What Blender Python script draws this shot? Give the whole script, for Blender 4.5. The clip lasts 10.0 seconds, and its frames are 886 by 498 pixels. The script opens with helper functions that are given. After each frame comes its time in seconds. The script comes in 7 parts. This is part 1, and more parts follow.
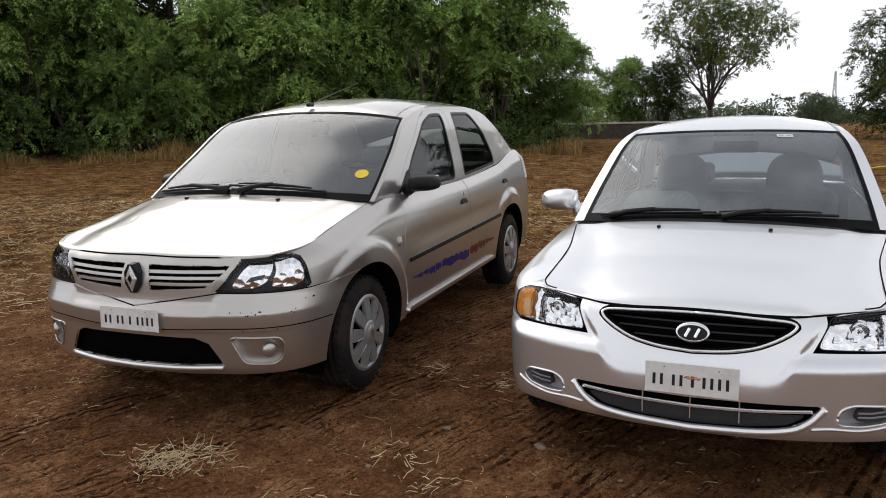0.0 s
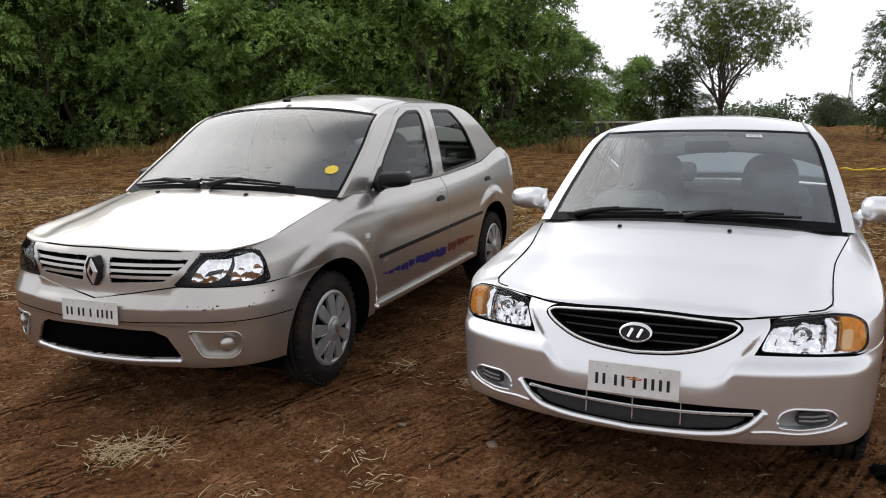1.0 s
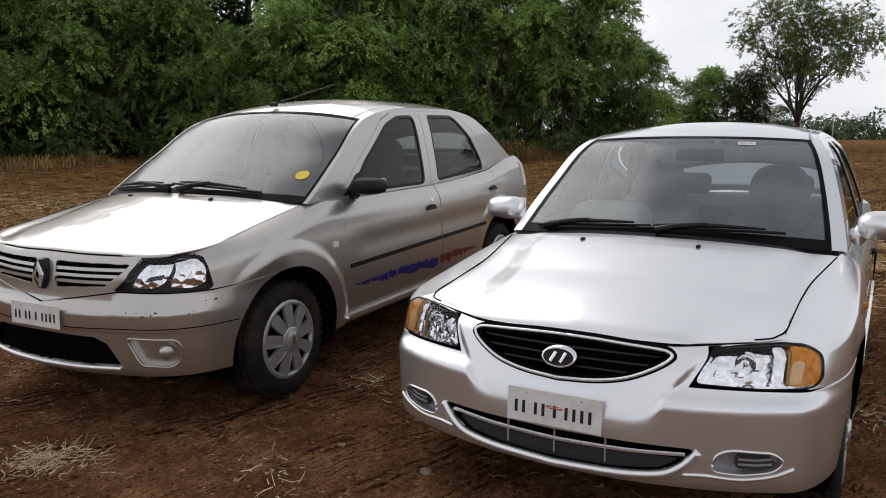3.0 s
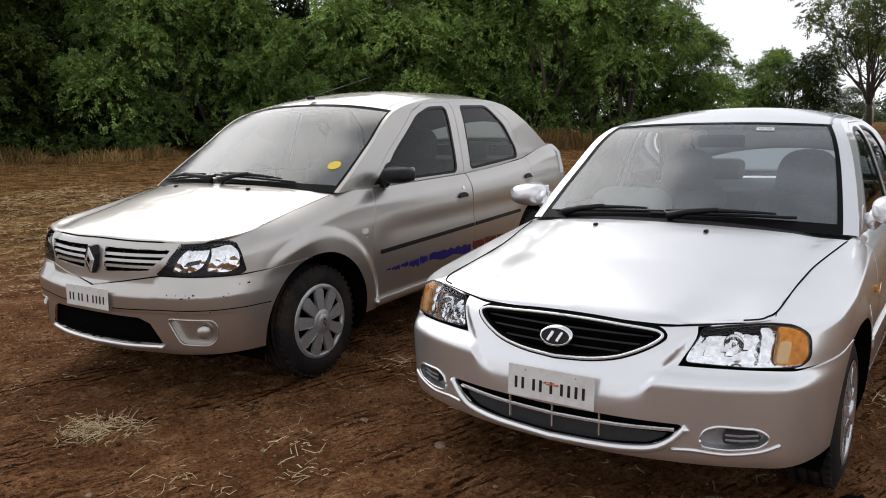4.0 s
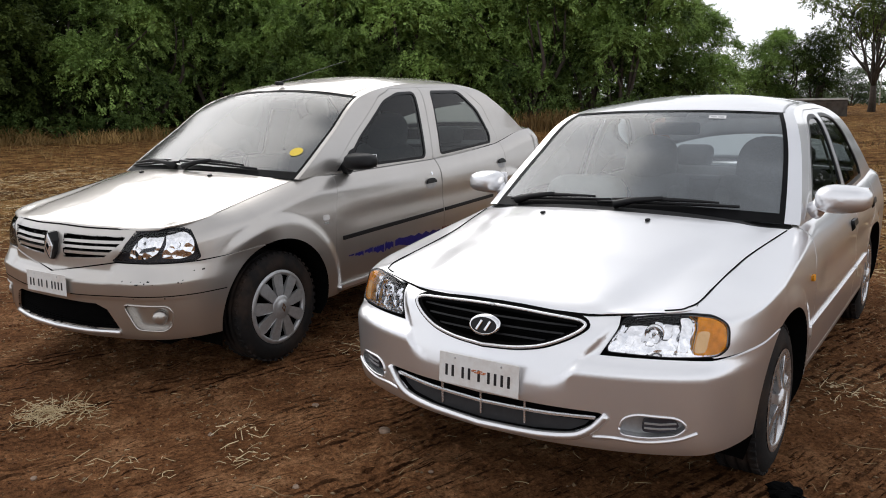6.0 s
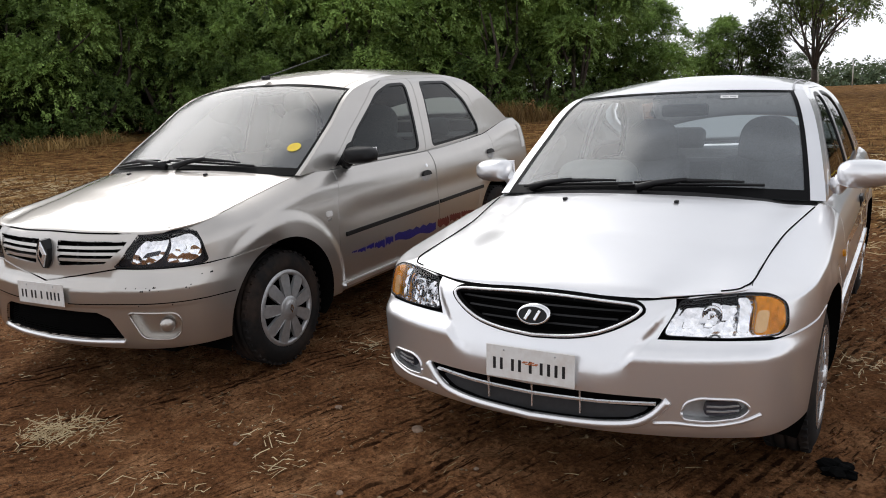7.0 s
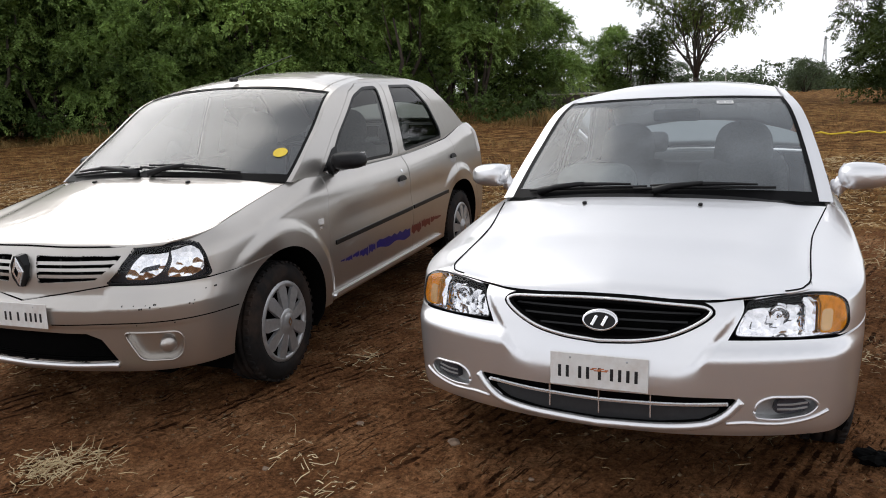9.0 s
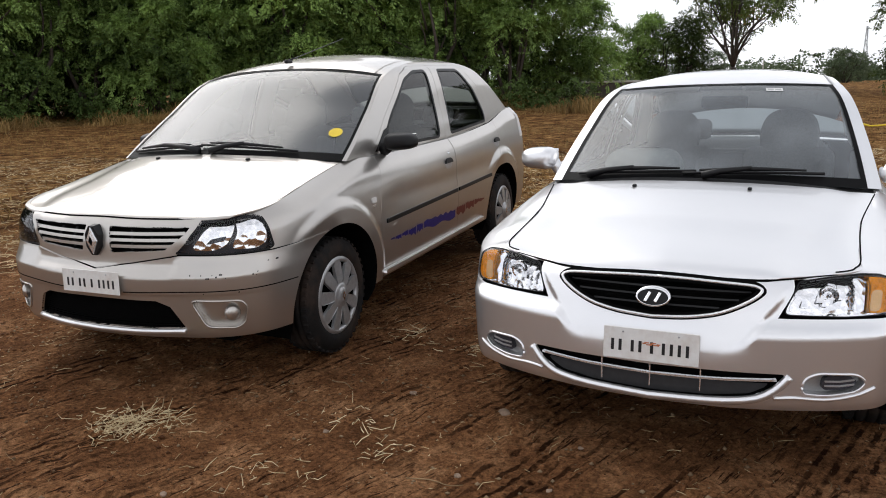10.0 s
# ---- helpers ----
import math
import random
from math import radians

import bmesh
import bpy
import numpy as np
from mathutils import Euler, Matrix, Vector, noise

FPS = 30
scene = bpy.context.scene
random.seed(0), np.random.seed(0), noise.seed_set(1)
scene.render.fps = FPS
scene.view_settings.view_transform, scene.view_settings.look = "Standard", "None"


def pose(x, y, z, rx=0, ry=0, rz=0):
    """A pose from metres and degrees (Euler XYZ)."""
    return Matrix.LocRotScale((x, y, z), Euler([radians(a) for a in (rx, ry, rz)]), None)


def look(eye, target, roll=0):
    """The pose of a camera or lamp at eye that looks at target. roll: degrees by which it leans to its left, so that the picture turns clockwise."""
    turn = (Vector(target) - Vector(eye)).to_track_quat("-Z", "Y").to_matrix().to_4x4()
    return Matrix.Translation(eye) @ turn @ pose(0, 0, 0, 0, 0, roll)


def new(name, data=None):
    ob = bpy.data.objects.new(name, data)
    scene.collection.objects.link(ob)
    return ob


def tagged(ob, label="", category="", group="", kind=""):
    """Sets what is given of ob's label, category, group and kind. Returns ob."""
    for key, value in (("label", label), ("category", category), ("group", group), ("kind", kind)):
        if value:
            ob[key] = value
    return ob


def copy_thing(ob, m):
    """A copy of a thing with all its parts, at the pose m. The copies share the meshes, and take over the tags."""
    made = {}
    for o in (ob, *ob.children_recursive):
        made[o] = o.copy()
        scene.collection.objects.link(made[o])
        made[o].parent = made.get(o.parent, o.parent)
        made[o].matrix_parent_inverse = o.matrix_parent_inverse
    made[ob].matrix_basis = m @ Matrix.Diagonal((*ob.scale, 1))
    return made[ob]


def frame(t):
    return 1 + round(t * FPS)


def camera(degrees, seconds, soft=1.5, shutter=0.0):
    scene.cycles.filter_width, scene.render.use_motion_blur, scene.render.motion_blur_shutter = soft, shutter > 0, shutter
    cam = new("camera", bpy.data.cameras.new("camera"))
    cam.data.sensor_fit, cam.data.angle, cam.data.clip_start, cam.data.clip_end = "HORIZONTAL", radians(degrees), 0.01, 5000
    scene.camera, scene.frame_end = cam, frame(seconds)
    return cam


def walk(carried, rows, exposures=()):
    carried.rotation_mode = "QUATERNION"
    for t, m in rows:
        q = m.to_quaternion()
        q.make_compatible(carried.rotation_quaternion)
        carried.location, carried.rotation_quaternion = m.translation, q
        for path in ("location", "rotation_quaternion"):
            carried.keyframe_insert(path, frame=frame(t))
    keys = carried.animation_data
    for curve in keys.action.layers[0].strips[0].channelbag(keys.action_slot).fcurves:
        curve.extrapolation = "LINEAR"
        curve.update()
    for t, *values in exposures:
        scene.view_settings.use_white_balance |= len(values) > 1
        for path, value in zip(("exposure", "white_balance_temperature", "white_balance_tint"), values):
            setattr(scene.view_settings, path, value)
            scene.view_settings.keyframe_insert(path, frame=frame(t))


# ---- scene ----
cam = camera(60.3, 10.0, soft=1.0)
PATH = [
    (0, (0.254, 0.425, 1.359), (0.13, 2.397, 1.05), -1.0),
    (0.5, (0.334, 0.405, 1.36), (0.182, 2.374, 1.044), -0.5),
    (1, (0.501, 0.443, 1.355), (0.346, 2.412, 1.039), -0.4),
    (1.5, (0.642, 0.497, 1.341), (0.485, 2.465, 1.018), -0.4),
    (2, (0.742, 0.586, 1.326), (0.572, 2.553, 1.004), -0.5),
    (2.5, (0.854, 0.687, 1.332), (0.626, 2.652, 1.039), -0.8),
    (2.7, (0.921, 0.727, 1.316), (0.644, 2.687, 1.036), -0.4),
    (3.8, (1.215, 0.663, 1.325), (0.753, 2.584, 1.012), -0.4),
    (4, (1.241, 0.619, 1.324), (0.747, 2.532, 1.01), -0.8),
    (4.5, (1.362, 0.58, 1.323), (0.829, 2.479, 0.992), -1.2),
    (5, (1.523, 0.646, 1.323), (1.003, 2.545, 0.968), -0.8),
    (6.3, (1.472, 0.661, 1.361), (0.976, 2.565, 0.998), -0.8),
    (6.5, (1.392, 0.663, 1.336), (0.95, 2.581, 0.983), -1.7),
    (7, (1.18, 0.677, 1.329), (0.792, 2.602, 0.952), -2.5),
    (7.5, (1.043, 0.733, 1.321), (0.642, 2.661, 0.971), -3.6),
    (8, (0.909, 0.789, 1.336), (0.589, 2.735, 1.006), -3.1),
    (8.5, (0.776, 0.761, 1.331), (0.641, 2.724, 0.975), -2.7),
    (9, (0.606, 0.69, 1.346), (0.497, 2.651, 0.97), -2.2),
    (9.5, (0.538, 0.606, 1.34), (0.388, 2.564, 0.963), -1.6),
    (10, (0.498, 0.555, 1.334), (0.317, 2.505, 0.926), -1.4),
]
walk(cam, [(t, look(eye, target, roll)) for t, eye, target, roll in PATH],
     exposures=((0, 0.0), (0.5, 0.06), (2.0, 0.07), (2.5, -0.29), (2.7, -0.29), (4.0, 0.0), (5.0, 0.1), (9.5, 0.1), (10.0, 0.2)))

# ---- sky, sun and exposure ----
def nd(tree, kind, **values):
    n = tree.nodes.new(kind)
    for k, v in values.items():
        n.inputs[k.replace("_", " ")].default_value = v
    return n


world = bpy.data.worlds.new("overcast_sky")
scene.world = world
world.use_nodes = True
wt = world.node_tree
bg = wt.nodes["Background"]
sky = wt.nodes.new("ShaderNodeTexSky")
sky.sky_type, sky.sun_disc = "NISHITA", False
sky.sun_elevation, sky.sun_rotation = radians(36), radians(317)
coord = wt.nodes.new("ShaderNodeTexCoord")
cloud = nd(wt, "ShaderNodeTexNoise", Scale=1.7, Detail=6.0, Roughness=0.55)
stretch = wt.nodes.new("ShaderNodeMapping")
stretch.inputs["Scale"].default_value = (1, 1, 3.0)
wt.links.new(coord.outputs["Generated"], stretch.inputs["Vector"])
wt.links.new(stretch.outputs["Vector"], cloud.inputs["Vector"])
tone = wt.nodes.new("ShaderNodeValToRGB")
tone.color_ramp.elements[0].position, tone.color_ramp.elements[0].color = 0.36, (7.5, 7.8, 8.5, 1)
tone.color_ramp.elements[1].position, tone.color_ramp.elements[1].color = 0.66, (11.9, 11.9, 12.2, 1)
wt.links.new(cloud.outputs["Fac"], tone.inputs["Fac"])
# thin broken cloud: the horizon is a little brighter than overhead
sep = wt.nodes.new("ShaderNodeSeparateXYZ")
wt.links.new(coord.outputs["Generated"], sep.inputs["Vector"])
rise = wt.nodes.new("ShaderNodeMapRange")
rise.inputs["From Min"].default_value, rise.inputs["From Max"].default_value = 0.0, 1.0
rise.inputs["To Min"].default_value, rise.inputs["To Max"].default_value = 1.11, 0.76
wt.links.new(sep.outputs["Z"], rise.inputs["Value"])
lift = wt.nodes.new("ShaderNodeMix")
lift.data_type, lift.blend_type = "RGBA", "MULTIPLY"
lift.inputs["Factor"].default_value = 1.0
wt.links.new(tone.outputs["Color"], lift.inputs["A"])
wt.links.new(rise.outputs["Result"], lift.inputs["B"])
# the hidden sun brightens the cloud around it
SUN_DIR = Vector((-0.55, 0.59, 0.59)).normalized()
dot = wt.nodes.new("ShaderNodeVectorMath")
dot.operation = "DOT_PRODUCT"
dot.inputs[1].default_value = SUN_DIR
wt.links.new(coord.outputs["Generated"], dot.inputs[0])
pos = wt.nodes.new("ShaderNodeMath")
pos.operation = "MAXIMUM"
pos.inputs[1].default_value = 0.0
wt.links.new(dot.outputs["Value"], pos.inputs[0])
power = wt.nodes.new("ShaderNodeMath")
power.operation = "POWER"
power.inputs[1].default_value = 13.0
wt.links.new(pos.outputs[0], power.inputs[0])
glow = wt.nodes.new("ShaderNodeMath")
glow.operation = "MULTIPLY_ADD"
glow.inputs[1].default_value, glow.inputs[2].default_value = 1.0, 1.0
wt.links.new(power.outputs[0], glow.inputs[0])
lit = wt.nodes.new("ShaderNodeMix")
lit.data_type, lit.blend_type = "RGBA", "MULTIPLY"
lit.inputs["Factor"].default_value = 1.0
wt.links.new(lift.outputs["Result"], lit.inputs["A"])
wt.links.new(glow.outputs[0], lit.inputs["B"])
cover = wt.nodes.new("ShaderNodeMix")
cover.data_type = "RGBA"
cover.inputs["Factor"].default_value = 0.92
wt.links.new(sky.outputs["Color"], cover.inputs["A"])
wt.links.new(lit.outputs["Result"], cover.inputs["B"])
wt.links.new(cover.outputs["Result"], bg.inputs["Color"])
bg.inputs["Strength"].default_value = 0.098

sun = new("sun", bpy.data.lights.new("sun", "SUN"))
sun.data.energy, sun.data.angle, sun.data.color = 0.95, radians(58), (1.0, 0.95, 0.88)
sun.matrix_world = look(SUN_DIR * 40, (0, 0, 0))
# ---- materials ----
def material(name, color, rough=0.5, metal=0.0, grain=0.0, grain_scale=40.0, bump=0.0, bump_scale=80.0,
             stain=0.0, stain_scale=3.0, stain_color=(0.1, 0.06, 0.04), coat=0.0, spec=None, facets=0.0):
    """A surface with grain and stains at two scales, relief and gloss."""
    m = bpy.data.materials.new(name)
    m.use_nodes = True
    t = m.node_tree
    b = t.nodes["Principled BSDF"]
    tex = t.nodes.new("ShaderNodeTexCoord")
    b.inputs["Roughness"].default_value, b.inputs["Metallic"].default_value = rough, metal
    b.inputs["Coat Weight"].default_value, b.inputs["Coat Roughness"].default_value = coat, 0.03
    if spec is not None:
        b.inputs["Specular IOR Level"].default_value = spec
    rgb = t.nodes.new("ShaderNodeRGB")
    rgb.outputs[0].default_value = (*color, 1)
    out = rgb.outputs[0]
    if grain:
        n = nd(t, "ShaderNodeTexNoise", Scale=grain_scale, Detail=4.0, Roughness=0.6)
        t.links.new(tex.outputs["Object"], n.inputs["Vector"])
        mix = t.nodes.new("ShaderNodeMix")
        mix.data_type, mix.blend_type = "RGBA", "MULTIPLY"
        mix.inputs["Factor"].default_value = 1.0
        r = t.nodes.new("ShaderNodeMapRange")
        r.inputs["From Min"].default_value, r.inputs["From Max"].default_value = 0.3, 0.7
        r.inputs["To Min"].default_value, r.inputs["To Max"].default_value = 1 - grain, 1 + grain
        t.links.new(n.outputs["Fac"], r.inputs["Value"])
        t.links.new(out, mix.inputs["A"])
        t.links.new(r.outputs["Result"], mix.inputs["B"])
        out = mix.outputs["Result"]
    if stain:
        n = nd(t, "ShaderNodeTexNoise", Scale=stain_scale, Detail=6.0, Roughness=0.65)
        t.links.new(tex.outputs["Object"], n.inputs["Vector"])
        r = t.nodes.new("ShaderNodeMapRange")
        r.inputs["From Min"].default_value, r.inputs["From Max"].default_value = 0.45, 0.72
        r.inputs["To Min"].default_value, r.inputs["To Max"].default_value = 0.0, stain
        t.links.new(n.outputs["Fac"], r.inputs["Value"])
        mix = t.nodes.new("ShaderNodeMix")
        mix.data_type = "RGBA"
        mix.inputs["B"].default_value = (*stain_color, 1)
        t.links.new(r.outputs["Result"], mix.inputs["Factor"])
        t.links.new(out, mix.inputs["A"])
        out = mix.outputs["Result"]
        rr = t.nodes.new("ShaderNodeMath")
        rr.operation = "MULTIPLY_ADD"
        rr.inputs[1].default_value, rr.inputs[2].default_value = 0.4, rough
        t.links.new(r.outputs["Result"], rr.inputs[0])
        t.links.new(rr.outputs[0], b.inputs["Roughness"])
    t.links.new(out, b.inputs["Base Color"])
    if bump:
        n = nd(t, "ShaderNodeTexNoise", Scale=bump_scale, Detail=5.0, Roughness=0.6)
        t.links.new(tex.outputs["Object"], n.inputs["Vector"])
        k = t.nodes.new("ShaderNodeBump")
        k.inputs["Strength"].default_value, k.inputs["Distance"].default_value = bump, 0.01
        t.links.new(n.outputs["Fac"], k.inputs["Height"])
        t.links.new(k.outputs["Normal"], b.inputs["Normal"])
    if facets:
        n = nd(t, "ShaderNodeTexVoronoi", Scale=facets)
        t.links.new(tex.outputs["Object"], n.inputs["Vector"])
        k = t.nodes.new("ShaderNodeBump")
        k.inputs["Strength"].default_value, k.inputs["Distance"].default_value = 0.8, 0.0065
        t.links.new(n.outputs["Distance"], k.inputs["Height"])
        t.links.new(k.outputs["Normal"], b.inputs["Normal"])
    return m


def car_paint(name, color, dust_haze):
    """Metallic base with fine flake under a clear coat, dusty low down in patches."""
    m = material(name, color, 0.33, 0.88, grain=0.015, grain_scale=900.0, stain=dust_haze, stain_scale=2.4,
                 stain_color=(0.30, 0.23, 0.17), coat=1.0)
    return m


def glass(name, tint, film, ior=1.9, gloss_rough=0.02):
    """A thin pane: clear with mirror gloss that grows at the rim of view, and a dusty film that also carries sky haze
    in its pale blue.
    """
    m = bpy.data.materials.new(name)
    m.use_nodes = True
    t = m.node_tree
    t.nodes.remove(t.nodes["Principled BSDF"])
    clear = t.nodes.new("ShaderNodeBsdfTransparent")
    clear.inputs["Color"].default_value = (*tint, 1)
    gloss = t.nodes.new("ShaderNodeBsdfGlossy")
    gloss.inputs["Roughness"].default_value = gloss_rough
    # pale bluish layer: part dirt, part reflected sky haze put into the colour
    dust_haze = t.nodes.new("ShaderNodeBsdfDiffuse")
    dust_haze.inputs["Color"].default_value = (0.50, 0.545, 0.59, 1)
    tex = t.nodes.new("ShaderNodeTexCoord")
    n = nd(t, "ShaderNodeTexNoise", Scale=3.0, Detail=3.0, Roughness=0.6)
    t.links.new(tex.outputs["Object"], n.inputs["Vector"])
    r = t.nodes.new("ShaderNodeMapRange")
    r.inputs["From Min"].default_value, r.inputs["From Max"].default_value = 0.3, 0.75
    r.inputs["To Min"].default_value, r.inputs["To Max"].default_value = film * 0.3, film
    t.links.new(n.outputs["Fac"], r.inputs["Value"])
    a = t.nodes.new("ShaderNodeMixShader")
    t.links.new(r.outputs["Result"], a.inputs[0])
    t.links.new(clear.outputs[0], a.inputs[1])
    t.links.new(dust_haze.outputs[0], a.inputs[2])
    f = t.nodes.new("ShaderNodeFresnel")
    f.inputs["IOR"].default_value = ior
    c = t.nodes.new("ShaderNodeMixShader")
    t.links.new(f.outputs[0], c.inputs[0])
    t.links.new(a.outputs[0], c.inputs[1])
    t.links.new(gloss.outputs[0], c.inputs[2])
    t.links.new(c.outputs[0], t.nodes["Material Output"].inputs["Surface"])
    return m


BEIGE = car_paint("beige_silver_paint", (0.54, 0.51, 0.477), 0.10)
SILVER = car_paint("silver_paint", (0.86, 0.86, 0.875), 0.03)
BLACK_TRIM = material("black_trim_plastic", (0.008, 0.008, 0.009), 0.42, grain=0.2, bump=0.05, bump_scale=400.0, spec=0.28)
# near black: underseal, and put-in shade for gaps, wells and openings
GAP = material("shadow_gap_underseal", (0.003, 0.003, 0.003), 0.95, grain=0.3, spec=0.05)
RUBBER = material("tyre_rubber", (0.012, 0.011, 0.011), 0.8, spec=0.2, grain=0.25, grain_scale=30, stain=0.40, stain_scale=5.0, stain_color=(0.10, 0.062, 0.042), bump=0.1, bump_scale=90)
COVER = material("silver_wheel_cover", (0.46, 0.465, 0.475), 0.34, 0.6, grain=0.12, stain=0.30, stain_scale=7.0, stain_color=(0.16, 0.11, 0.08))
ALLOY = material("bright_alloy", (0.68, 0.68, 0.69), 0.25, 0.85, grain=0.1, stain=0.2, stain_scale=9.0)
CHROME = material("chrome", (0.86, 0.86, 0.87), 0.08, 1.0, grain=0.05)
PLATE_CHROME = material("bright_trim", (0.85, 0.85, 0.86), 0.22, 0.75, grain=0.05)
REFLECTOR = material("lamp_reflector", (0.95, 0.95, 0.96), 0.10, 1.0, grain=0.10, grain_scale=60, facets=30.0)
LAMP_DARK = material("lamp_bezel_black", (0.045, 0.045, 0.055), 0.22, grain=0.2)
AMBER = material("amber_lens", (1.0, 0.40, 0.02), 0.25, grain=0.25, grain_scale=60, coat=0.15, spec=0.2, bump=0.5, bump_scale=50)
AMBER_PALE = material("pale_amber_lens", (0.90, 0.58, 0.26), 0.2, 0.2, grain=0.08, grain_scale=80, coat=0.3, bump=0.12, bump_scale=60)
PANE = glass("windscreen_glass", (0.84, 0.90, 0.92), 0.30, 1.75, 0.16)
PANE_CLEAN = glass("windscreen_glass_clean", (0.90, 0.95, 0.95), 0.06, 2.3, 0.16)
SIDE_PANE = glass("side_window_glass", (0.44, 0.48, 0.48), 0.004, 1.42)
LENS = glass("clear_lamp_lens", (0.97, 0.97, 0.98), 0.01, 1.4)
BLACK_BAND = material("black_glass_border", (0.003, 0.003, 0.0035), 0.5, grain=0.1, spec=0.08)
PLATE = material("white_plate_enamel", (0.78, 0.77, 0.75), 0.35, grain=0.04, stain=0.35, stain_scale=14, stain_color=(0.5, 0.38, 0.3))
INK = material("black_plate_paint", (0.012, 0.012, 0.014), 0.4, grain=0.2)
RUST = material("rust_smear", (0.50, 0.16, 0.06), 0.7, grain=0.3)
SEAT_GREY = material("grey_seat_fabric", (0.34, 0.34, 0.335), 0.95, grain=0.25, grain_scale=120, bump=0.2, bump_scale=200)
SEAT_BEIGE = material("pale_grey_seat_fabric", (0.36, 0.34, 0.33), 0.95, grain=0.2, grain_scale=120, bump=0.2, bump_scale=200)
DASH = material("dark_dash_plastic", (0.022, 0.022, 0.024), 0.6, grain=0.2, bump=0.15, bump_scale=300)
DASH_PALE = material("pale_dash_plastic", (0.46, 0.47, 0.44), 0.6, grain=0.15, bump=0.1, bump_scale=300)
LINER = material("headliner_cloth", (0.58, 0.57, 0.54), 0.95, grain=0.12, grain_scale=150)
BLUE_DECAL = material("blue_vinyl_decal", (0.010, 0.008, 0.15), 0.4, grain=0.3, grain_scale=60)
RED_DECAL = material("dark_red_vinyl_decal", (0.14, 0.020, 0.016), 0.4, grain=0.4, grain_scale=60)
YELLOW = material("yellow_sticker", (0.80, 0.58, 0.03), 0.5, grain=0.08)
WHITE_PAPER = material("white_sticker", (0.75, 0.75, 0.74), 0.6, grain=0.08)
BARK = material("grey_brown_bark", (0.060, 0.047, 0.037), 0.9, grain=0.4, grain_scale=12, bump=0.6, bump_scale=25)
STRAW = material("dry_straw", (0.30, 0.20, 0.10), 0.85, grain=0.3, grain_scale=5)
STONE = material("pale_field_stone", (0.24, 0.165, 0.115), 0.85, grain=0.3, grain_scale=30, bump=0.4, bump_scale=40)
# ---- building tools ----
def empty(name, m=None):
    ob = new(name)
    ob.empty_display_size = 0.2
    if m is not None:
        ob.matrix_basis = m
    return ob


def mesh_part(name, verts, faces, mat, parent=None, label="", smooth=True):
    me = bpy.data.meshes.new(name)
    me.from_pydata([tuple(map(float, v)) for v in verts], [], [tuple(map(int, f)) for f in faces])
    me.materials.append(mat)
    if smooth:
        me.polygons.foreach_set("use_smooth", [True] * len(me.polygons))
    me.update()
    ob = new(name, me)
    if parent is not None:
        ob.parent = parent
    if label:
        ob["label"] = label
    return ob


def part(name, bm, mat, parent=None, label="", smooth=False):
    me = bpy.data.meshes.new(name)
    bm.to_mesh(me)
    bm.free()
    me.materials.append(mat)
    if smooth:
        me.polygons.foreach_set("use_smooth", [True] * len(me.polygons))
    ob = new(name, me)
    if parent is not None:
        ob.parent = parent
    if label:
        ob["label"] = label
    return ob


def curve(*keys):
    """A smooth function through keys (t, value, ...) that never overshoots."""
    k = np.array(keys, float)
    t, v = k[:, 0], k[:, 1:]
    d = np.diff(v, axis=0) / np.diff(t)[:, None]
    m = np.zeros_like(v)
    m[0], m[-1] = d[0], d[-1]
    for i in range(1, len(t) - 1):
        p = d[i - 1] * d[i]
        m[i] = np.where(p > 0, 2 * p / np.where(np.abs(d[i - 1] + d[i]) < 1e-9, 1, d[i - 1] + d[i]), 0)

    def f(x):
        x = np.clip(np.asarray(x, float), t[0], t[-1])
        i = np.clip(np.searchsorted(t, x, side="right") - 1, 0, len(t) - 2)
        h = t[i + 1] - t[i]
        s = ((x - t[i]) / h)[..., None]
        h = h[..., None]
        r = (v[i] * (2 * s**3 - 3 * s**2 + 1) + m[i] * h * (s**3 - 2 * s**2 + s)
             + v[i + 1] * (3 * s**2 - 2 * s**3) + m[i + 1] * h * (s**3 - s**2))
        return r[..., 0] if v.shape[1] == 1 else r
    return f


def smoothstep(a, b, x):
    s = np.clip((np.asarray(x, float) - a) / (b - a), 0, 1)
    return s * s * (3 - 2 * s)


def dense(poly, step=0.02):
    """A closed outline with points no further apart than step."""
    out = []
    for p, q in zip(poly, poly[1:] + poly[:1]):
        n = max(1, int(math.hypot(q[0] - p[0], q[1] - p[1]) / step))
        out += [(p[0] + (q[0] - p[0]) * i / n, p[1] + (q[1] - p[1]) * i / n) for i in range(n)]
    return out


def rounded(poly, r=0.02, n=4):
    """The outline with its corners rounded."""
    out = []
    for i, c in enumerate(poly):
        p, q = Vector(poly[i - 1]), Vector(poly[(i + 1) % len(poly)])
        c = Vector(c)
        a, b = p - c, q - c
        d = min(r, a.length * 0.45, b.length * 0.45)
        a, b = c + a.normalized() * d, c + b.normalized() * d
        for k in range(n + 1):
            s = k / n
            out.append(tuple(a * (1 - s) ** 2 + c * 2 * s * (1 - s) + b * s * s))
    return out


def rounded_line(pts, n=4):
    """An open line smoothed through its points."""
    k = curve(*[(i, *q) for i, q in enumerate(pts)])
    return [tuple(map(float, k(t))) for t in np.linspace(0, len(pts) - 1, (len(pts) - 1) * n + 1)]


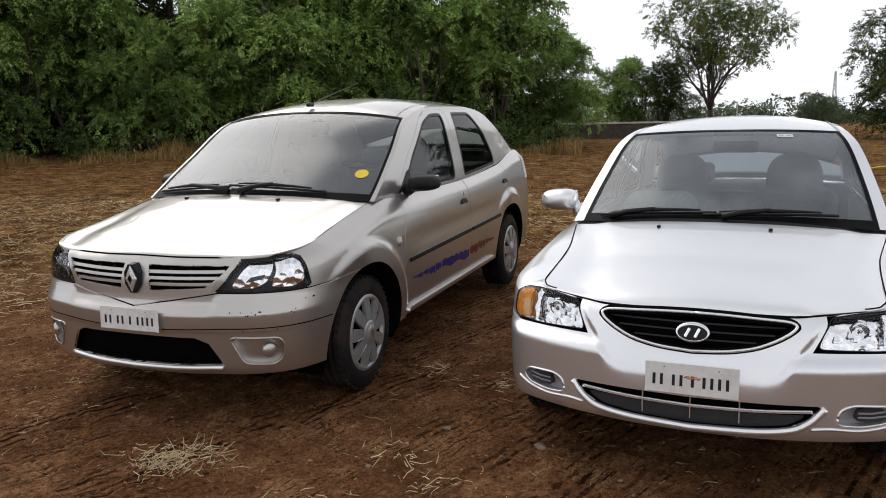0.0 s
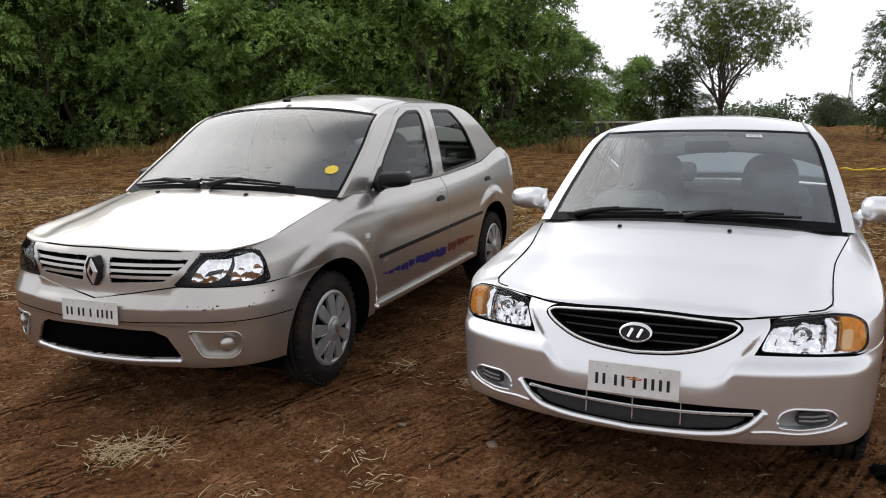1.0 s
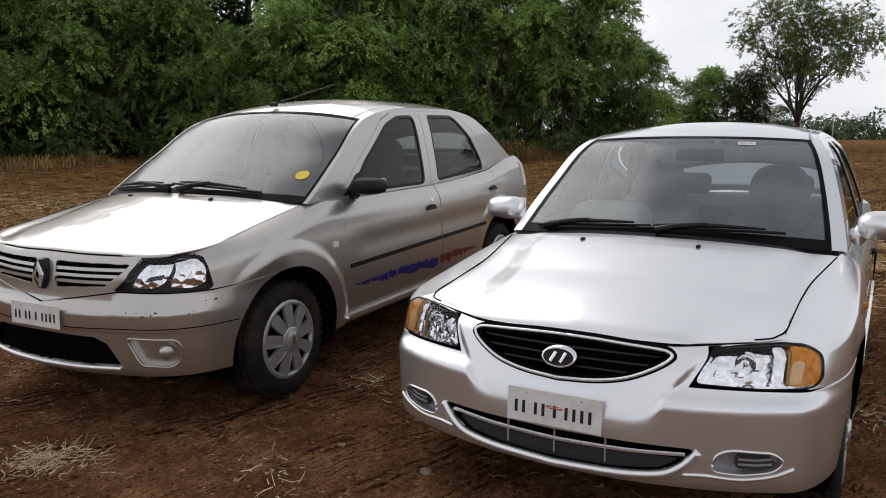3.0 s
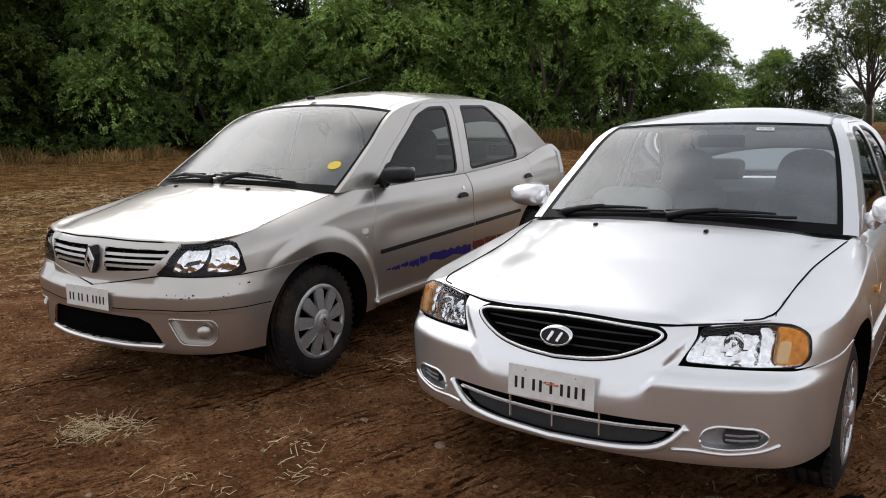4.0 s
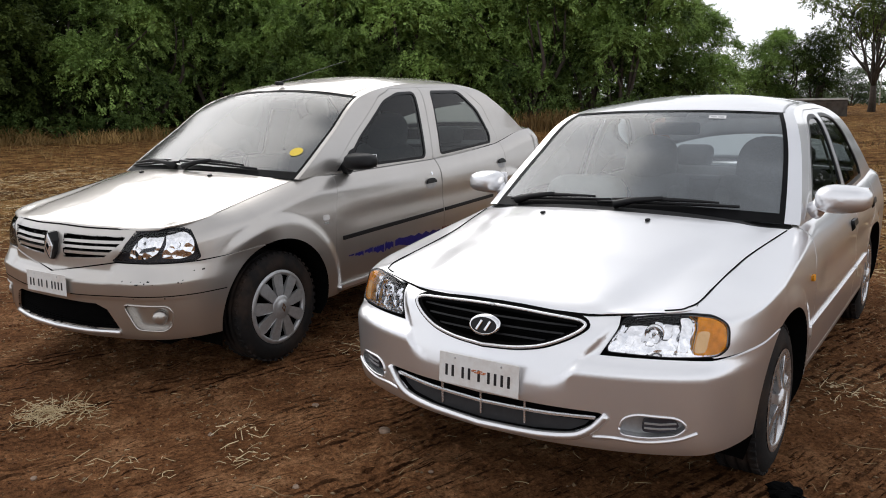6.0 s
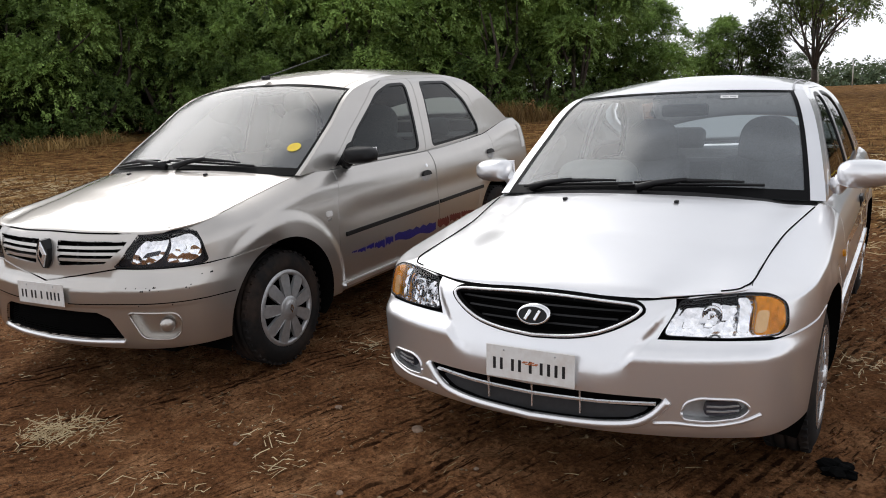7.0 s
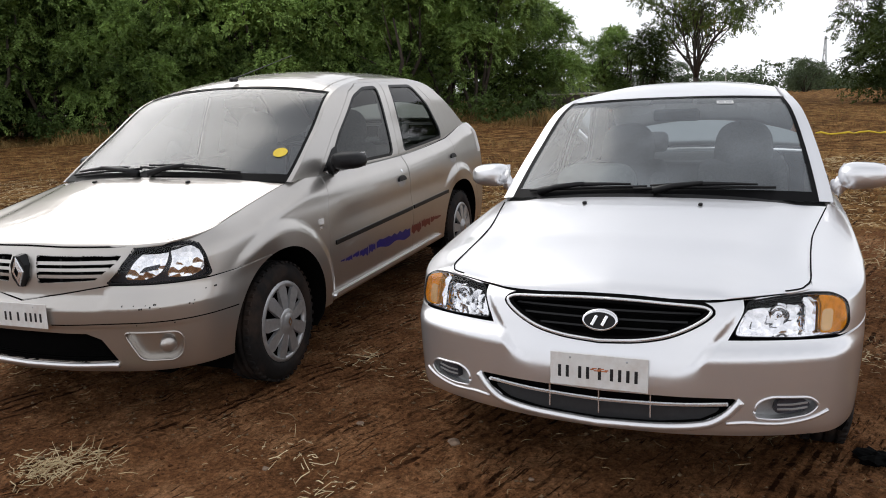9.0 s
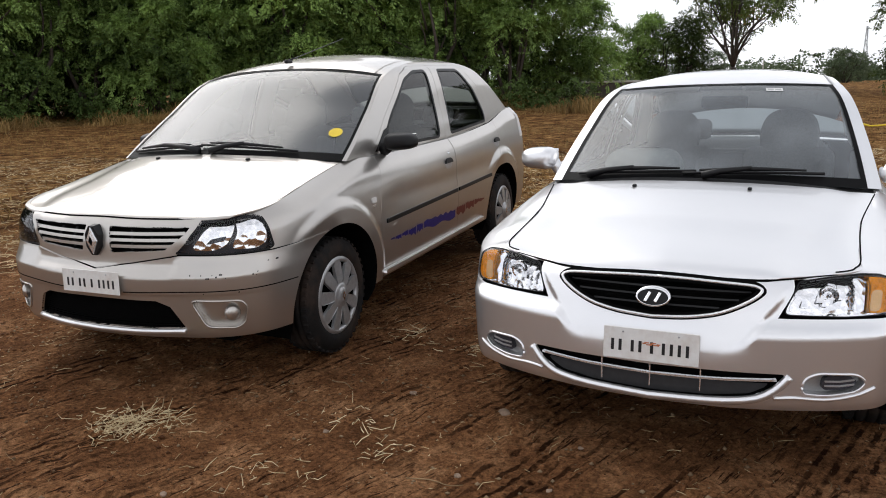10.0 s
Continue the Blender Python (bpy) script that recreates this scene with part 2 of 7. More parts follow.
def inset(poly, d):
    """The outline moved inwards by d."""
    area = sum(p[0] * q[1] - q[0] * p[1] for p, q in zip(poly, poly[1:] + poly[:1]))
    s = 1 if area > 0 else -1
    out = []
    for i, c in enumerate(poly):
        p, q = Vector(poly[i - 1]), Vector(poly[(i + 1) % len(poly)])
        c = Vector(c)
        a, b = (c - p).normalized(), (q - c).normalized()
        n = (Vector((-a.y, a.x)) + Vector((-b.y, b.x)))
        n = n.normalized() if n.length > 1e-6 else Vector((-b.y, b.x))
        k = max(0.5, n.dot(Vector((-b.y, b.x))))
        out.append(tuple(c + n * (s * d / k)))
    return out


def inside(pts, poly):
    x, y = pts[:, 0], pts[:, 1]
    hit = np.zeros(len(pts), bool)
    for (x0, y0), (x1, y1) in zip(poly, poly[1:] + poly[:1]):
        if y0 != y1:
            hit ^= ((y0 > y) != (y1 > y)) & (x < (x1 - x0) * (y - y0) / (y1 - y0) + x0)
    return hit


def cut_sheet(outline, regions, step=0.03, rim=0.016, rise=1.0, lines=()):
    """Triangles of a flat domain, sorted by region: regions are (name, outline), later ones lie over earlier ones."""
    from mathutils.geometry import delaunay_2d_cdt
    loops = [dense(outline, rim)] + [dense(p, rim) for _, p in regions]
    pts, edges = [], []
    for lp in loops:
        o = len(pts)
        pts += lp
        edges += [(o + i, o + (i + 1) % len(lp)) for i in range(len(lp))]
    for ln in lines:
        for p, q in zip(ln[:-1], ln[1:]):
            m = max(1, int(math.hypot(q[0] - p[0], q[1] - p[1]) / rim))
            o = len(pts)
            pts += [(p[0] + (q[0] - p[0]) * i / m, p[1] + (q[1] - p[1]) * i / m) for i in range(m + 1)]
            edges += [(o + i, o + i + 1) for i in range(m)]
    rimpts = np.array(pts)
    lo, hi = rimpts.min(0), rimpts.max(0)
    gx, gy = np.meshgrid(np.arange(lo[0] + step / 2, hi[0], step), np.arange(lo[1] + step / 2, hi[1], step * rise))
    g = np.stack([gx.ravel(), gy.ravel()], 1)
    g = g[inside(g, outline)]
    keep = np.ones(len(g), bool)
    for i in range(0, len(g), 400):
        dd = ((g[i:i + 400, None] - rimpts[None]) ** 2).sum(2).min(1)
        keep[i:i + 400] = dd > (step * min(0.4, 0.62 * rise)) ** 2
    pts = [Vector(p) for p in pts] + [Vector(p) for p in g[keep]]
    v, _, f, *_ = delaunay_2d_cdt(pts, edges, [], 0, 1e-5)
    v = np.array([tuple(p) for p in v])
    f = np.array([t for t in f if len(t) == 3])
    c = v[f].mean(1)
    name = np.where(inside(c, outline), 0, -1)
    for i, (_, p) in enumerate(regions):
        name[inside(c, p) & (name >= 0)] = i + 1
    out = {}
    for i, n in enumerate([""] + [n for n, _ in regions]):
        tri = f[name == i]
        if n is None or not len(tri):
            continue
        used, inv = np.unique(tri, return_inverse=True)
        if n in out:
            o = len(out[n][0])
            out[n] = (np.vstack([out[n][0], v[used]]), np.vstack([out[n][1], inv.reshape(-1, 3) + o]))
        else:
            out[n] = (v[used], inv.reshape(-1, 3))
    return out


def main_pieces(tri):
    """Leave out stray slivers that hang on no large piece."""
    root = list(range(int(tri.max()) + 1))

    def find(i):
        while root[i] != i:
            root[i] = root[root[i]]
            i = root[i]
        return i
    for a, b, c in tri.tolist():
        a, b, c = find(a), find(b), find(c)
        root[b] = a
        root[find(c)] = a
    ids = np.array([find(t[0]) for t in tri.tolist()])
    n, cnt = np.unique(ids, return_counts=True)
    keep = n[cnt > 0.08 * cnt.max()]
    return tri[np.isin(ids, keep)]


def bead(place, line, r, name, mat, parent, off=0.0, sides=(1,), label="", join=False, closed=False):
    """A round bead along a line on a surface."""
    d = np.array(line, float)
    p = place(d) + sheet_normal(place, np.maximum(d, [0.0015, -9])) * off
    for s in ((1,) if join else sides):
        q = [Vector((v[0] * s, v[1], v[2])) for v in p]
        if join:
            q = [Vector((-v.x, v.y, v.z)) for v in q[:0:-1]] + q
        if closed:
            q = q + [q[0]]
        a, b = tube(q, r, 8)
        mesh_part(name, a, b, mat, parent, label)


def sheet_normal(place, d):
    e = 1e-3
    a = place(d + [e, 0]) - place(d - [e, 0])
    b = place(d + [0, e]) - place(d - [0, e])
    n = np.cross(a, b)
    return n / np.maximum(np.linalg.norm(n, axis=1), 1e-9)[:, None]


def flipped(tri):
    return [tuple(reversed(t)) for t in tri]


def lay(place, dom, tri, name, mat, parent, off=0.0, thick=0.0, sides=(1,), label="", join=False):
    """Lay domain triangles onto a surface, off it by so much, with turned-in rims; sides: 1 the modelled side, -1 its mirror."""
    dom = np.asarray(dom, float)
    p = place(dom)
    n = sheet_normal(place, dom)
    verts, norms, faces = p + n * off, n.copy(), [tuple(int(i) for i in t) for t in tri]
    if thick:
        edge = {}
        for t in faces:
            for a, b in ((t[0], t[1]), (t[1], t[2]), (t[2], t[0])):
                edge[(a, b)] = 1
        rim = [(a, b) for a, b in edge if (b, a) not in edge and not (join and abs(p[a][0]) < 1e-4 and abs(p[b][0]) < 1e-4)]
        ids = sorted({i for e in rim for i in e})
        back = {v: len(verts) + k for k, v in enumerate(ids)}
        front = {v: v for v in ids}
        verts = np.vstack([verts, p[ids] + n[ids] * (off - thick)])
        deep = abs(thick) > 0.013
        norms = np.vstack([norms, n[ids] * (0 if deep else 1)])
        if deep:
            front = {v: len(verts) + k for k, v in enumerate(ids)}
            verts = np.vstack([verts, p[ids] + n[ids] * off])
            norms = np.vstack([norms, n[ids] * 0])
        faces += [(front[b], front[a], back[a], back[b]) for a, b in rim]
    made = []

    def finish(v, nn, f):
        ob = mesh_part(name, v, f, mat, parent, label)
        ob.data.normals_split_custom_set_from_vertices([tuple(map(float, q)) for q in nn])
        made.append(ob)
    flip = np.array([-1, 1, 1])
    if join:
        k = len(verts)
        onmid = np.abs(verts[:, 0]) < 2e-4
        idx = np.where(onmid, np.arange(k), k + np.cumsum(~onmid) - 1)
        v = np.vstack([verts, verts[~onmid] * flip])
        nn = np.vstack([np.where(onmid[:, None], norms * [0, 1, 1], norms), norms[~onmid] * flip])
        finish(v, nn, faces + [tuple(int(idx[i]) for i in reversed(f)) for f in faces])
    else:
        for s in sides:
            used = sorted({i for f in faces for i in f})
            at = {v: i for i, v in enumerate(used)}
            m = np.array([s, 1, 1])
            finish(verts[used] * m, norms[used] * m, [tuple(at[i] for i in (f if s == 1 else tuple(reversed(f)))) for f in faces])
    return made


def patch(place, poly, name, mat, parent, off=0.0, thick=0.0, sides=(1,), step=0.02, label="", join=False):
    """One outline laid onto a surface."""
    got = cut_sheet(poly, [], step, min(0.012, step))
    dom, tri = got[""]
    return lay(place, dom, tri, name, mat, parent, off, thick, sides, label, join)


def band(place, line, width, name, mat, parent, off=0.0, thick=0.0, sides=(1,), label="", join=False):
    """A strip of a width along a line on a surface."""
    ln = [Vector(p) for p in line]
    left, right = [], []
    for i, p in enumerate(ln):
        d = (ln[min(i + 1, len(ln) - 1)] - ln[max(i - 1, 0)]).normalized()
        n = Vector((-d.y, d.x)) * width / 2
        left.append(tuple(p + n))
        right.append(tuple(p - n))
    return patch(place, right + left[::-1], name, mat, parent, off, thick, sides, max(0.008, width), label, join)


def deck(edge, bow, crown, s0, s1, u0, u1, ns, nu, name, mat, parent, power=2.0, off=0.0, label=""):
    """A sheet between the car's two side edges: edge(s) gives the right-hand edge; bow and crown say how its middle lies ahead and above."""
    s = np.linspace(s0, s1, ns)
    u = np.linspace(u0, u1, nu)
    S, U = np.meshgrid(s, u, indexing="ij")
    e = edge(S.ravel())
    w = 1 - np.abs(U.ravel()) ** power
    p = np.stack([e[:, 0] * U.ravel(), e[:, 1] + bow(S.ravel()) * w, e[:, 2] + crown(S.ravel()) * w], 1)
    faces = [(i * nu + j, i * nu + j + 1, (i + 1) * nu + j + 1, (i + 1) * nu + j) for i in range(ns - 1) for j in range(nu - 1)]
    if off:
        P = p.reshape(ns, nu, 3)
        n = np.cross(np.gradient(P, axis=1), np.gradient(P, axis=0))
        n /= np.linalg.norm(n, axis=2)[..., None]
        p = (P + n * off).reshape(-1, 3)
    ob = mesh_part(name, p, faces, mat, parent, label)
    return ob


def lathe(profile, n, axis="x"):
    """A ring of a profile of (along, radius) round an axis."""
    v, f = [], []
    m = len(profile)
    for i in range(n):
        a = 2 * math.pi * i / n
        for h, r in profile:
            v.append((h, r * math.cos(a), r * math.sin(a)) if axis == "x" else (r * math.cos(a), r * math.sin(a), h))
    for i in range(n):
        k = (i + 1) % n
        for j in range(m - 1):
            f.append((i * m + j, i * m + j + 1, k * m + j + 1, k * m + j))
    return v, f


def soft_box(bm, size, centre, r=0.02, rot=None, seg=2):
    """A box with rounded edges added to bm."""
    b2 = bmesh.new()
    bmesh.ops.create_cube(b2, size=1)
    for v in b2.verts:
        v.co = Vector((v.co.x * size[0], v.co.y * size[1], v.co.z * size[2]))
    bmesh.ops.bevel(b2, geom=b2.edges[:], offset=min(r, min(size) * 0.45), segments=seg, profile=0.5, affect="EDGES")
    m = Matrix.Translation(centre) @ (rot.to_4x4() if rot is not None else Matrix())
    bmesh.ops.transform(b2, matrix=m, verts=b2.verts[:])
    me = bpy.data.meshes.new("tmp")
    b2.to_mesh(me)
    b2.free()
    bm.from_mesh(me)
    bpy.data.meshes.remove(me)
    return bm


def tube(points, radii, n=8):
    """A tapered tube along points."""
    v, f = [], []
    pts = [Vector(p) for p in points]
    a = None
    for i, p in enumerate(pts):
        d = (pts[min(i + 1, len(pts) - 1)] - pts[max(i - 1, 0)]).normalized()
        a = d.orthogonal() if a is None else a - d * a.dot(d)
        a = (a if a.length > 1e-4 else d.orthogonal()).normalized()
        b = d.cross(a)
        r = radii[i] if isinstance(radii, (list, tuple)) else radii
        for k in range(n):
            t = 2 * math.pi * k / n
            v.append(p + a * (r * math.cos(t)) + b * (r * math.sin(t)))
    for i in range(len(pts) - 1):
        for k in range(n):
            f.append((i * n + k, i * n + (k + 1) % n, (i + 1) * n + (k + 1) % n, (i + 1) * n + k))
    f.append(tuple(range(n - 1, -1, -1)))
    f.append(tuple((len(pts) - 1) * n + k for k in range(n)))
    return v, f


# ---- one car's skin, from its plan, width and nose curves ----
class Skin:
    def __init__(self, c):
        self.c = c
        self.plan = curve(*c["plan"])
        self.width = curve(*c["width"])
        self.nose_mid, self.nose_out = curve(*c["nose_mid"]), curve(*c["nose_out"])
        self.top_front, self.top_side = curve(*c["top_front"]), curve(*c["top_side"])
        self.yc, self.yr, self.ye = c["front_corner"], c["rear_corner"], c["rear_end"]
        self.tail = curve(*c["tail"])
        self.shoulder = curve(*c["shoulder"])
        self.house = curve(*c["house"])
        t = np.linspace(0, 1, 201)
        self._t, self._x = t, self.plan(t)[:, 0]

    def a_of_x(self, x, z):
        """Where a front point at x and z lies along the skin."""
        return float(np.interp(abs(x) / float(self.width(z)), self._x, self._t))

    def a_of_y(self, y):
        return 1 + y - self.yc

    def at_y(self, y, z):
        """The domain point of a side point at y and z."""
        if y >= self.yc:
            return (1 + y - self.yc, z)
        y0 = float(self.nose_out(z))
        return (float(np.interp((y - y0) / (self.yc - y0), self.plan(self._t)[:, 1], self._t)), z)

    def at_x(self, x, z):
        return (self.a_of_x(x, z), z)

    def top(self, a):
        a = np.asarray(a, float)
        return np.where(a < 1, self.top_front(a), self.top_side(self.yc + a - 1))

    def place(self, d):
        """Lower body: d is (along the skin from the middle of the nose, height)."""
        d = np.asarray(d, float)
        a, z = d[:, 0], d[:, 1]
        side = self.yr - self.yc + 1
        f = self.plan(np.clip(a, 0, 1))
        b = self.plan(np.clip(side + 1 - a, 0, 1))
        w = self.width(z)
        x = w * f[:, 0]
        xm = self.c["v_x"] + (z - self.c["v_z"]) * self.c["v_slope"]
        hw = 0.022 + self.c["v_soft"] * np.clip((0.51 - z) / 0.08, 0, 1)
        k = smoothstep(xm - hw, xm + hw, x)
        y0 = self.nose_mid(z) * (1 - k) + self.nose_out(z) * k
        yf = y0 + (self.yc - y0) * f[:, 1]
        y = np.where(a < 1, yf, np.where(a < side, self.yc + a - 1, self.tail(z) + (self.yr - self.tail(z)) * b[:, 1]))
        x = np.where(a > side, w * b[:, 0], x)
        barrel = 1 - 0.02 * ((y - 2.1) / 2.1) ** 2 * (a > 1) - 0.02 * ((self.yc - 2.1) / 2.1) ** 2 * (a <= 1) * smoothstep(0.6, 1, a)
        x = x * barrel
        dt = self.top(a) - z
        ins = self.shoulder(np.clip(y, 0, 5))
        x = x - np.clip(x / 0.3, 0, 1) * ins * np.clip(1 - dt / self.c["roll"], 0, 1.2) ** 2
        for yw, zw, r in self.c["arches"]:
            q = np.hypot(y - yw, z - zw)
            x = x + (a > 0.75) * (1 - smoothstep(0.76, 0.60, z) * smoothstep(yw + 0.05, yw - 0.12, y)) * self.c["flare"] * smoothstep(r + self.c["flare_w"] + 0.06, r + self.c["flare_w"] - 0.015, q) * smoothstep(r - 0.12, r - 0.04, q)
        # shallow dish along the doors below the shoulder
        x = x - 0.008 * (a > 1) * np.exp(-((z - self.c["dish_z"]) / 0.07) ** 2) * smoothstep(1.2, 1.5, y) * smoothstep(3.3, 2.9, y)
        x = np.where(a <= 1e-9, 0, x)
        return np.stack([x, y, z], 1)

    def house_place(self, d):
        """Cabin side: d is (y, z)."""
        d = np.asarray(d, float)
        y, z = d[:, 0], d[:, 1]
        x = self.house(z) * (1 - 0.03 * ((y - 2.3) / 1.4) ** 2)
        return np.stack([x, y, z], 1)
# ---- ground: one sheet, bare red soil near the cars, dry stubble further off ----
def lattice(ix, iy, seed):
    h = (ix.astype(np.int64) * 374761393 + iy.astype(np.int64) * 668265263 + seed * 1442695041) & 0xFFFFFFFF
    h = ((h ^ (h >> 13)) * 1274126177) & 0xFFFFFFFF
    return ((h ^ (h >> 16)) & 0xFFFF) / 65535.0


def value_noise(x, y, seed=0):
    ix, iy = np.floor(x), np.floor(y)
    fx, fy = x - ix, y - iy
    fx, fy = fx * fx * (3 - 2 * fx), fy * fy * (3 - 2 * fy)
    a, b = lattice(ix, iy, seed), lattice(ix + 1, iy, seed)
    c, d = lattice(ix, iy + 1, seed), lattice(ix + 1, iy + 1, seed)
    return (a + (b - a) * fx) * (1 - fy) + (c + (d - c) * fx) * fy - 0.5


def land(x, y):
    """The broad lie of the land: it rises gently away from the cars."""
    x, y = np.asarray(x, float), np.asarray(y, float)
    k = 0.0285 - 0.005 * smoothstep(0, 3, x)
    d = np.clip(y - 5.8, 0, None)
    d = np.where(d < 40, d, 40 + 12 * (1 - np.exp(-(d - 40) / 12)))
    return k * d + 0.05 * value_noise(x / 9, y / 9, 3) * smoothstep(8, 16, y)


def ruts(x, y):
    """Pressed wheel tracks with tread ridges, along the way the cars came in."""
    z = np.zeros_like(x)
    for px, py, ang, w in ((-1.05, 2.6, -17.5, 0.17), (0.28, 2.3, -19, 0.17), (1.55, 1.9, -21, 0.16), (-0.35, 2.8, 38, 0.20), (-1.9, 3.0, 30, 0.18)):
        a = radians(ang)
        u = (x - px) * math.cos(a) + (y - py) * math.sin(a) + 0.04 * np.sin(y * 2.1 + px)
        v = -(x - px) * math.sin(a) + (y - py) * math.cos(a)
        m = np.exp(-(u / (w * 0.55)) ** 4) * smoothstep(3.2, 1.2, np.abs(v)) * (0.4 + 0.6 * smoothstep(-0.15, 0.2, value_noise(x * 1.3, y * 1.3, int(px * 10) + 50)))
        z += m * (-0.010 + 0.006 * np.sin((v + np.abs(u) * 0.8) * 2 * math.pi / 0.055))
    return z


def near_relief(x, y):
    f = 0.030 * value_noise(x * 1.1, y * 1.1, 11) + 0.018 * value_noise(x * 3.1, y * 3.1, 12) + 0.016 * value_noise(x * 8, y * 8, 13) + 0.013 * value_noise(x * 21, y * 21, 14)
    f = f + 0.010 * np.clip(value_noise(x * 13, y * 13, 15), 0.1, 1) * 2 - 0.004
    return f * 1.0


def ground_height(x, y):
    return land(x, y) + near_relief(x, y) + ruts(x, y) - 0.004


def graded(lo, a, b, hi, fine, grow=1.09):
    out = list(np.arange(a, b + fine / 2, fine))
    s, p = fine, b
    while p < hi:
        s = min(s * grow, 40)
        p += s
        out.append(p)
    s, p = fine, a
    while p > lo:
        s = min(s * grow, 40)
        p -= s
        out.insert(0, p)
    return np.array(out)


def soil_material():
    m = bpy.data.materials.new("red_soil_and_stubble")
    m.use_nodes = True
    t = m.node_tree
    b = t.nodes["Principled BSDF"]
    b.inputs["Roughness"].default_value = 0.95
    b.inputs["Specular IOR Level"].default_value = 0.04
    tex = t.nodes.new("ShaderNodeTexCoord")

    def noise(scale, detail, rough=0.6):
        n = nd(t, "ShaderNodeTexNoise", Scale=scale, Detail=detail, Roughness=rough)
        t.links.new(tex.outputs["Object"], n.inputs["Vector"])
        return n.outputs["Fac"]

    def ramp(fac, *stops):
        r = t.nodes.new("ShaderNodeValToRGB")
        e = r.color_ramp.elements
        while len(e) < len(stops):
            e.new(0.5)
        for q, (p, c) in zip(e, stops):
            q.position, q.color = p, (*c, 1)
        t.links.new(fac, r.inputs["Fac"])
        return r.outputs["Color"]

    def mix(fac, a, c):
        n = t.nodes.new("ShaderNodeMix")
        n.data_type = "RGBA"
        t.links.new(fac, n.inputs["Factor"])
        t.links.new(a, n.inputs["A"])
        t.links.new(c, n.inputs["B"])
        return n.outputs["Result"]

    soil = ramp(noise(2.6, 12.0, 0.74), (0.26, (0.088, 0.037, 0.0165)), (0.49, (0.275, 0.126, 0.056)), (0.72, (0.56, 0.300, 0.150)))
    stub = ramp(noise(3.2, 10.0, 0.8), (0.38, (0.052, 0.0205, 0.0080)), (0.50, (0.245, 0.120, 0.043)), (0.62, (0.54, 0.325, 0.128)))
    # how far the stubble has taken over
    geo = t.nodes.new("ShaderNodeAttribute")
    geo.attribute_name = "stubble"
    big = noise(0.55, 5.0)
    add = t.nodes.new("ShaderNodeMath")
    add.operation = "ADD"
    t.links.new(geo.outputs["Fac"], add.inputs[0])
    t.links.new(big, add.inputs[1])
    edge = t.nodes.new("ShaderNodeMapRange")
    edge.interpolation_type = "SMOOTHSTEP"
    edge.inputs["From Min"].default_value, edge.inputs["From Max"].default_value = 0.80, 1.30
    t.links.new(add.outputs[0], edge.inputs["Value"])
    col = mix(edge.outputs["Result"], soil, stub)
    # small pale crumbs
    vor = nd(t, "ShaderNodeTexVoronoi", Scale=55.0)
    t.links.new(tex.outputs["Object"], vor.inputs["Vector"])
    crumb = t.nodes.new("ShaderNodeMapRange")
    crumb.inputs["From Min"].default_value, crumb.inputs["From Max"].default_value = 0.16, 0.10
    t.links.new(vor.outputs["Distance"], crumb.inputs["Value"])
    pick = t.nodes.new("ShaderNodeMath")
    pick.operation = "GREATER_THAN"
    pick.inputs[1].default_value = 0.80
    sep = t.nodes.new("ShaderNodeSeparateColor")
    t.links.new(vor.outputs["Color"], sep.inputs["Color"])
    t.links.new(sep.outputs[0], pick.inputs[0])
    both = t.nodes.new("ShaderNodeMath")
    both.operation = "MULTIPLY"
    t.links.new(crumb.outputs["Result"], both.inputs[0])
    t.links.new(pick.outputs[0], both.inputs[1])
    rgb = t.nodes.new("ShaderNodeRGB")
    rgb.outputs[0].default_value = (0.34, 0.22, 0.12, 1)
    col = mix(both.outputs[0], col, rgb.outputs[0])
    t.links.new(col, b.inputs["Base Color"])
    speck = t.nodes.new("ShaderNodeMapRange")
    speck.inputs["From Min"].default_value, speck.inputs["From Max"].default_value = 0.34, 0.66
    speck.inputs["To Min"].default_value, speck.inputs["To Max"].default_value = 0.30, 1.65
    t.links.new(noise(48, 7.0, 0.8), speck.inputs["Value"])
    fine = t.nodes.new("ShaderNodeMix")
    fine.data_type, fine.blend_type = "RGBA", "MULTIPLY"
    fine.inputs["Factor"].default_value = 1.0
    t.links.new(col, fine.inputs["A"])
    t.links.new(speck.outputs["Result"], fine.inputs["B"])
    col = fine.outputs["Result"]
    # dragged tyre marks: fine grooves that run across the ground in patches
    drag = t.nodes.new("ShaderNodeMapping")
    drag.vector_type = "TEXTURE"
    drag.inputs["Rotation"].default_value = (0, 0, radians(52))
    drag.inputs["Scale"].default_value = (0.13, 0.017, 1.0)
    t.links.new(tex.outputs["Object"], drag.inputs["Vector"])
    groove = nd(t, "ShaderNodeTexNoise", Scale=1.0, Detail=5.0, Roughness=0.62)
    t.links.new(drag.outputs["Vector"], groove.inputs["Vector"])
    cut = t.nodes.new("ShaderNodeMapRange")
    cut.interpolation_type = "SMOOTHSTEP"
    cut.inputs["From Min"].default_value, cut.inputs["From Max"].default_value = 0.45, 0.37
    t.links.new(groove.outputs["Fac"], cut.inputs["Value"])
    area = t.nodes.new("ShaderNodeMapRange")
    area.inputs["From Min"].default_value, area.inputs["From Max"].default_value = 0.41, 0.57
    t.links.new(noise(1.3, 3.0), area.inputs["Value"])
    deep = t.nodes.new("ShaderNodeMath")
    deep.operation = "MULTIPLY"
    t.links.new(cut.outputs["Result"], deep.inputs[0])
    t.links.new(area.outputs["Result"], deep.inputs[1])
    # tread prints: rows of parallel furrows
    lie = t.nodes.new("ShaderNodeMapping")
    lie.vector_type = "TEXTURE"
    lie.inputs["Rotation"].default_value = (0, 0, radians(54))
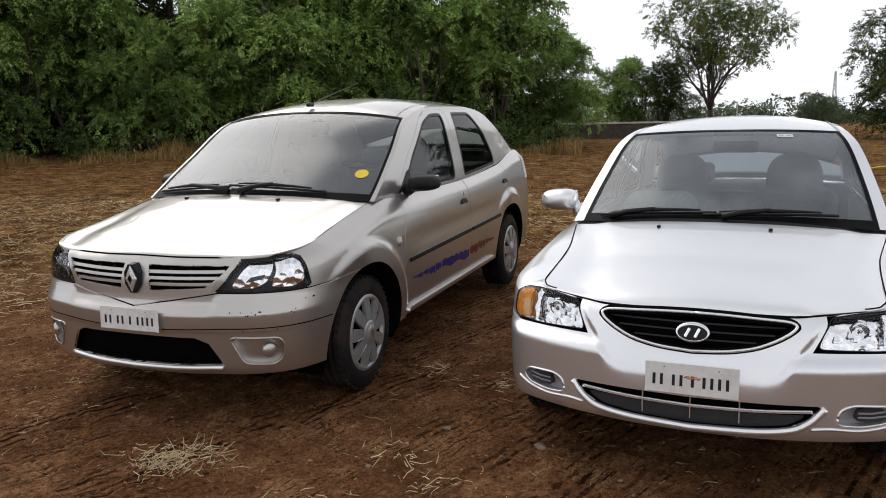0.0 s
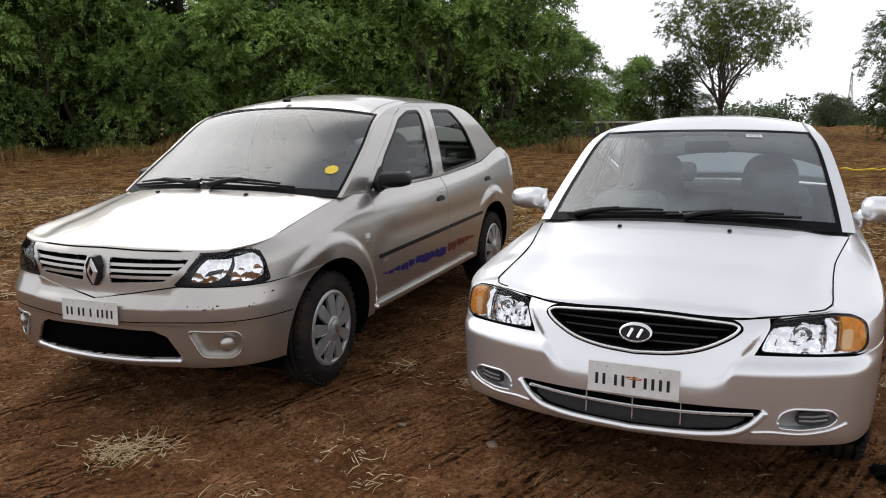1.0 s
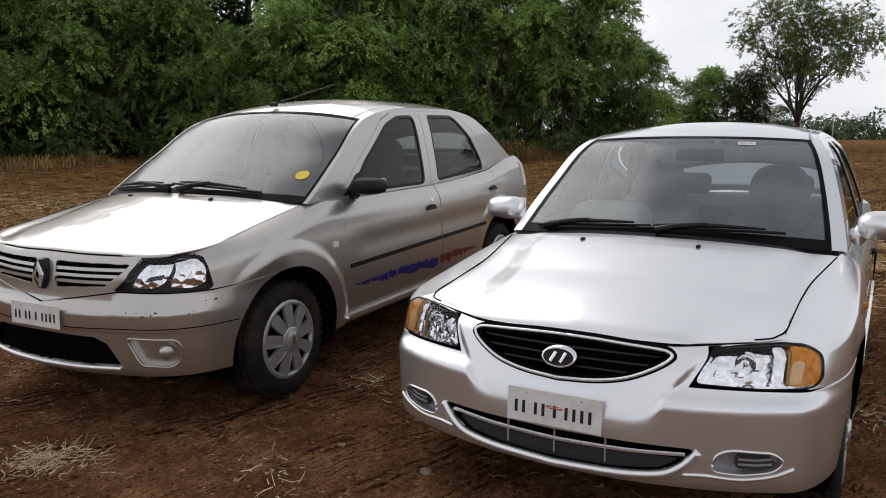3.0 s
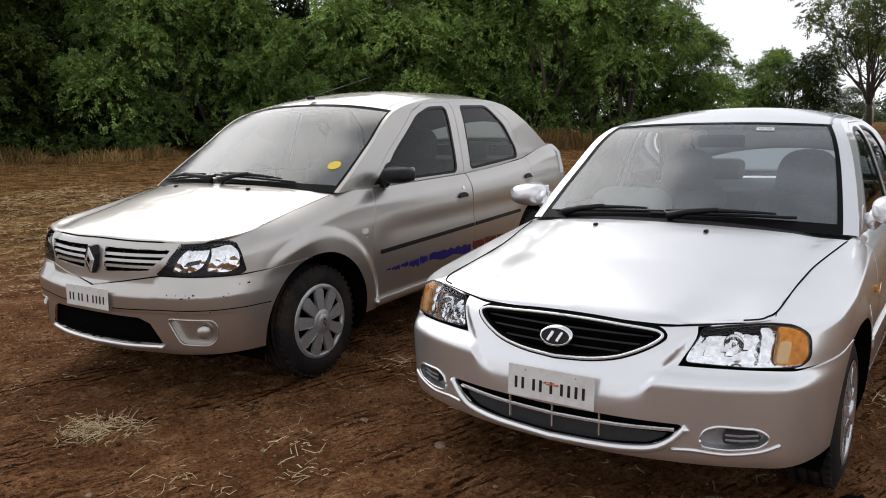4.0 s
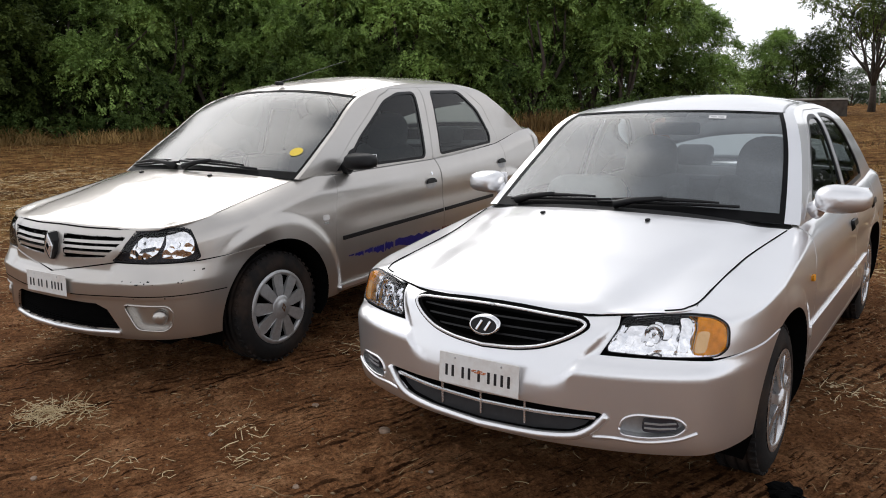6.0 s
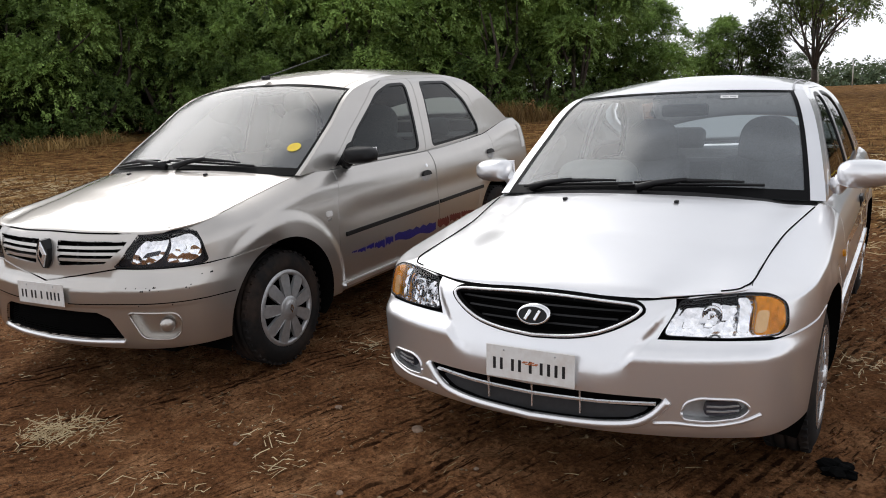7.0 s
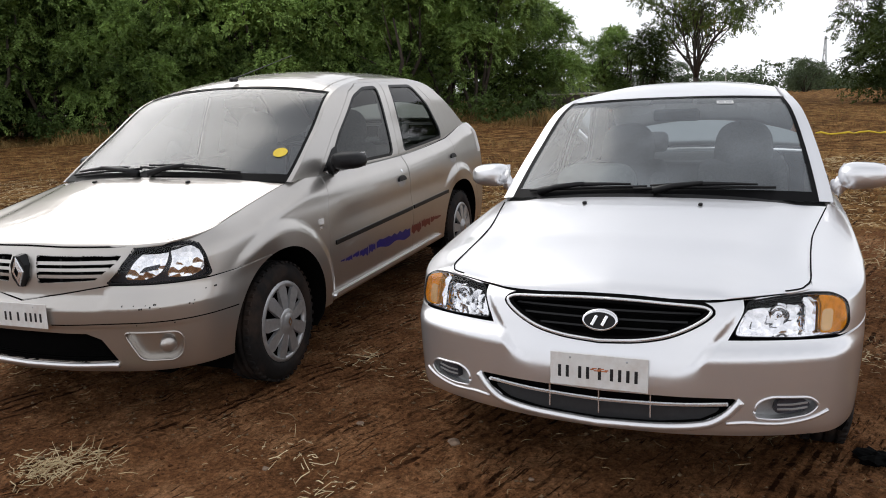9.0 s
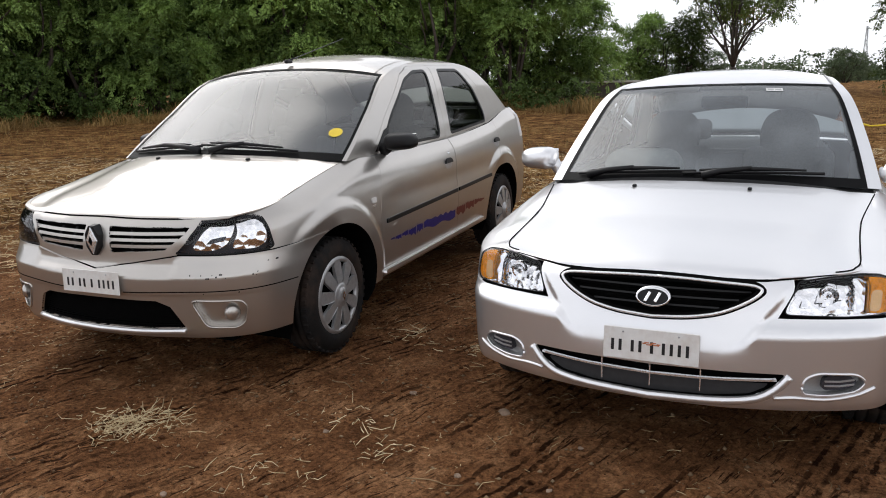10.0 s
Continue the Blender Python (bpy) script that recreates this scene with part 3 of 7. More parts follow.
    t.links.new(tex.outputs["Object"], lie.inputs["Vector"])
    wave = nd(t, "ShaderNodeTexWave", Scale=5.6, Distortion=2.2, Detail=3.0, Detail_Scale=1.6, Detail_Roughness=0.7)
    wave.bands_direction = "Y"
    t.links.new(lie.outputs["Vector"], wave.inputs["Vector"])
    furrow = t.nodes.new("ShaderNodeMapRange")
    furrow.interpolation_type = "SMOOTHSTEP"
    furrow.inputs["From Min"].default_value, furrow.inputs["From Max"].default_value = 0.58, 0.84
    t.links.new(wave.outputs["Fac"], furrow.inputs["Value"])
    strip = t.nodes.new("ShaderNodeMapping")
    strip.vector_type = "TEXTURE"
    strip.inputs["Rotation"].default_value = (0, 0, radians(54))
    strip.inputs["Scale"].default_value = (1.6, 0.33, 1.0)
    t.links.new(tex.outputs["Object"], strip.inputs["Vector"])
    lane = nd(t, "ShaderNodeTexNoise", Scale=1.0, Detail=2.0, Roughness=0.5)
    t.links.new(strip.outputs["Vector"], lane.inputs["Vector"])
    worn = t.nodes.new("ShaderNodeMapRange")
    worn.inputs["From Min"].default_value, worn.inputs["From Max"].default_value = 0.47, 0.57
    t.links.new(lane.outputs["Fac"], worn.inputs["Value"])
    torn = t.nodes.new("ShaderNodeMapRange")
    torn.inputs["From Min"].default_value, torn.inputs["From Max"].default_value = 0.42, 0.55
    t.links.new(noise(9.0, 3.0), torn.inputs["Value"])
    prints = t.nodes.new("ShaderNodeMath")
    prints.operation = "MULTIPLY"
    t.links.new(furrow.outputs["Result"], prints.inputs[0])
    t.links.new(worn.outputs["Result"], prints.inputs[1])
    prints2 = t.nodes.new("ShaderNodeMath")
    prints2.operation = "MULTIPLY"
    t.links.new(prints.outputs[0], prints2.inputs[0])
    t.links.new(torn.outputs["Result"], prints2.inputs[1])
    both_marks = t.nodes.new("ShaderNodeMath")
    both_marks.operation = "MAXIMUM"
    t.links.new(deep.outputs[0], both_marks.inputs[0])
    t.links.new(prints2.outputs[0], both_marks.inputs[1])
    deep = both_marks
    # shade of grooves and prints put into the colour as dark brown
    shade_amount = t.nodes.new("ShaderNodeMath")
    shade_amount.operation = "MULTIPLY"
    shade_amount.inputs[1].default_value = 0.92
    t.links.new(deep.outputs[0], shade_amount.inputs[0])
    groove_shade = t.nodes.new("ShaderNodeRGB")
    groove_shade.outputs[0].default_value = (0.022, 0.0075, 0.0030, 1)
    t.links.new(mix(shade_amount.outputs[0], col, groove_shade.outputs[0]), b.inputs["Base Color"])
    cutb = t.nodes.new("ShaderNodeBump")
    cutb.invert = True
    cutb.inputs["Strength"].default_value, cutb.inputs["Distance"].default_value = 1.0, 0.06
    t.links.new(deep.outputs[0], cutb.inputs["Height"])
    n1 = noise(26, 8.0, 0.7)
    k = t.nodes.new("ShaderNodeBump")
    k.inputs["Strength"].default_value, k.inputs["Distance"].default_value = 1.0, 0.07
    t.links.new(n1, k.inputs["Height"])
    t.links.new(cutb.outputs["Normal"], k.inputs["Normal"])
    k2 = t.nodes.new("ShaderNodeBump")
    k2.inputs["Strength"].default_value, k2.inputs["Distance"].default_value = 1.0, 0.012
    t.links.new(noise(95, 6.0, 0.75), k2.inputs["Height"])
    t.links.new(k.outputs["Normal"], k2.inputs["Normal"])
    t.links.new(k2.outputs["Normal"], b.inputs["Normal"])
    return m


gx, gy = graded(-260, -2.8, 3.4, 260, 0.022), graded(-70, 1.3, 4.9, 420, 0.022)
GX, GY = np.meshgrid(gx, gy)
fx, fy = GX.ravel(), GY.ravel()
fz = ground_height(fx, fy)
nx = len(gx)
quads = np.array([(0, 1, nx + 1, nx)]) + (np.arange(len(gy) - 1)[:, None] * nx + np.arange(nx - 1)[None]).reshape(-1, 1)
me = bpy.data.meshes.new("ground")
me.from_pydata(np.stack([fx, fy, fz], 1).tolist(), [], quads.tolist())
me.polygons.foreach_set("use_smooth", [True] * len(me.polygons))
stub = me.attributes.new("stubble", "FLOAT", "POINT")
near_d = np.hypot((fx - 0.3) * 0.75, fy - 3.2)
stub.data.foreach_set("value", (smoothstep(2.6, 7.5, near_d) * 0.9).astype(np.float32))
me.materials.append(soil_material())
tagged(new("ground", me), kind="structure")
# ---- parts that both cars share ----
def wheel(parent, x, y, z, side, r, rim, width, kind):
    w = empty("wheel", pose(side * x, y, z, 0, 0, 0 if side > 0 else 180))
    w.parent = parent
    h = width / 2
    prof = [(-h + 0.01, rim), (-h, r - 0.04), (-h + 0.015, r - 0.012), (-h + 0.035, r)]
    for g in (-0.04, 0.0, 0.04):
        prof += [(g - 0.006, r + 0.001), (g - 0.004, r - 0.008), (g + 0.004, r - 0.008), (g + 0.006, r + 0.001)]
    prof += [(h - 0.035, r), (h - 0.015, r - 0.012), (h - 0.002, r - 0.035), (h + 0.006, r - 0.065), (h + 0.002, rim + 0.012), (h - 0.012, rim), (h - 0.05, rim - 0.01)]
    v, f = lathe(prof, 56)
    tyre = mesh_part("tyre", v, f, RUBBER, w)
    # shoulder blocks of the tread
    bm = bmesh.new()
    for i in range(44):
        a = 2 * math.pi * i / 44
        for hh, tw in ((h - 0.028, 0.03), (-h + 0.028, 0.03)):
            soft_box(bm, (tw, 0.022, 0.012), (hh, (r - 0.005) * math.cos(a), (r - 0.005) * math.sin(a)), 0.002, Euler((a - math.pi / 2, 0, 0)).to_matrix(), 1)
    tagged(part("tread", bm, RUBBER, w), kind="stuff")
    v, f = lathe([(h - 0.06, 0.0), (h - 0.06, rim - 0.01), (h - 0.01, rim - 0.004)], 40)
    mesh_part("rim_well", v, f, GAP, w)
    bm = bmesh.new()
    if kind == "cover":
        v, f = lathe([(h - 0.018, rim - 0.022), (h + 0.002, rim - 0.018), (h + 0.006, rim - 0.006), (h - 0.004, rim + 0.006)], 64)
        mesh_part("outer_ring", v, f, COVER, w)
        for i in range(9):
            a = 2 * math.pi * i / 9 + 0.2
            pts = [(0.045, -0.018), (0.085, -0.026), (rim - 0.035, -0.034), (rim - 0.016, -0.024), (rim - 0.014, 0.024), (rim - 0.035, 0.034), (0.085, 0.026), (0.045, 0.018)]
            top = [bm.verts.new((h + (0.012 if q[0] < 0.12 else 0.004), q[0] * math.cos(a) - q[1] * math.sin(a), q[0] * math.sin(a) + q[1] * math.cos(a))) for q in pts]
            low = [bm.verts.new((h - 0.010, v.co.y, v.co.z)) for v in top]
            bm.faces.new(top)
            for k in range(8):
                bm.faces.new((top[k], low[k], low[(k + 1) % 8], top[(k + 1) % 8]))
            bmesh.ops.recalc_face_normals(bm, faces=bm.faces[:])
            part("cover_spoke", bm, COVER, w, "scuffed silver plastic spoke")
            bm = bmesh.new()
        v, f = lathe([(h + 0.008, 0.068), (h + 0.018, 0.060), (h + 0.016, 0.048), (h + 0.024, 0.040), (h + 0.028, 0.02), (h + 0.028, 0.0)], 32)
        mesh_part("hub_cap", v, f, COVER, w)
        bm = bmesh.new()
        ring = [bm.verts.new((h + 0.0295, a, b)) for a, b in ((0, 0.026), (-0.015, 0), (0, -0.026), (0.015, 0))]
        hole = [bm.verts.new((h + 0.0295, v.co.y * 0.45, v.co.z * 0.45)) for v in ring]
        for k in range(4):
            bm.faces.new((ring[k], ring[(k + 1) % 4], hole[(k + 1) % 4], hole[k]))
        part("badge", bm, CHROME, w)
    else:
        v, f = lathe([(h - 0.05, rim - 0.028), (h - 0.006, rim - 0.022), (h + 0.008, rim - 0.008), (h + 0.004, rim + 0.008)], 64)
        mesh_part("outer_ring", v, f, ALLOY, w)
        for i in range(7):
            a = 2 * math.pi * i / 7 + 0.1
            pts = [(0.035, -0.020), (0.09, -0.015), (rim - 0.016, -0.027), (rim - 0.016, 0.027), (0.09, 0.015), (0.035, 0.020)]
            top = [bm.verts.new((h + (0.012 if q[0] < 0.08 else 0.0), q[0] * math.cos(a) - q[1] * math.sin(a), q[0] * math.sin(a) + q[1] * math.cos(a))) for q in pts]
            low = [bm.verts.new((h - 0.04, v.co.y, v.co.z)) for v in top]
            bm.faces.new(top)
            for k in range(6):
                bm.faces.new((top[k], low[k], low[(k + 1) % 6], top[(k + 1) % 6]))
        bmesh.ops.bevel(bm, geom=[e for e in bm.edges if e.calc_length() > 0.03], offset=0.003, segments=1, affect="EDGES")
        bmesh.ops.recalc_face_normals(bm, faces=bm.faces[:])
        part("alloy_spokes", bm, ALLOY, w, "bright alloy wheel with seven spokes")
        v, f = lathe([(h + 0.006, 0.05), (h + 0.018, 0.042), (h + 0.02, 0.0)], 28)
        mesh_part("hub_cap", v, f, ALLOY, w)
        v, f = lathe([(h - 0.055, 0.06), (h - 0.05, 0.125), (h - 0.055, 0.125)], 36)
        mesh_part("brake_disc", v, f, COVER, w)
    return w


def seat(parent, x, y, z, mat, wide=0.50, high=0.60, rake=18, head=True):
    """A front seat with cushion, backrest and headrest."""
    s = empty("front_seat", pose(x, y, z))
    s.parent = parent
    bm = soft_box(bmesh.new(), (wide, 0.50, 0.16), (0, 0, 0.08), 0.05, None, 3)
    soft_box(bm, (0.09, 0.46, 0.09), (wide / 2 - 0.04, 0.0, 0.16), 0.04, None, 3)
    soft_box(bm, (0.09, 0.46, 0.09), (-wide / 2 + 0.04, 0.0, 0.16), 0.04, None, 3)
    part("cushion", bm, mat, s, smooth=True)
    rot = Euler((radians(-rake), 0, 0)).to_matrix()
    bm = soft_box(bmesh.new(), (wide, 0.13, high), Vector((0, 0.25, 0.12)) + rot @ Vector((0, 0, high / 2)), 0.06, rot, 3)
    for k in (-1, 1):
        soft_box(bm, (0.09, 0.17, high * 0.8), Vector((k * (wide / 2 - 0.045), 0.22, 0.12)) + rot @ Vector((0, 0, high * 0.45)), 0.04, rot, 3)
    part("backrest", bm, mat, s, smooth=True)
    if head:
        bm = bmesh.new()
        bmesh.ops.create_uvsphere(bm, u_segments=24, v_segments=16, radius=1)
        at = Vector((0, 0.25, 0.12)) + rot @ Vector((0, 0, high + 0.05))
        for q in bm.verts:
            e = Vector([math.copysign(abs(k) ** 0.75, k) for k in q.co])
            q.co = at + rot @ Vector((e.x * 0.165, e.y * 0.07, e.z * 0.185))
        part("headrest", bm, mat, s, smooth=True)
        v, f = [], []
        for k in (-0.06, 0.06):
            a, b = tube([Vector((k, 0.25, 0.12)) + rot @ Vector((0, 0, high - 0.03)), Vector((k, 0.25, 0.12)) + rot @ Vector((0, 0, high + 0.06))], 0.007, 6)
            f += [tuple(i + len(v) for i in q) for q in b]
            v += a
        mesh_part("headrest_post", v, f, CHROME, s)
    return s


def rear_bench(parent, y, z, half, mat):
    b = empty("rear_bench", pose(0, y, z))
    b.parent = parent
    part("cushion", soft_box(bmesh.new(), (2 * half, 0.48, 0.18), (0, 0, 0.09), 0.05, None, 3), mat, b, smooth=True)
    rot = Euler((radians(-24), 0, 0)).to_matrix()
    part("backrest", soft_box(bmesh.new(), (2 * half, 0.14, 0.58), (0, 0.33, 0.38), 0.06, rot, 3), mat, b, smooth=True)
    for x in (-half * 0.58, half * 0.58):
        part("headrest", soft_box(bmesh.new(), (0.26, 0.10, 0.15), (x, 0.48, 0.72), 0.045, rot, 3), mat, b, smooth=True)


def steering_wheel(parent, x, y, z, tilt, mat, r=0.185):
    s = empty("steering_wheel", pose(x, y, z, tilt))
    s.parent = parent
    prof = [(0.016 * math.cos(a), r + 0.016 * math.sin(a)) for a in [2 * math.pi * k / 8 for k in range(9)]]
    v, f = lathe(prof, 40, "z")
    mesh_part("rim", v, f, DASH, s)
    bm = soft_box(bmesh.new(), (0.17, 0.13, 0.05), (0, -0.01, -0.01), 0.025, None, 3)
    for k in (-1, 1):
        soft_box(bm, (0.13, 0.04, 0.02), (k * 0.115, 0.0, -0.005), 0.008)
    soft_box(bm, (0.05, 0.12, 0.02), (0, -0.11, -0.005), 0.008)
    part("hub", bm, mat, s, smooth=True)
    a, b = tube([(0, 0, -0.02), (0, 0, -0.28)], 0.035, 12)
    mesh_part("column", a, b, DASH, s)


def wing_mirror(parent, side, root, centre, size, mat, glass_tilt=8):
    """A door mirror: a rounded shell, a foot and a mirror face turned back."""
    m = empty("wing_mirror", pose(0, 0, 0))
    m.parent = parent
    n, k = 36, 24
    v, f = [], []
    for i in range(k + 1):
        t = -math.pi / 2 + math.pi * i / k
        for j in range(n):
            p = 2 * math.pi * j / n
            c = [math.copysign(abs(q) ** e, q) for q, e in ((math.cos(t) * math.cos(p), 0.72), (math.sin(t), 0.85), (math.cos(t) * math.sin(p), 0.68))]
            # the shell bulges forwards and stands flat behind; narrower at the tip
            yy = c[1] * (0.62 if c[1] < 0 else 0.38)
            tip = 1 - 0.16 * (c[0] + 1) / 2
            v.append(((centre[0] + c[0] * size[0] / 2) * side, centre[1] + yy * size[1] + 0.04 * (c[0] + 1) / 2, centre[2] + c[2] * size[2] / 2 * tip))
    for i in range(k):
        for j in range(n):
            q = (i * n + j, i * n + (j + 1) % n, (i + 1) * n + (j + 1) % n, (i + 1) * n + j)
            f.append(q if side < 0 else tuple(reversed(q)))
    mesh_part("mirror_shell", v, f, mat, m)
    inner = Vector((centre[0] - size[0] * 0.38, centre[1], centre[2] - size[2] * 0.15))
    r = Vector(root)
    mid = r.lerp(inner, 0.5) + Vector((0, 0, -0.01))
    pts = [Vector((p.x * side, p.y, p.z)) for p in (r, mid, inner)]
    a, b = tube(pts, [0.042, 0.032, 0.035], 10)
    mesh_part("mirror_arm", a, b, mat, m)
    bm = bmesh.new()
    soft_box(bm, (size[0] * 0.78, 0.006, size[2] * 0.72), (centre[0] * side, centre[1] + size[1] * 0.38 + 0.02, centre[2]), 0.002)
    part("mirror_glass", bm, CHROME, m)
    return m


def plate(parent, m, w, h, groups, smear=False):
    """A number plate; its characters are plain bars."""
    p = empty("number_plate", m)
    p.parent = parent
    part("plate_board", soft_box(bmesh.new(), (w, 0.004, h), (0, 0, 0), 0.0018, None, 1), PLATE, p)
    x = -w * 0.44
    unit = w * 0.88 / groups[-1]
    for a, b in zip(groups[:-1:2], groups[1:-1:2]):
        for i in range(b):
            part("character_bar", soft_box(bmesh.new(), (unit * 0.40, 0.0016, h * 0.36), (x + (a + i + 0.5) * unit, -0.0026, -h * 0.06), 0.0006, None, 1), INK, p)
    for k in (-1, 1):
        v, f = lathe([(0.0, 0.0035), (0.002, 0.003), (0.0025, 0.0)], 10, "z")
        ob = mesh_part("screw", v, f, COVER, p)
        ob.matrix_basis = pose(k * w * 0.29, -0.002, h * 0.36, 90)
    if smear:
        bm = bmesh.new()
        for i in range(7):
            soft_box(bm, (0.012 + 0.004 * (i % 3), 0.0012, 0.004), (-0.02 + i * 0.008, -0.0034, h * 0.06 + 0.004 * math.sin(i * 2.1)), 0.0005, None, 1)
        part("rust_smear", bm, RUST, p)
    return p


def wiper(parent, at, p0, p1, pivot):
    """A wiper: arm from its pivot and a blade between two places on the glass; at(u, s, off) gives places on the screen."""
    w = empty("wiper")
    w.parent = parent
    n = 8
    pts = [at(p0[0] + (p1[0] - p0[0]) * i / n, p0[1] + (p1[1] - p0[1]) * i / n, 0.012) for i in range(n + 1)]
    a, b = tube(pts, 0.007, 6)
    mesh_part("blade", a, b, BLACK_TRIM, w)
    pts = [at(p0[0] + (p1[0] - p0[0]) * i / n, p0[1] + (p1[1] - p0[1]) * i / n, 0.026 + 0.008 * math.sin(math.pi * i / n)) for i in range(n + 1)]
    a, b = tube(pts[1:-1], [0.005, 0.007, 0.009, 0.011, 0.009, 0.007, 0.005], 6)
    mesh_part("blade_frame", a, b, BLACK_TRIM, w)
    mid = at((p0[0] + p1[0]) / 2, (p0[1] + p1[1]) / 2, 0.04)
    root = at(pivot[0], pivot[1], 0.02)
    a, b = tube([root, root.lerp(mid, 0.4) + Vector((0, 0, 0.008)), mid], [0.020, 0.014, 0.010], 8)
    mesh_part("wiper_arm", a, b, BLACK_TRIM, w)
    return w


def build_body(c, paint, car, sk, front_regions, label_paint):
    """The painted shell, glass, roof, underside and cabin of a car from its curves."""
    A = sk.a_of_y
    end = A(sk.yr) + 1
    zb = c["bottom"]
    side_top = [(a, float(sk.top(a))) for a in np.concatenate([np.linspace(0, 1, 40), np.linspace(1.02, end, 120)])]
    outline = [(0, zb)] + [(a, zb) for a in np.linspace(0.05, end - 0.02, 100)] + [(end, zb)] + side_top[::-1]
    regions = [(n, [(0.0 if x < 0.006 else x, z) for x, z in inset(dense(p, 0.03), 0.0026)]) for n, p in front_regions]
    for yw, zw, r in c["arches"]:
        arch = [sk.at_y(yw + r * math.cos(t), zw + r * math.sin(t)) for t in np.linspace(math.radians(-20), math.radians(200), 46)]
        regions.append((None, [(arch[0][0] - 0.01, zb - 0.05)] + arch + [(arch[-1][0] + 0.01, zb - 0.05)]))
    regions += c["openings"]
    regions = [(n, [(max(x, 0.0), float(sk.top(x)) + 0.002 if n and z > float(sk.top(x)) - 0.006 else z) for x, z in p]) for n, p in regions]
    # mesh lines that follow the rolled shoulder and the flares
    more = [[(a, float(sk.top(a)) - c["roll"] * k) for a in np.linspace(0.5, A(1.6), 70)] for k in (0.2, 0.4, 0.6, 0.8, 1.0)]
    for yw, zw, r in c["arches"]:
        for k in (-0.015, 0.005, 0.022, 0.04, 0.06):
            more.append([sk.at_y(yw + (r + c["flare_w"] + k) * math.cos(t), zw + (r + c["flare_w"] + k) * math.sin(t)) for t in np.linspace(0.15, math.pi - 0.25, 40)])
    got = cut_sheet(outline, regions, 0.021, 0.014, 0.5, c["lines"] + more)
    for n, (dom, tri) in got.items():
        if not n:
            continue
        tri = main_pieces(tri)
        if n in ("front_bumper", "rear_bumper", "grille_panel", "tail_panel"):
            lay(sk.place, dom, tri, n, paint, car, 0, 0.012, join=True)
        else:
            lay(sk.place, dom, tri, n, paint, car, 0, 0.012, sides=(1, -1))
    # near-black sheet in place of the shade behind the open gaps
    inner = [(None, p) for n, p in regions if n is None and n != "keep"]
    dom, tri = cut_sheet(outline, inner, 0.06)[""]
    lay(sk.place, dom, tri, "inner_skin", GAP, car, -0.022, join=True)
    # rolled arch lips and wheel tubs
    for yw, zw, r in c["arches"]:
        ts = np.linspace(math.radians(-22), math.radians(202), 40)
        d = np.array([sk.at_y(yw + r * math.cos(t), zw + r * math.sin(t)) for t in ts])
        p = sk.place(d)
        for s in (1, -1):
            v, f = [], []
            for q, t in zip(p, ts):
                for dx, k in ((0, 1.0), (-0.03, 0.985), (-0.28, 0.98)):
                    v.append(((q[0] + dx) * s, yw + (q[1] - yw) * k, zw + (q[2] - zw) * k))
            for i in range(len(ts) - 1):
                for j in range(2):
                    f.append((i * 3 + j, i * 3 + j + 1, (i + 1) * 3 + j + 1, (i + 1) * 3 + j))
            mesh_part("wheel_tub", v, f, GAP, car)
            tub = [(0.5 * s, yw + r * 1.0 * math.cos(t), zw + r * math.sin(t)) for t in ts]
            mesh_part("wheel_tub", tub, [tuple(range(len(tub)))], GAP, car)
    # bonnet
    a1, a2 = c["bonnet"]
    lid(c, sk, car, paint, a1, a2)
    # dark seam round the bonnet
    seam = [(a, float(sk.top(a)) - 0.0045) for a in np.linspace(0.0, a1, 50)]
    band(sk.place, seam, 0.006, "bonnet_seam", GAP, car, 0.0012, 0.003, join=True)
    seam = sk.place(np.array([(a, float(sk.top(a))) for a in np.linspace(a1, a2 - 0.02, 60)]))
    soft = seam.copy()
    for i in range(1, len(seam) - 1):
        w = min(7, i, len(seam) - 1 - i)
        soft[i] = seam[i - w:i + w + 1].mean(0)
    seam = soft
    for k in (1, -1):
        v, f = tube([Vector((q[0] * k, q[1], q[2] + 0.0012)) for q in seam], c["seam"], 6)
        mesh_part("bonnet_seam", v, f, GAP, car)
    # boot
    edge = lambda s: sk.place(np.stack([A(s), sk.top(A(s)) - 0.001], 1))
    y0, y1 = c["boot"]
    deck(edge, curve((y0, 0.0), (y1, 0.30)), curve((y0, 0.012), (y1, 0.03)), y0, y1, -1, 1, 16, 22, "boot_lid", paint, car)
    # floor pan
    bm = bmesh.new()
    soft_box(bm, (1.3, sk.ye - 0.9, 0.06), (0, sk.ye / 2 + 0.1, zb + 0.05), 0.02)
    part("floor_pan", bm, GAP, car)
    # black slab added under the nose to darken the ground there
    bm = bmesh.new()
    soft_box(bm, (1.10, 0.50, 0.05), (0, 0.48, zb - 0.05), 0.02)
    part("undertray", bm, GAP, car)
    # cabin sides
    rail = curve(*c["rail"])
    s_all = np.linspace(0, 3, 90)
    up = rail(s_all)
    ya, yb = up[0, 0], up[-1, 0]
    belt = [(y, float(sk.top_side(y))) for y in np.linspace(ya + 0.02, yb - 0.02, 60)]
    outline = [(float(ya), float(up[0, 1]))] + belt + [(float(p[0]), float(p[1])) for p in up[::-1][:-1]]
    regions = []
    for w in c["windows"]:
        w = rounded(w, 0.05, 5)
        regions += [("trim", w), ("glass", inset(dense(w, 0.03), 0.018))]
    for w in c["door_frames"]:
        regions.insert(0, (None, inset(dense(w, 0.02), -0.002)))
        regions.insert(1, ("frame", inset(dense(w, 0.02), 0.002)))
    got = cut_sheet(outline, regions, 0.03)
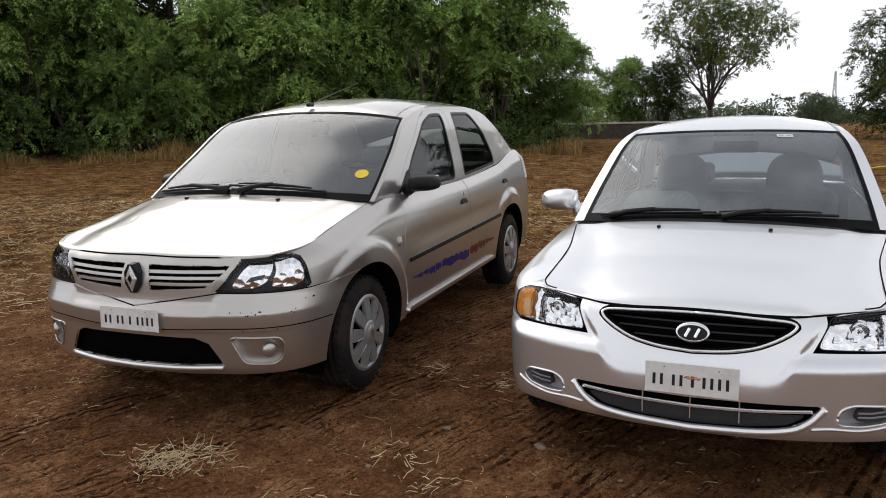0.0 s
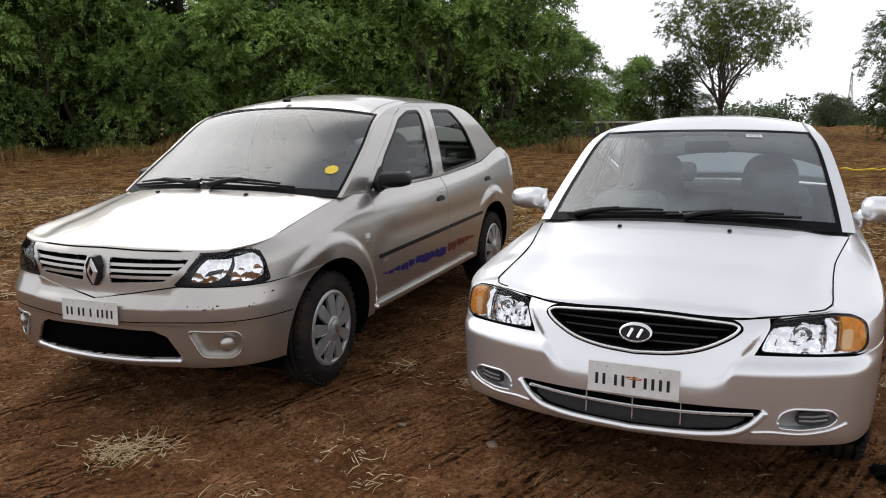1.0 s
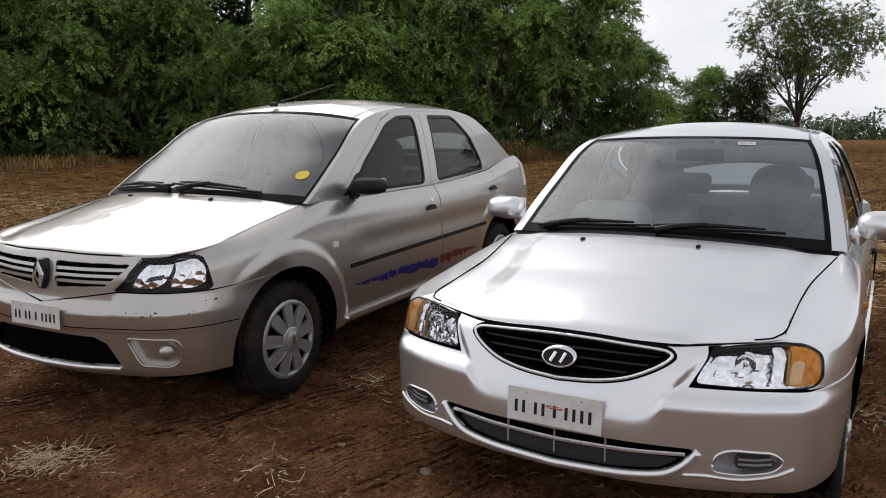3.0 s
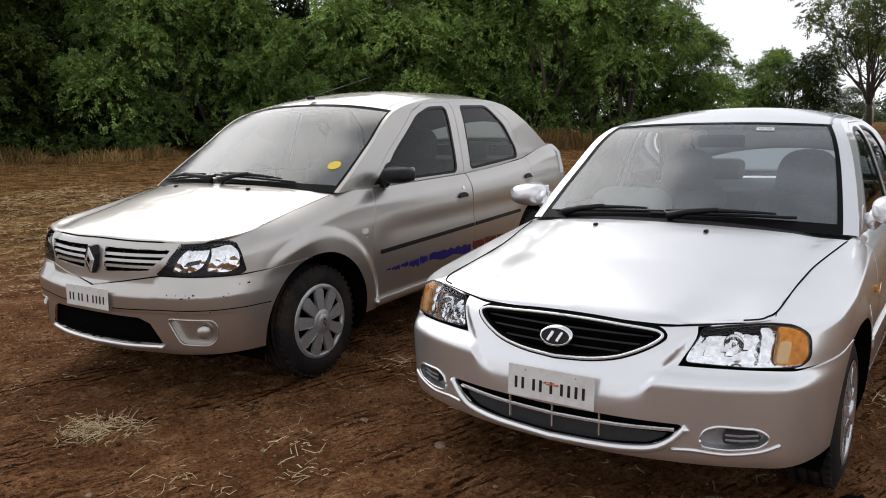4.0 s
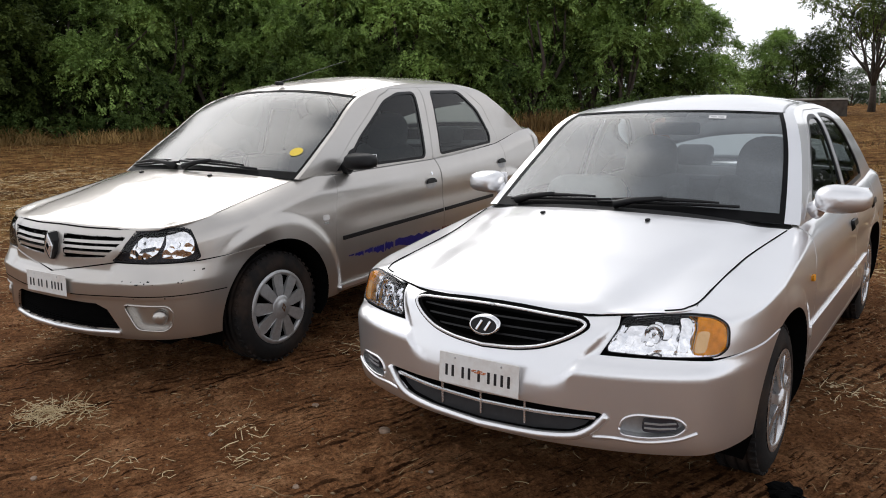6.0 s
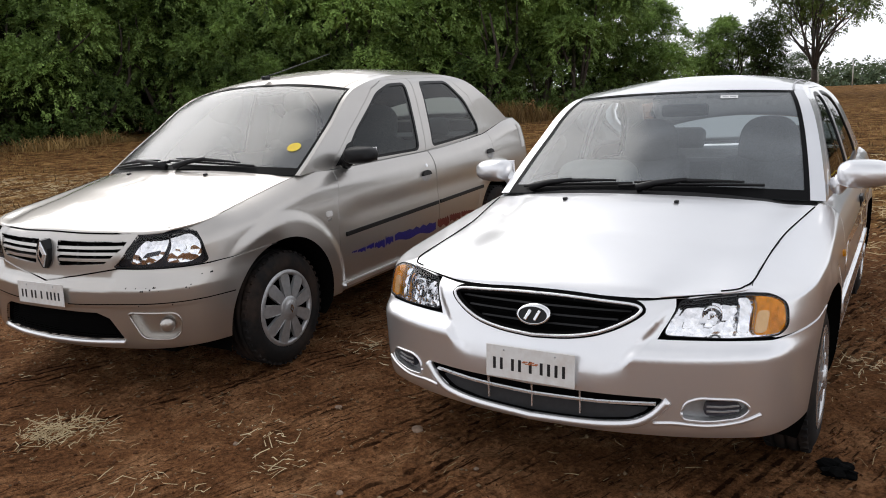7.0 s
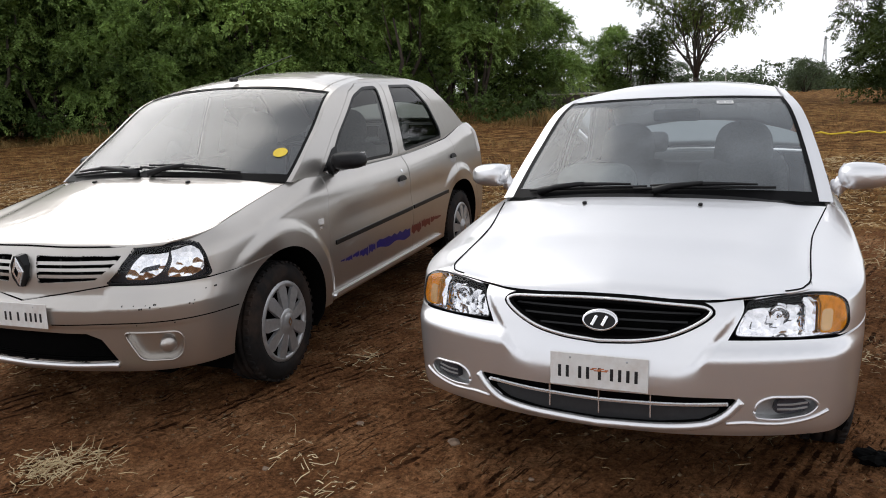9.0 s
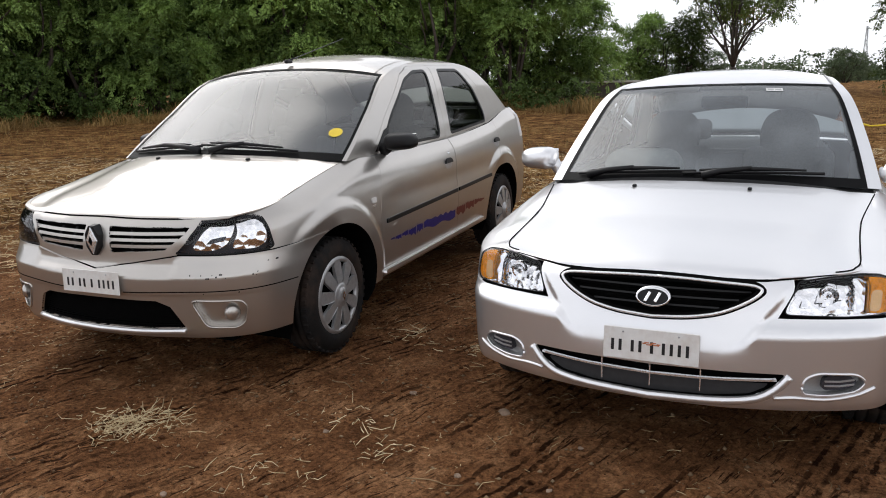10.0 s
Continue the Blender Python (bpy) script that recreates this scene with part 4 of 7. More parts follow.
    for n, nm, mat, th in (("", "pillar_panel", paint, 0.01), ("frame", "door_frame", paint, 0.01), ("trim", "window_seal", BLACK_TRIM, 0.012)):
        if n in got:
            lay(sk.house_place, *got[n], nm, mat, car, 0, th, sides=(1, -1))
    lay(sk.house_place, *got["glass"], "side_window", c["side_pane"], car, -0.006, sides=(1, -1))
    dom, tri = cut_sheet(outline, [(None, rounded(w, 0.05, 5)) for w in c["windows"]], 0.06)[""]
    lay(sk.house_place, dom, tri, "pillar_lining", LINER, car, -0.035, sides=(1, -1))

    def edge(s):
        q = rail(s)
        return sk.house_place(q)
    bow, crown = curve(*c["bow"]), curve(*c["crown"])
    su = c["screen"]
    deck(edge, bow, crown, 0.0, 1.0, -su, su, 24, 36, "windscreen", c["pane"], car, off=-0.003)
    g = c["band"]
    for s0, s1, u0, u1 in ((0.0, g[0], -su, su), (1 - g[1], 1.0, -su, su), (g[0], 1 - g[1], -su, -su + g[2]), (g[0], 1 - g[1], su - g[2], su)):
        deck(edge, bow, crown, s0, s1, u0, u1, 16, 30, "windscreen_border", BLACK_BAND, car, off=0.0005)
    for k in (-1, 1):
        deck(edge, bow, crown, 0.0, 1.004, min(k * su, k), max(k * su, k), 24, 6, "front_pillar", paint, car, off=0.002)
    deck(edge, bow, crown, 0.93 - g[1], 1 - g[1], -0.16, 0.20, 6, 12, "shade_band", BLACK_BAND, car, off=-0.008)
    deck(edge, bow, crown, 1.004, 2.0, -1, 1, 40, 40, "roof", paint, car, power=2.4)
    deck(edge, bow, crown, 1.02, 2.0, -0.98, 0.98, 20, 20, "headliner", LINER, car, power=2.4, off=-0.03)
    deck(edge, bow, crown, 2.05, 2.95, -0.93, 0.93, 16, 24, "rear_window", c["side_pane"], car, off=-0.002)
    for u0, u1 in ((-1, -0.93), (0.93, 1)):
        deck(edge, bow, crown, 2.0, 3.0, u0, u1, 16, 4, "rear_pillar", paint, car)
    deck(edge, bow, crown, 2.0, 2.05, -1, 1, 4, 24, "rear_header", paint, car)
    deck(edge, bow, crown, 2.95, 3.0, -1, 1, 4, 24, "rear_sill", BLACK_TRIM, car)
    for k in (-1, 1):
        deck(edge, bow, crown, 1.0, 1.99, k * c["ditch"] - 0.008, k * c["ditch"] + 0.008, 30, 3, "roof_moulding", c["ditch_mat"], car, power=2.4, off=0.004)

    def at(u, s, off):
        e = edge(np.array([s, s + 0.01]))
        w = 1 - u * u
        p = [Vector((e[i, 0] * u, e[i, 1] + float(bow(ss)) * w, e[i, 2] + float(crown(ss)) * w)) for i, ss in enumerate((s, s + 0.01))]
        d = (p[1] - p[0]).normalized()
        n = Vector((1, 0, 0)).cross(d).normalized()
        return p[0] + n * off
    return edge, bow, crown, at


def lid(c, sk, car, paint, a1, a2):
    """The bonnet, from the nose edge to the screen, with its creases."""
    ns, nu = 44, 61
    V, U = np.meshgrid(np.linspace(0, 1, ns), np.linspace(-1, 1, nu), indexing="ij")
    V, U = V.ravel(), U.ravel()
    def rim(a):
        return sk.place(np.stack([a, sk.top(a)], 1))
    e = rim(a1 + (a2 - a1) * V)
    e0 = rim(np.full(1, a1))[0]
    af = np.array([sk.a_of_x(abs(u) * e0[0], float(sk.top(0.3))) for u in U])
    F = rim(np.minimum(af, a1))
    h0 = (1 - V) ** 2 * (1 + 1.2 * V)
    w = 1 - np.abs(U) ** 2.2
    y = e[:, 1] + (F[:, 1] - e0[1]) * h0 + c["cowl_bow"] * w * V
    z = e[:, 2] + (F[:, 2] - e0[2]) * h0 + c["cowl_crown"] * w * V ** 0.8 + c["bulge"] * w * 4 * V * (1 - V)
    z = z - c["lip"] * np.exp(-V / 0.035) * 0.6
    uc = c["crease_u"][0] + (c["crease_u"][1] - c["crease_u"][0]) * V
    z = z - c["crease"] * smoothstep(0, 0.22, np.abs(U) - uc) * (1 - smoothstep(0.75, 1.0, np.abs(U))) * smoothstep(0.02, 0.2, V)
    k = 1 - 0.002 / np.maximum(e[:, 0], 0.1)
    x = e[:, 0] * U * k
    p = np.stack([x, y + 0.004 * (V == 0), z], 1)
    faces = [(i * nu + j, i * nu + j + 1, (i + 1) * nu + j + 1, (i + 1) * nu + j) for i in range(ns - 1) for j in range(nu - 1)]
    rimi = [j for j in range(nu)] + [i * nu + nu - 1 for i in range(1, ns)] + [(ns - 1) * nu + j for j in range(nu - 2, -1, -1)] + [i * nu for i in range(ns - 2, 0, -1)]
    o = len(p)
    p = np.vstack([p, p[rimi] - [0, 0, 0.006]])
    faces += [(rimi[(q + 1) % len(rimi)], rimi[q], o + q, o + (q + 1) % len(rimi)) for q in range(len(rimi))]
    ob = mesh_part("bonnet", p, faces, paint, car)
    ob.modifiers.new("edges", "EDGE_SPLIT").split_angle = radians(50)
    P = p[:o].reshape(ns, nu, 3)
    q = P - [0, 0, 0.035]
    mesh_part("bonnet_lining", q.reshape(-1, 3), faces[:(ns - 1) * (nu - 1)], GAP, car)
    # scuttle between bonnet and screen
    r0, r1 = P[-1] - [0, 0.02, 0.018], P[-1] + [0, 0.16, 0.018]
    mesh_part("scuttle", np.vstack([r0, r1]), [(j, j + 1, nu + j + 1, nu + j) for j in range(nu - 1)], BLACK_TRIM, car)
    for k in (-1, 1):
        j = int((k * c["jet"][0] / P[int(ns * c["jet"][1]), -1, 0] + 1) / 2 * (nu - 1))
        t = P[int(ns * c["jet"][1]), j]
        part("washer_jet", soft_box(bmesh.new(), (0.018, 0.026, 0.012), t + [0, 0, 0.004], 0.005), BLACK_TRIM, car)
    c["bonnet_grid"] = P
# ---- the beige-silver saloon ----
def build_beige():
    car = empty("saloon_car", pose(-1.42, 3.875, -0.012, 1.5, 0, -17.5))
    tagged(car, "dusty beige-silver saloon car with black mirrors, parked on bare soil", "car", "parked cars")
    c = dict(
        plan=((0, 0, 0), (.22, .25, .02), (.42, .5, .085), (.55, .65, .14), (.65, .75, .205), (.74, .84, .30), (.83, .92, .46), (.92, .975, .70), (1, 1, 1)),
        width=((.17, .80), (.24, .838), (.32, .853), (.45, .868), (.59, .874), (.73, .871), (.84, .86), (.93, .84), (1.02, .815), (1.1, .79)),
        nose_mid=((.22, .03), (.25, -.005), (.285, -.024), (.36, -.035), (.46, -.04), (.475, -.044), (.538, -.046), (.550, -.044), (.558, -.038), (.585, -.012), (.60, -.004), (.70, .006), (.77, .03), (.82, .07)),
        nose_out=((.22, .03), (.25, -.005), (.285, -.024), (.36, -.035), (.46, -.04), (.475, -.044), (.545, -.046), (.556, -.044), (.564, -.038), (.605, -.008), (.64, .010), (.70, .018), (.77, .035), (.82, .07)),
        v_soft=0, v_x=.42, v_z=.6, v_slope=0.2,
        top_front=((0, .812), (.42, .806), (.6, .812), (.74, .822), (.83, .834), (.92, .855), (1, .885)),
        top_side=((.62, .885), (.8, .918), (1.0, .952), (1.12, .962), (1.3, .955), (2.26, .953), (3.26, .992), (3.5, 1.025), (3.74, 1.062), (4.0, 1.078), (4.27, 1.075)),
        front_corner=.62, rear_corner=4.02, rear_end=4.30,
        tail=((.17, 4.14), (.3, 4.27), (.5, 4.30), (.7, 4.28), (1.06, 4.26)),
        shoulder=((0, .05), (.35, .06), (.6, .105), (1.0, .085), (1.3, .035), (3.3, .03), (4.2, .06)),
        house=((.94, .792), (1.0, .785), (1.2, .738), (1.35, .693), (1.42, .66), (1.47, .60)),
        roll=.10, arches=((.735, .305, .372), (3.40, .300, .362)), flare=.024, flare_w=.085, dish_z=.70,
        bottom=.260, bonnet=(.70, 1.40), boot=(3.84, 4.20),
        cowl_bow=-.13, cowl_crown=.052, bulge=.018, lip=.012, crease=.014, crease_u=(.55, .80), jet=(.31, .83),
        rail=((0, 1.02, .958), (.5, 1.385, 1.19), (1, 1.738, 1.400), (1.25, 2.0, 1.450), (1.6, 2.4, 1.478), (1.85, 2.92, 1.474), (2, 3.18, 1.447), (2.5, 3.53, 1.305), (3, 3.90, 1.074)),
        bow=((0, -.17), (1, -.07), (1.5, 0), (2, .05), (3, .12)), crown=((0, .035), (1, .058), (1.5, .07), (2, .055), (3, .02)),
        windows=([(1.40, .978), (2.295, .968), (2.36, 1.428), (2.15, 1.425), (1.96, 1.375), (1.62, 1.16)],
                 [(2.475, .974), (3.26, 1.006), (3.27, 1.08), (3.16, 1.27), (2.95, 1.426), (2.55, 1.43)]),
        door_frames=([(1.28, .957), (2.375, .955), (2.445, 1.452), (2.1, 1.448), (1.93, 1.40), (1.55, 1.158)],
                     [(2.382, .956), (3.38, .998), (3.37, 1.07), (3.24, 1.30), (3.0, 1.452), (2.452, 1.453)]),
        pane=PANE_CLEAN, side_pane=SIDE_PANE, seam=.0009, screen=.972, band=(.07, .022, .022), ditch=.90, ditch_mat=BEIGE, openings=[])
    sk = Skin(c)
    X, Y = sk.at_x, sk.at_y
    end = sk.a_of_y(sk.yr) + 1
    zb = c["bottom"]
    lamp = [X(.420, .652), X(.60, .648), X(.785, .652), X(.797, .664), X(.786, .73), X(.772, .798), X(.755, .812), X(.72, .816), X(.56, .797), X(.49, .735)]
    lamp = rounded(lamp, 0.012)
    grille_l = rounded([X(.085, .652), X(.37, .668), X(.500, .769), X(.075, .771)], .01)
    intake = [X(0, .306), X(.30, .307), X(.455, .312), X(.435, .35), X(.395, .415), X(.33, .442), X(0, .447)]
    fog = rounded([X(.492, .446), X(.550, .318), X(.672, .308), X(.704, .335), X(.716, .40), X(.700, .437)], .03)
    top = lambda a0, a1: [(a, float(sk.top(a))) for a in np.linspace(a0, a1, 90)]
    a_lamp = X(.775, .82)[0]
    bumper = [(0, zb)] + [(a, zb) for a in np.linspace(.05, .9, 30)] + [(1.02, zb), (1.02, .668), Y(.54, .662), Y(.40, .652), X(.80, .645), X(.60, .643), X(.43, .643), X(.2, .607), X(0, .578)]
    grille_panel = [X(0, .579), X(.2, .608), X(.428, .645), X(.49, .735), X(.56, .792)] + [(a, float(sk.top(a)) - .001) for a in np.linspace(X(.56, .79)[0], 0, 20)]
    fender = [X(.78, .647), Y(.40, .653), Y(.54, .663), (1.02, .668), (1.02, zb), Y(1.19, zb), Y(1.19, .40), Y(1.215, .75), Y(1.285, .957)] + top(sk.a_of_y(1.27), X(.60, .8)[0])
    door1 = [Y(1.19, .318), Y(2.375, .318), Y(2.375, .955)] + top(sk.a_of_y(2.365), sk.a_of_y(1.30)) + [Y(1.285, .957), Y(1.215, .75), Y(1.19, .40)]
    door2 = [Y(2.375, .318), Y(2.93, .318), Y(2.98, .42), Y(3.10, .62), Y(3.30, .74), Y(3.365, .82), Y(3.375, .99)] + top(sk.a_of_y(3.37), sk.a_of_y(2.385))
    sill = [Y(1.19, zb), Y(2.97, zb), Y(2.93, .318), Y(1.19, .318)]
    quarter = [Y(2.97, zb), (sk.a_of_y(4.02), zb), (sk.a_of_y(4.02), .62), (sk.a_of_y(3.95), .64)] + top(sk.a_of_y(3.95), sk.a_of_y(3.38)) + [Y(3.375, .99), Y(3.365, .82), Y(3.30, .74), Y(3.10, .62), Y(2.98, .42), Y(2.93, .318)]
    rear = [(sk.a_of_y(4.02), zb), (end, zb), (end, .62), (sk.a_of_y(4.02), .62)]
    tailp = [(sk.a_of_y(3.95), .64), (sk.a_of_y(4.02), .62), (end, .62)] + top(end, sk.a_of_y(3.95))
    c["lines"] = [[X(x, z) for x in np.linspace(0.002, .84, 60)] for z in (.538, .550, .558, .585)]
    c["openings"] = [(None, lamp), (None, grille_l), (None, intake), (None, fog)]
    edge, bow, crown, at = build_body(c, BEIGE, car, sk, [("front_bumper", bumper), ("grille_panel", grille_panel), ("front_wing", fender), ("front_door", door1), ("rear_door", door2), ("sill_panel", sill), ("quarter_panel", quarter), ("rear_bumper", rear), ("tail_panel", tailp)], "")
    P = sk.place
    both = (1, -1)
    # headlamps: black bowl, two reflectors, clear lens
    for s in both:
        hl = empty("headlamp")
        hl.parent = car
        patch(P, lamp, "lamp_bowl", LAMP_DARK, hl, -.05, -.05, (s,))
        main = rounded([X(.478, .664), X(.58, .661), X(.640, .682), X(.690, .800), X(.60, .790), X(.535, .745)], .03)
        patch(P, main, "main_reflector", REFLECTOR, hl, -.022, .02, (s,), .012)
        turn = rounded([X(.660, .668), X(.75, .662), X(.785, .685), X(.775, .78), X(.75, .805), X(.69, .802), X(.685, .74)], .025)
        patch(P, turn, "indicator_reflector", REFLECTOR, hl, -.018, .02, (s,), .012)
        # flat dark streak laid across the main reflector
        dark_bar = rounded([X(.55, .690), X(.63, .706), X(.640, .728), X(.575, .716)], .008)
        patch(P, dark_bar, "reflector_fin", LAMP_DARK, hl, -.018, .003, (s,), .012)
        bulb = [X(.722 + .016 * math.cos(t), .733 + .019 * math.sin(t)) for t in np.linspace(0, 2 * math.pi, 17)[:-1]]
        patch(P, bulb, "bulb", REFLECTOR, hl, -.006, .008, (s,), .01)
        patch(P, inset(lamp, .003), "lamp_lens", LENS, hl, .001, 0, (s,))
        band(P, [lamp[i] for i in range(0, len(lamp) // 2 + 3)], .005, "lamp_seal", BLACK_TRIM, hl, .002, .006, (s,))
    # grille with dark openings and slats
    for s in both:
        g = empty("grille")
        g.parent = car
        patch(P, grille_l, "grille_opening", GAP, g, -.05, -.05, (s,))
        for k, z in enumerate((.682, .711, .740)):
            x1 = .375 + (z - .66) * 1.15
            band(P, [X(.075 + (x1 - .075) * i / 8, z + (.004 * i / 8)) for i in range(9)], .0145, "grille_slat", BEIGE, g, -.004, .03, (s,))
        for x in (.18, .29):
            band(P, [X(x, .66), X(x, .765)], .004, "grille_rib", BLACK_TRIM, g, -.03, .01, (s,))
    em = empty("front_badge")
    em.parent = car
    bm = bmesh.new()
    oc = [(-.036, -.03), (-.012, -.074), (.012, -.074), (.036, -.03), (.036, .03), (.012, .074), (-.012, .074), (-.036, .03)]
    oc = [(x * 1.15, z * .92) for x, z in oc]
    f0 = [bm.verts.new((x, -.012, .706 + z)) for x, z in oc]
    f1 = [bm.verts.new((x * 1.1, .03, .706 + z * 1.05)) for x, z in oc]
    bm.faces.new(f0)
    for k in range(8):
        bm.faces.new((f0[k], f1[k], f1[(k + 1) % 8], f0[(k + 1) % 8]))
    bmesh.ops.recalc_face_normals(bm, faces=bm.faces[:])
    part("badge_plinth", bm, BLACK_TRIM, em)
    bm = bmesh.new()
    ring = [bm.verts.new((x, -.018, .706 + z)) for x, z in ((0, .06), (-.031, 0), (0, -.06), (.031, 0))]
    hole = [bm.verts.new((v.co.x * .42, -.022, .706 + (v.co.z - .706) * .42)) for v in ring]
    back = [bm.verts.new((v.co.x * 1.1, -.010, .706 + (v.co.z - .706) * 1.1)) for v in ring]
    for k in range(4):
        bm.faces.new((ring[k], ring[(k + 1) % 4], hole[(k + 1) % 4], hole[k]))
        bm.faces.new((back[k], back[(k + 1) % 4], ring[(k + 1) % 4], ring[k]))
    bmesh.ops.recalc_face_normals(bm, faces=bm.faces[:])
    part("badge_diamond", bm, PLATE_CHROME, em)
    # bumper: intake, lip, joint, fog lamps, scuffs
    patch(P, intake, "lower_intake", GAP, car, -.06, -.06, join=True)
    bm = bmesh.new()
    mg = empty("intake_mesh")
    mg.parent = car
    for i in range(11):
        z = .318 + i * .0118
        hw = .42 - max(0, z - .36) * 1.2
        band(P, [X(hw * j / 10, z) for j in range(11)], .0025, "mesh_bar", GAP, mg, -.02, .004, join=True)
    bead(P, [X(.45 * j / 20, .291 + .008 * (j / 20) ** 2) for j in range(21)], .013, "intake_lip", SILVER, car, .003, join=True, label="paler bumper lip below the intake")
    jl = [X(x, .488 - .012 * max(0, 1 - x / .5)) for x in np.linspace(.17, .80, 20)] + [Y(.33, .489), Y(.39, .489)]
    band(P, jl, .005, "bumper_joint", GAP, car, .0006, .002, both)
    for s in both:
        fl = empty("fog_lamp_recess")
        fl.parent = car
        patch(P, fog, "recess_bowl", BEIGE, fl, -.035, -.035, (s,))
        bead(P, dense(fog, .012), .0045, "recess_rim", BEIGE, fl, .001, (s,), closed=True)
        q = P(np.array([X(.655, .378)]))[0]
        v, f = lathe([(-.012, .036), (.0, .036), (.008, .03), (.013, .015), (.014, 0)], 24, "z")
        ob = mesh_part("fog_lamp_cap", v, f, BEIGE, fl)
        ob.matrix_basis = look((q[0] * s, q[1] + .012, q[2]), (q[0] * s * 4, q[1] - 1.5, q[2])) @ pose(0, 0, 0, 180)
    rng = random.Random(4)
    for i in range(16):
        x, z = rng.uniform(.5, .82), rng.choice((.545, .55, .56, .475, .60))
        sc = .003 + .004 * rng.random()
        patch(P, rounded([X(x, z), X(x + sc, z), X(x + sc * .9, z + sc * 1.3), X(x, z + sc)], .001, 2), "paint_chip", BLACK_TRIM, car, .0008, .001, (1,), .01)
    plate(car, pose(.0, -.053, .522, -3, 0, 0), .345, .108, (0, 2, 2.6, 2, 5.2, 1, 6.8, 4, 10.8))
    # sides: mouldings, handles, repeaters, decals
    for s in both:
        for y0, y1 in ((1.262, 2.36), (2.39, 3.10)):
            band(P, [Y(y0 + (y1 - y0) * i / 20, .590 + .010 * (y0 + (y1 - y0) * i / 20 - 1.26)) for i in range(21)], .024, "door_moulding", BLACK_TRIM, car, .009, .014, (s,))
        for y, z in ((2.235, .800), (3.285, .842)):
            dh = empty("door_handle")
            dh.parent = car
            oval = [Y(y + .062 * math.cos(t), z + .036 * math.sin(t)) for t in np.linspace(0, 2 * math.pi, 25)[:-1]]
            patch(P, oval, "handle_bowl", COVER, dh, .0015, .004, (s,))
            half = [Y(y + .060 * math.cos(t), z + .004 + .034 * math.sin(t)) for t in np.linspace(0, math.pi, 14)]
            patch(P, half, "handle_grip", BLACK_TRIM, dh, .014, .018, (s,))
        lk = [Y(2.262 + .011 * math.cos(t), .868 + .011 * math.sin(t)) for t in np.linspace(0, 2 * math.pi, 15)[:-1]]
        patch(P, lk, "door_lock", CHROME, car, .003, .004, (s,), .01)
        rp = rounded([Y(1.10, .718), Y(1.148, .718), Y(1.148, .748), Y(1.10, .748)], .01)
        patch(P, rp, "side_repeater", PLATE, car, .008, .01, (s,), .01, "white plastic side repeater lamp")
        for k in range(3):
            patch(P, [Y(1.108 + k * .013, .694), Y(1.118 + k * .013, .694), Y(1.118 + k * .013, .706), Y(1.108 + k * .013, .706)], "side_badge", CHROME, car, .0012, .001, (s,), .01)
        # paler paint on the sill flange stands in for sky reflected there
        sl = [Y(1.20 + 1.72 * i / 20, .300) for i in range(21)]
        band(P, sl, .022, "sill_strip", SILVER, car, .020, .022, (s,))
    rng = random.Random(8)
    def streak(y0, y1, z0, h0, h1, mat, name, k):
        up = [Y(y0 + (y1 - y0) * i / 12, z0 - .045 * (y0 + (y1 - y0) * i / 12 - 1.27) + (h0 + (h1 - h0) * i / 12) / 2 * (1 + .35 * math.sin(9.1 * i + k))) for i in range(13)]
        dn = [Y(y0 + (y1 - y0) * i / 12, z0 - .045 * (y0 + (y1 - y0) * i / 12 - 1.27) - (h0 + (h1 - h0) * i / 12) / 2 * (1 + .35 * math.sin(7.3 * i + k))) for i in range(13)]
        patch(P, dn + up[::-1], name, mat, car, .0008 + .0001 * k, .0004, (1,), .02)
    streak(1.31, 1.36, .474, .006, .012, BLUE_DECAL, "blue_decal", 1)
    streak(1.37, 1.45, .472, .014, .026, BLUE_DECAL, "blue_decal", 2)
    streak(1.46, 1.54, .478, .012, .034, BLUE_DECAL, "blue_decal", 7)
    streak(1.55, 1.66, .474, .030, .046, BLUE_DECAL, "blue_decal", 3)
    streak(1.67, 1.76, .482, .050, .034, BLUE_DECAL, "blue_decal", 8)
    streak(1.78, 2.32, .486, .052, .056, BLUE_DECAL, "blue_decal", 4)
    streak(2.345, 2.52, .500, .050, .060, RED_DECAL, "red_decal", 5)
    streak(2.53, 2.70, .512, .050, .044, RED_DECAL, "red_decal", 9)
    streak(2.71, 2.93, .520, .036, .012, RED_DECAL, "red_decal", 6)
    for s in both:
        wing_mirror(car, s, (.80, 1.42, .985), (.912, 1.40, 1.028), (.185, .14, .108), BLACK_TRIM)
        sail = [(1.345, .972), (1.50, .972), (1.56, 1.10), (1.50, 1.085)]
        patch(sk.house_place, sail, "mirror_sail", BLACK_TRIM, car, .003, .008, (s,))
    for s in both:
        wheel(car, .752, .735, .300, s, .300, .197, .185, "cover")
        wheel(car, .772, 3.40, .270, s, .300, .197, .185, "cover")
    # tail lamps that wrap round the rear corners, their pale colour a put-in reflection
    for s in both:
        tl = rounded([Y(3.945, .83), Y(4.005, .83), Y(4.01, 1.02), Y(3.965, 1.03)], .015)
        patch(P, tl, "tail_lamp", PLATE, car, .006, .01, (s,), .012, "pale clear tail lamp lens")
    # slit at the rear edge of the bonnet: its shading laid on as a dark line
    g = c["bonnet_grid"]
    row = g[int(len(g) * .955)]
    slit = [Vector(q) + Vector((0, 0, .0025)) for q in row if -.03 < q[0] < .27]
    v, f = tube(slit, .0035, 6)
    mesh_part("vent_slit", v, f, GAP, car)
    # aerial
    base = Vector((-.026, 1.745, 1.494))
    bm = soft_box(bmesh.new(), (.028, .07, .026), base + Vector((0, 0, .01)), .01)
    ae = part("aerial", bm, BLACK_TRIM, car)
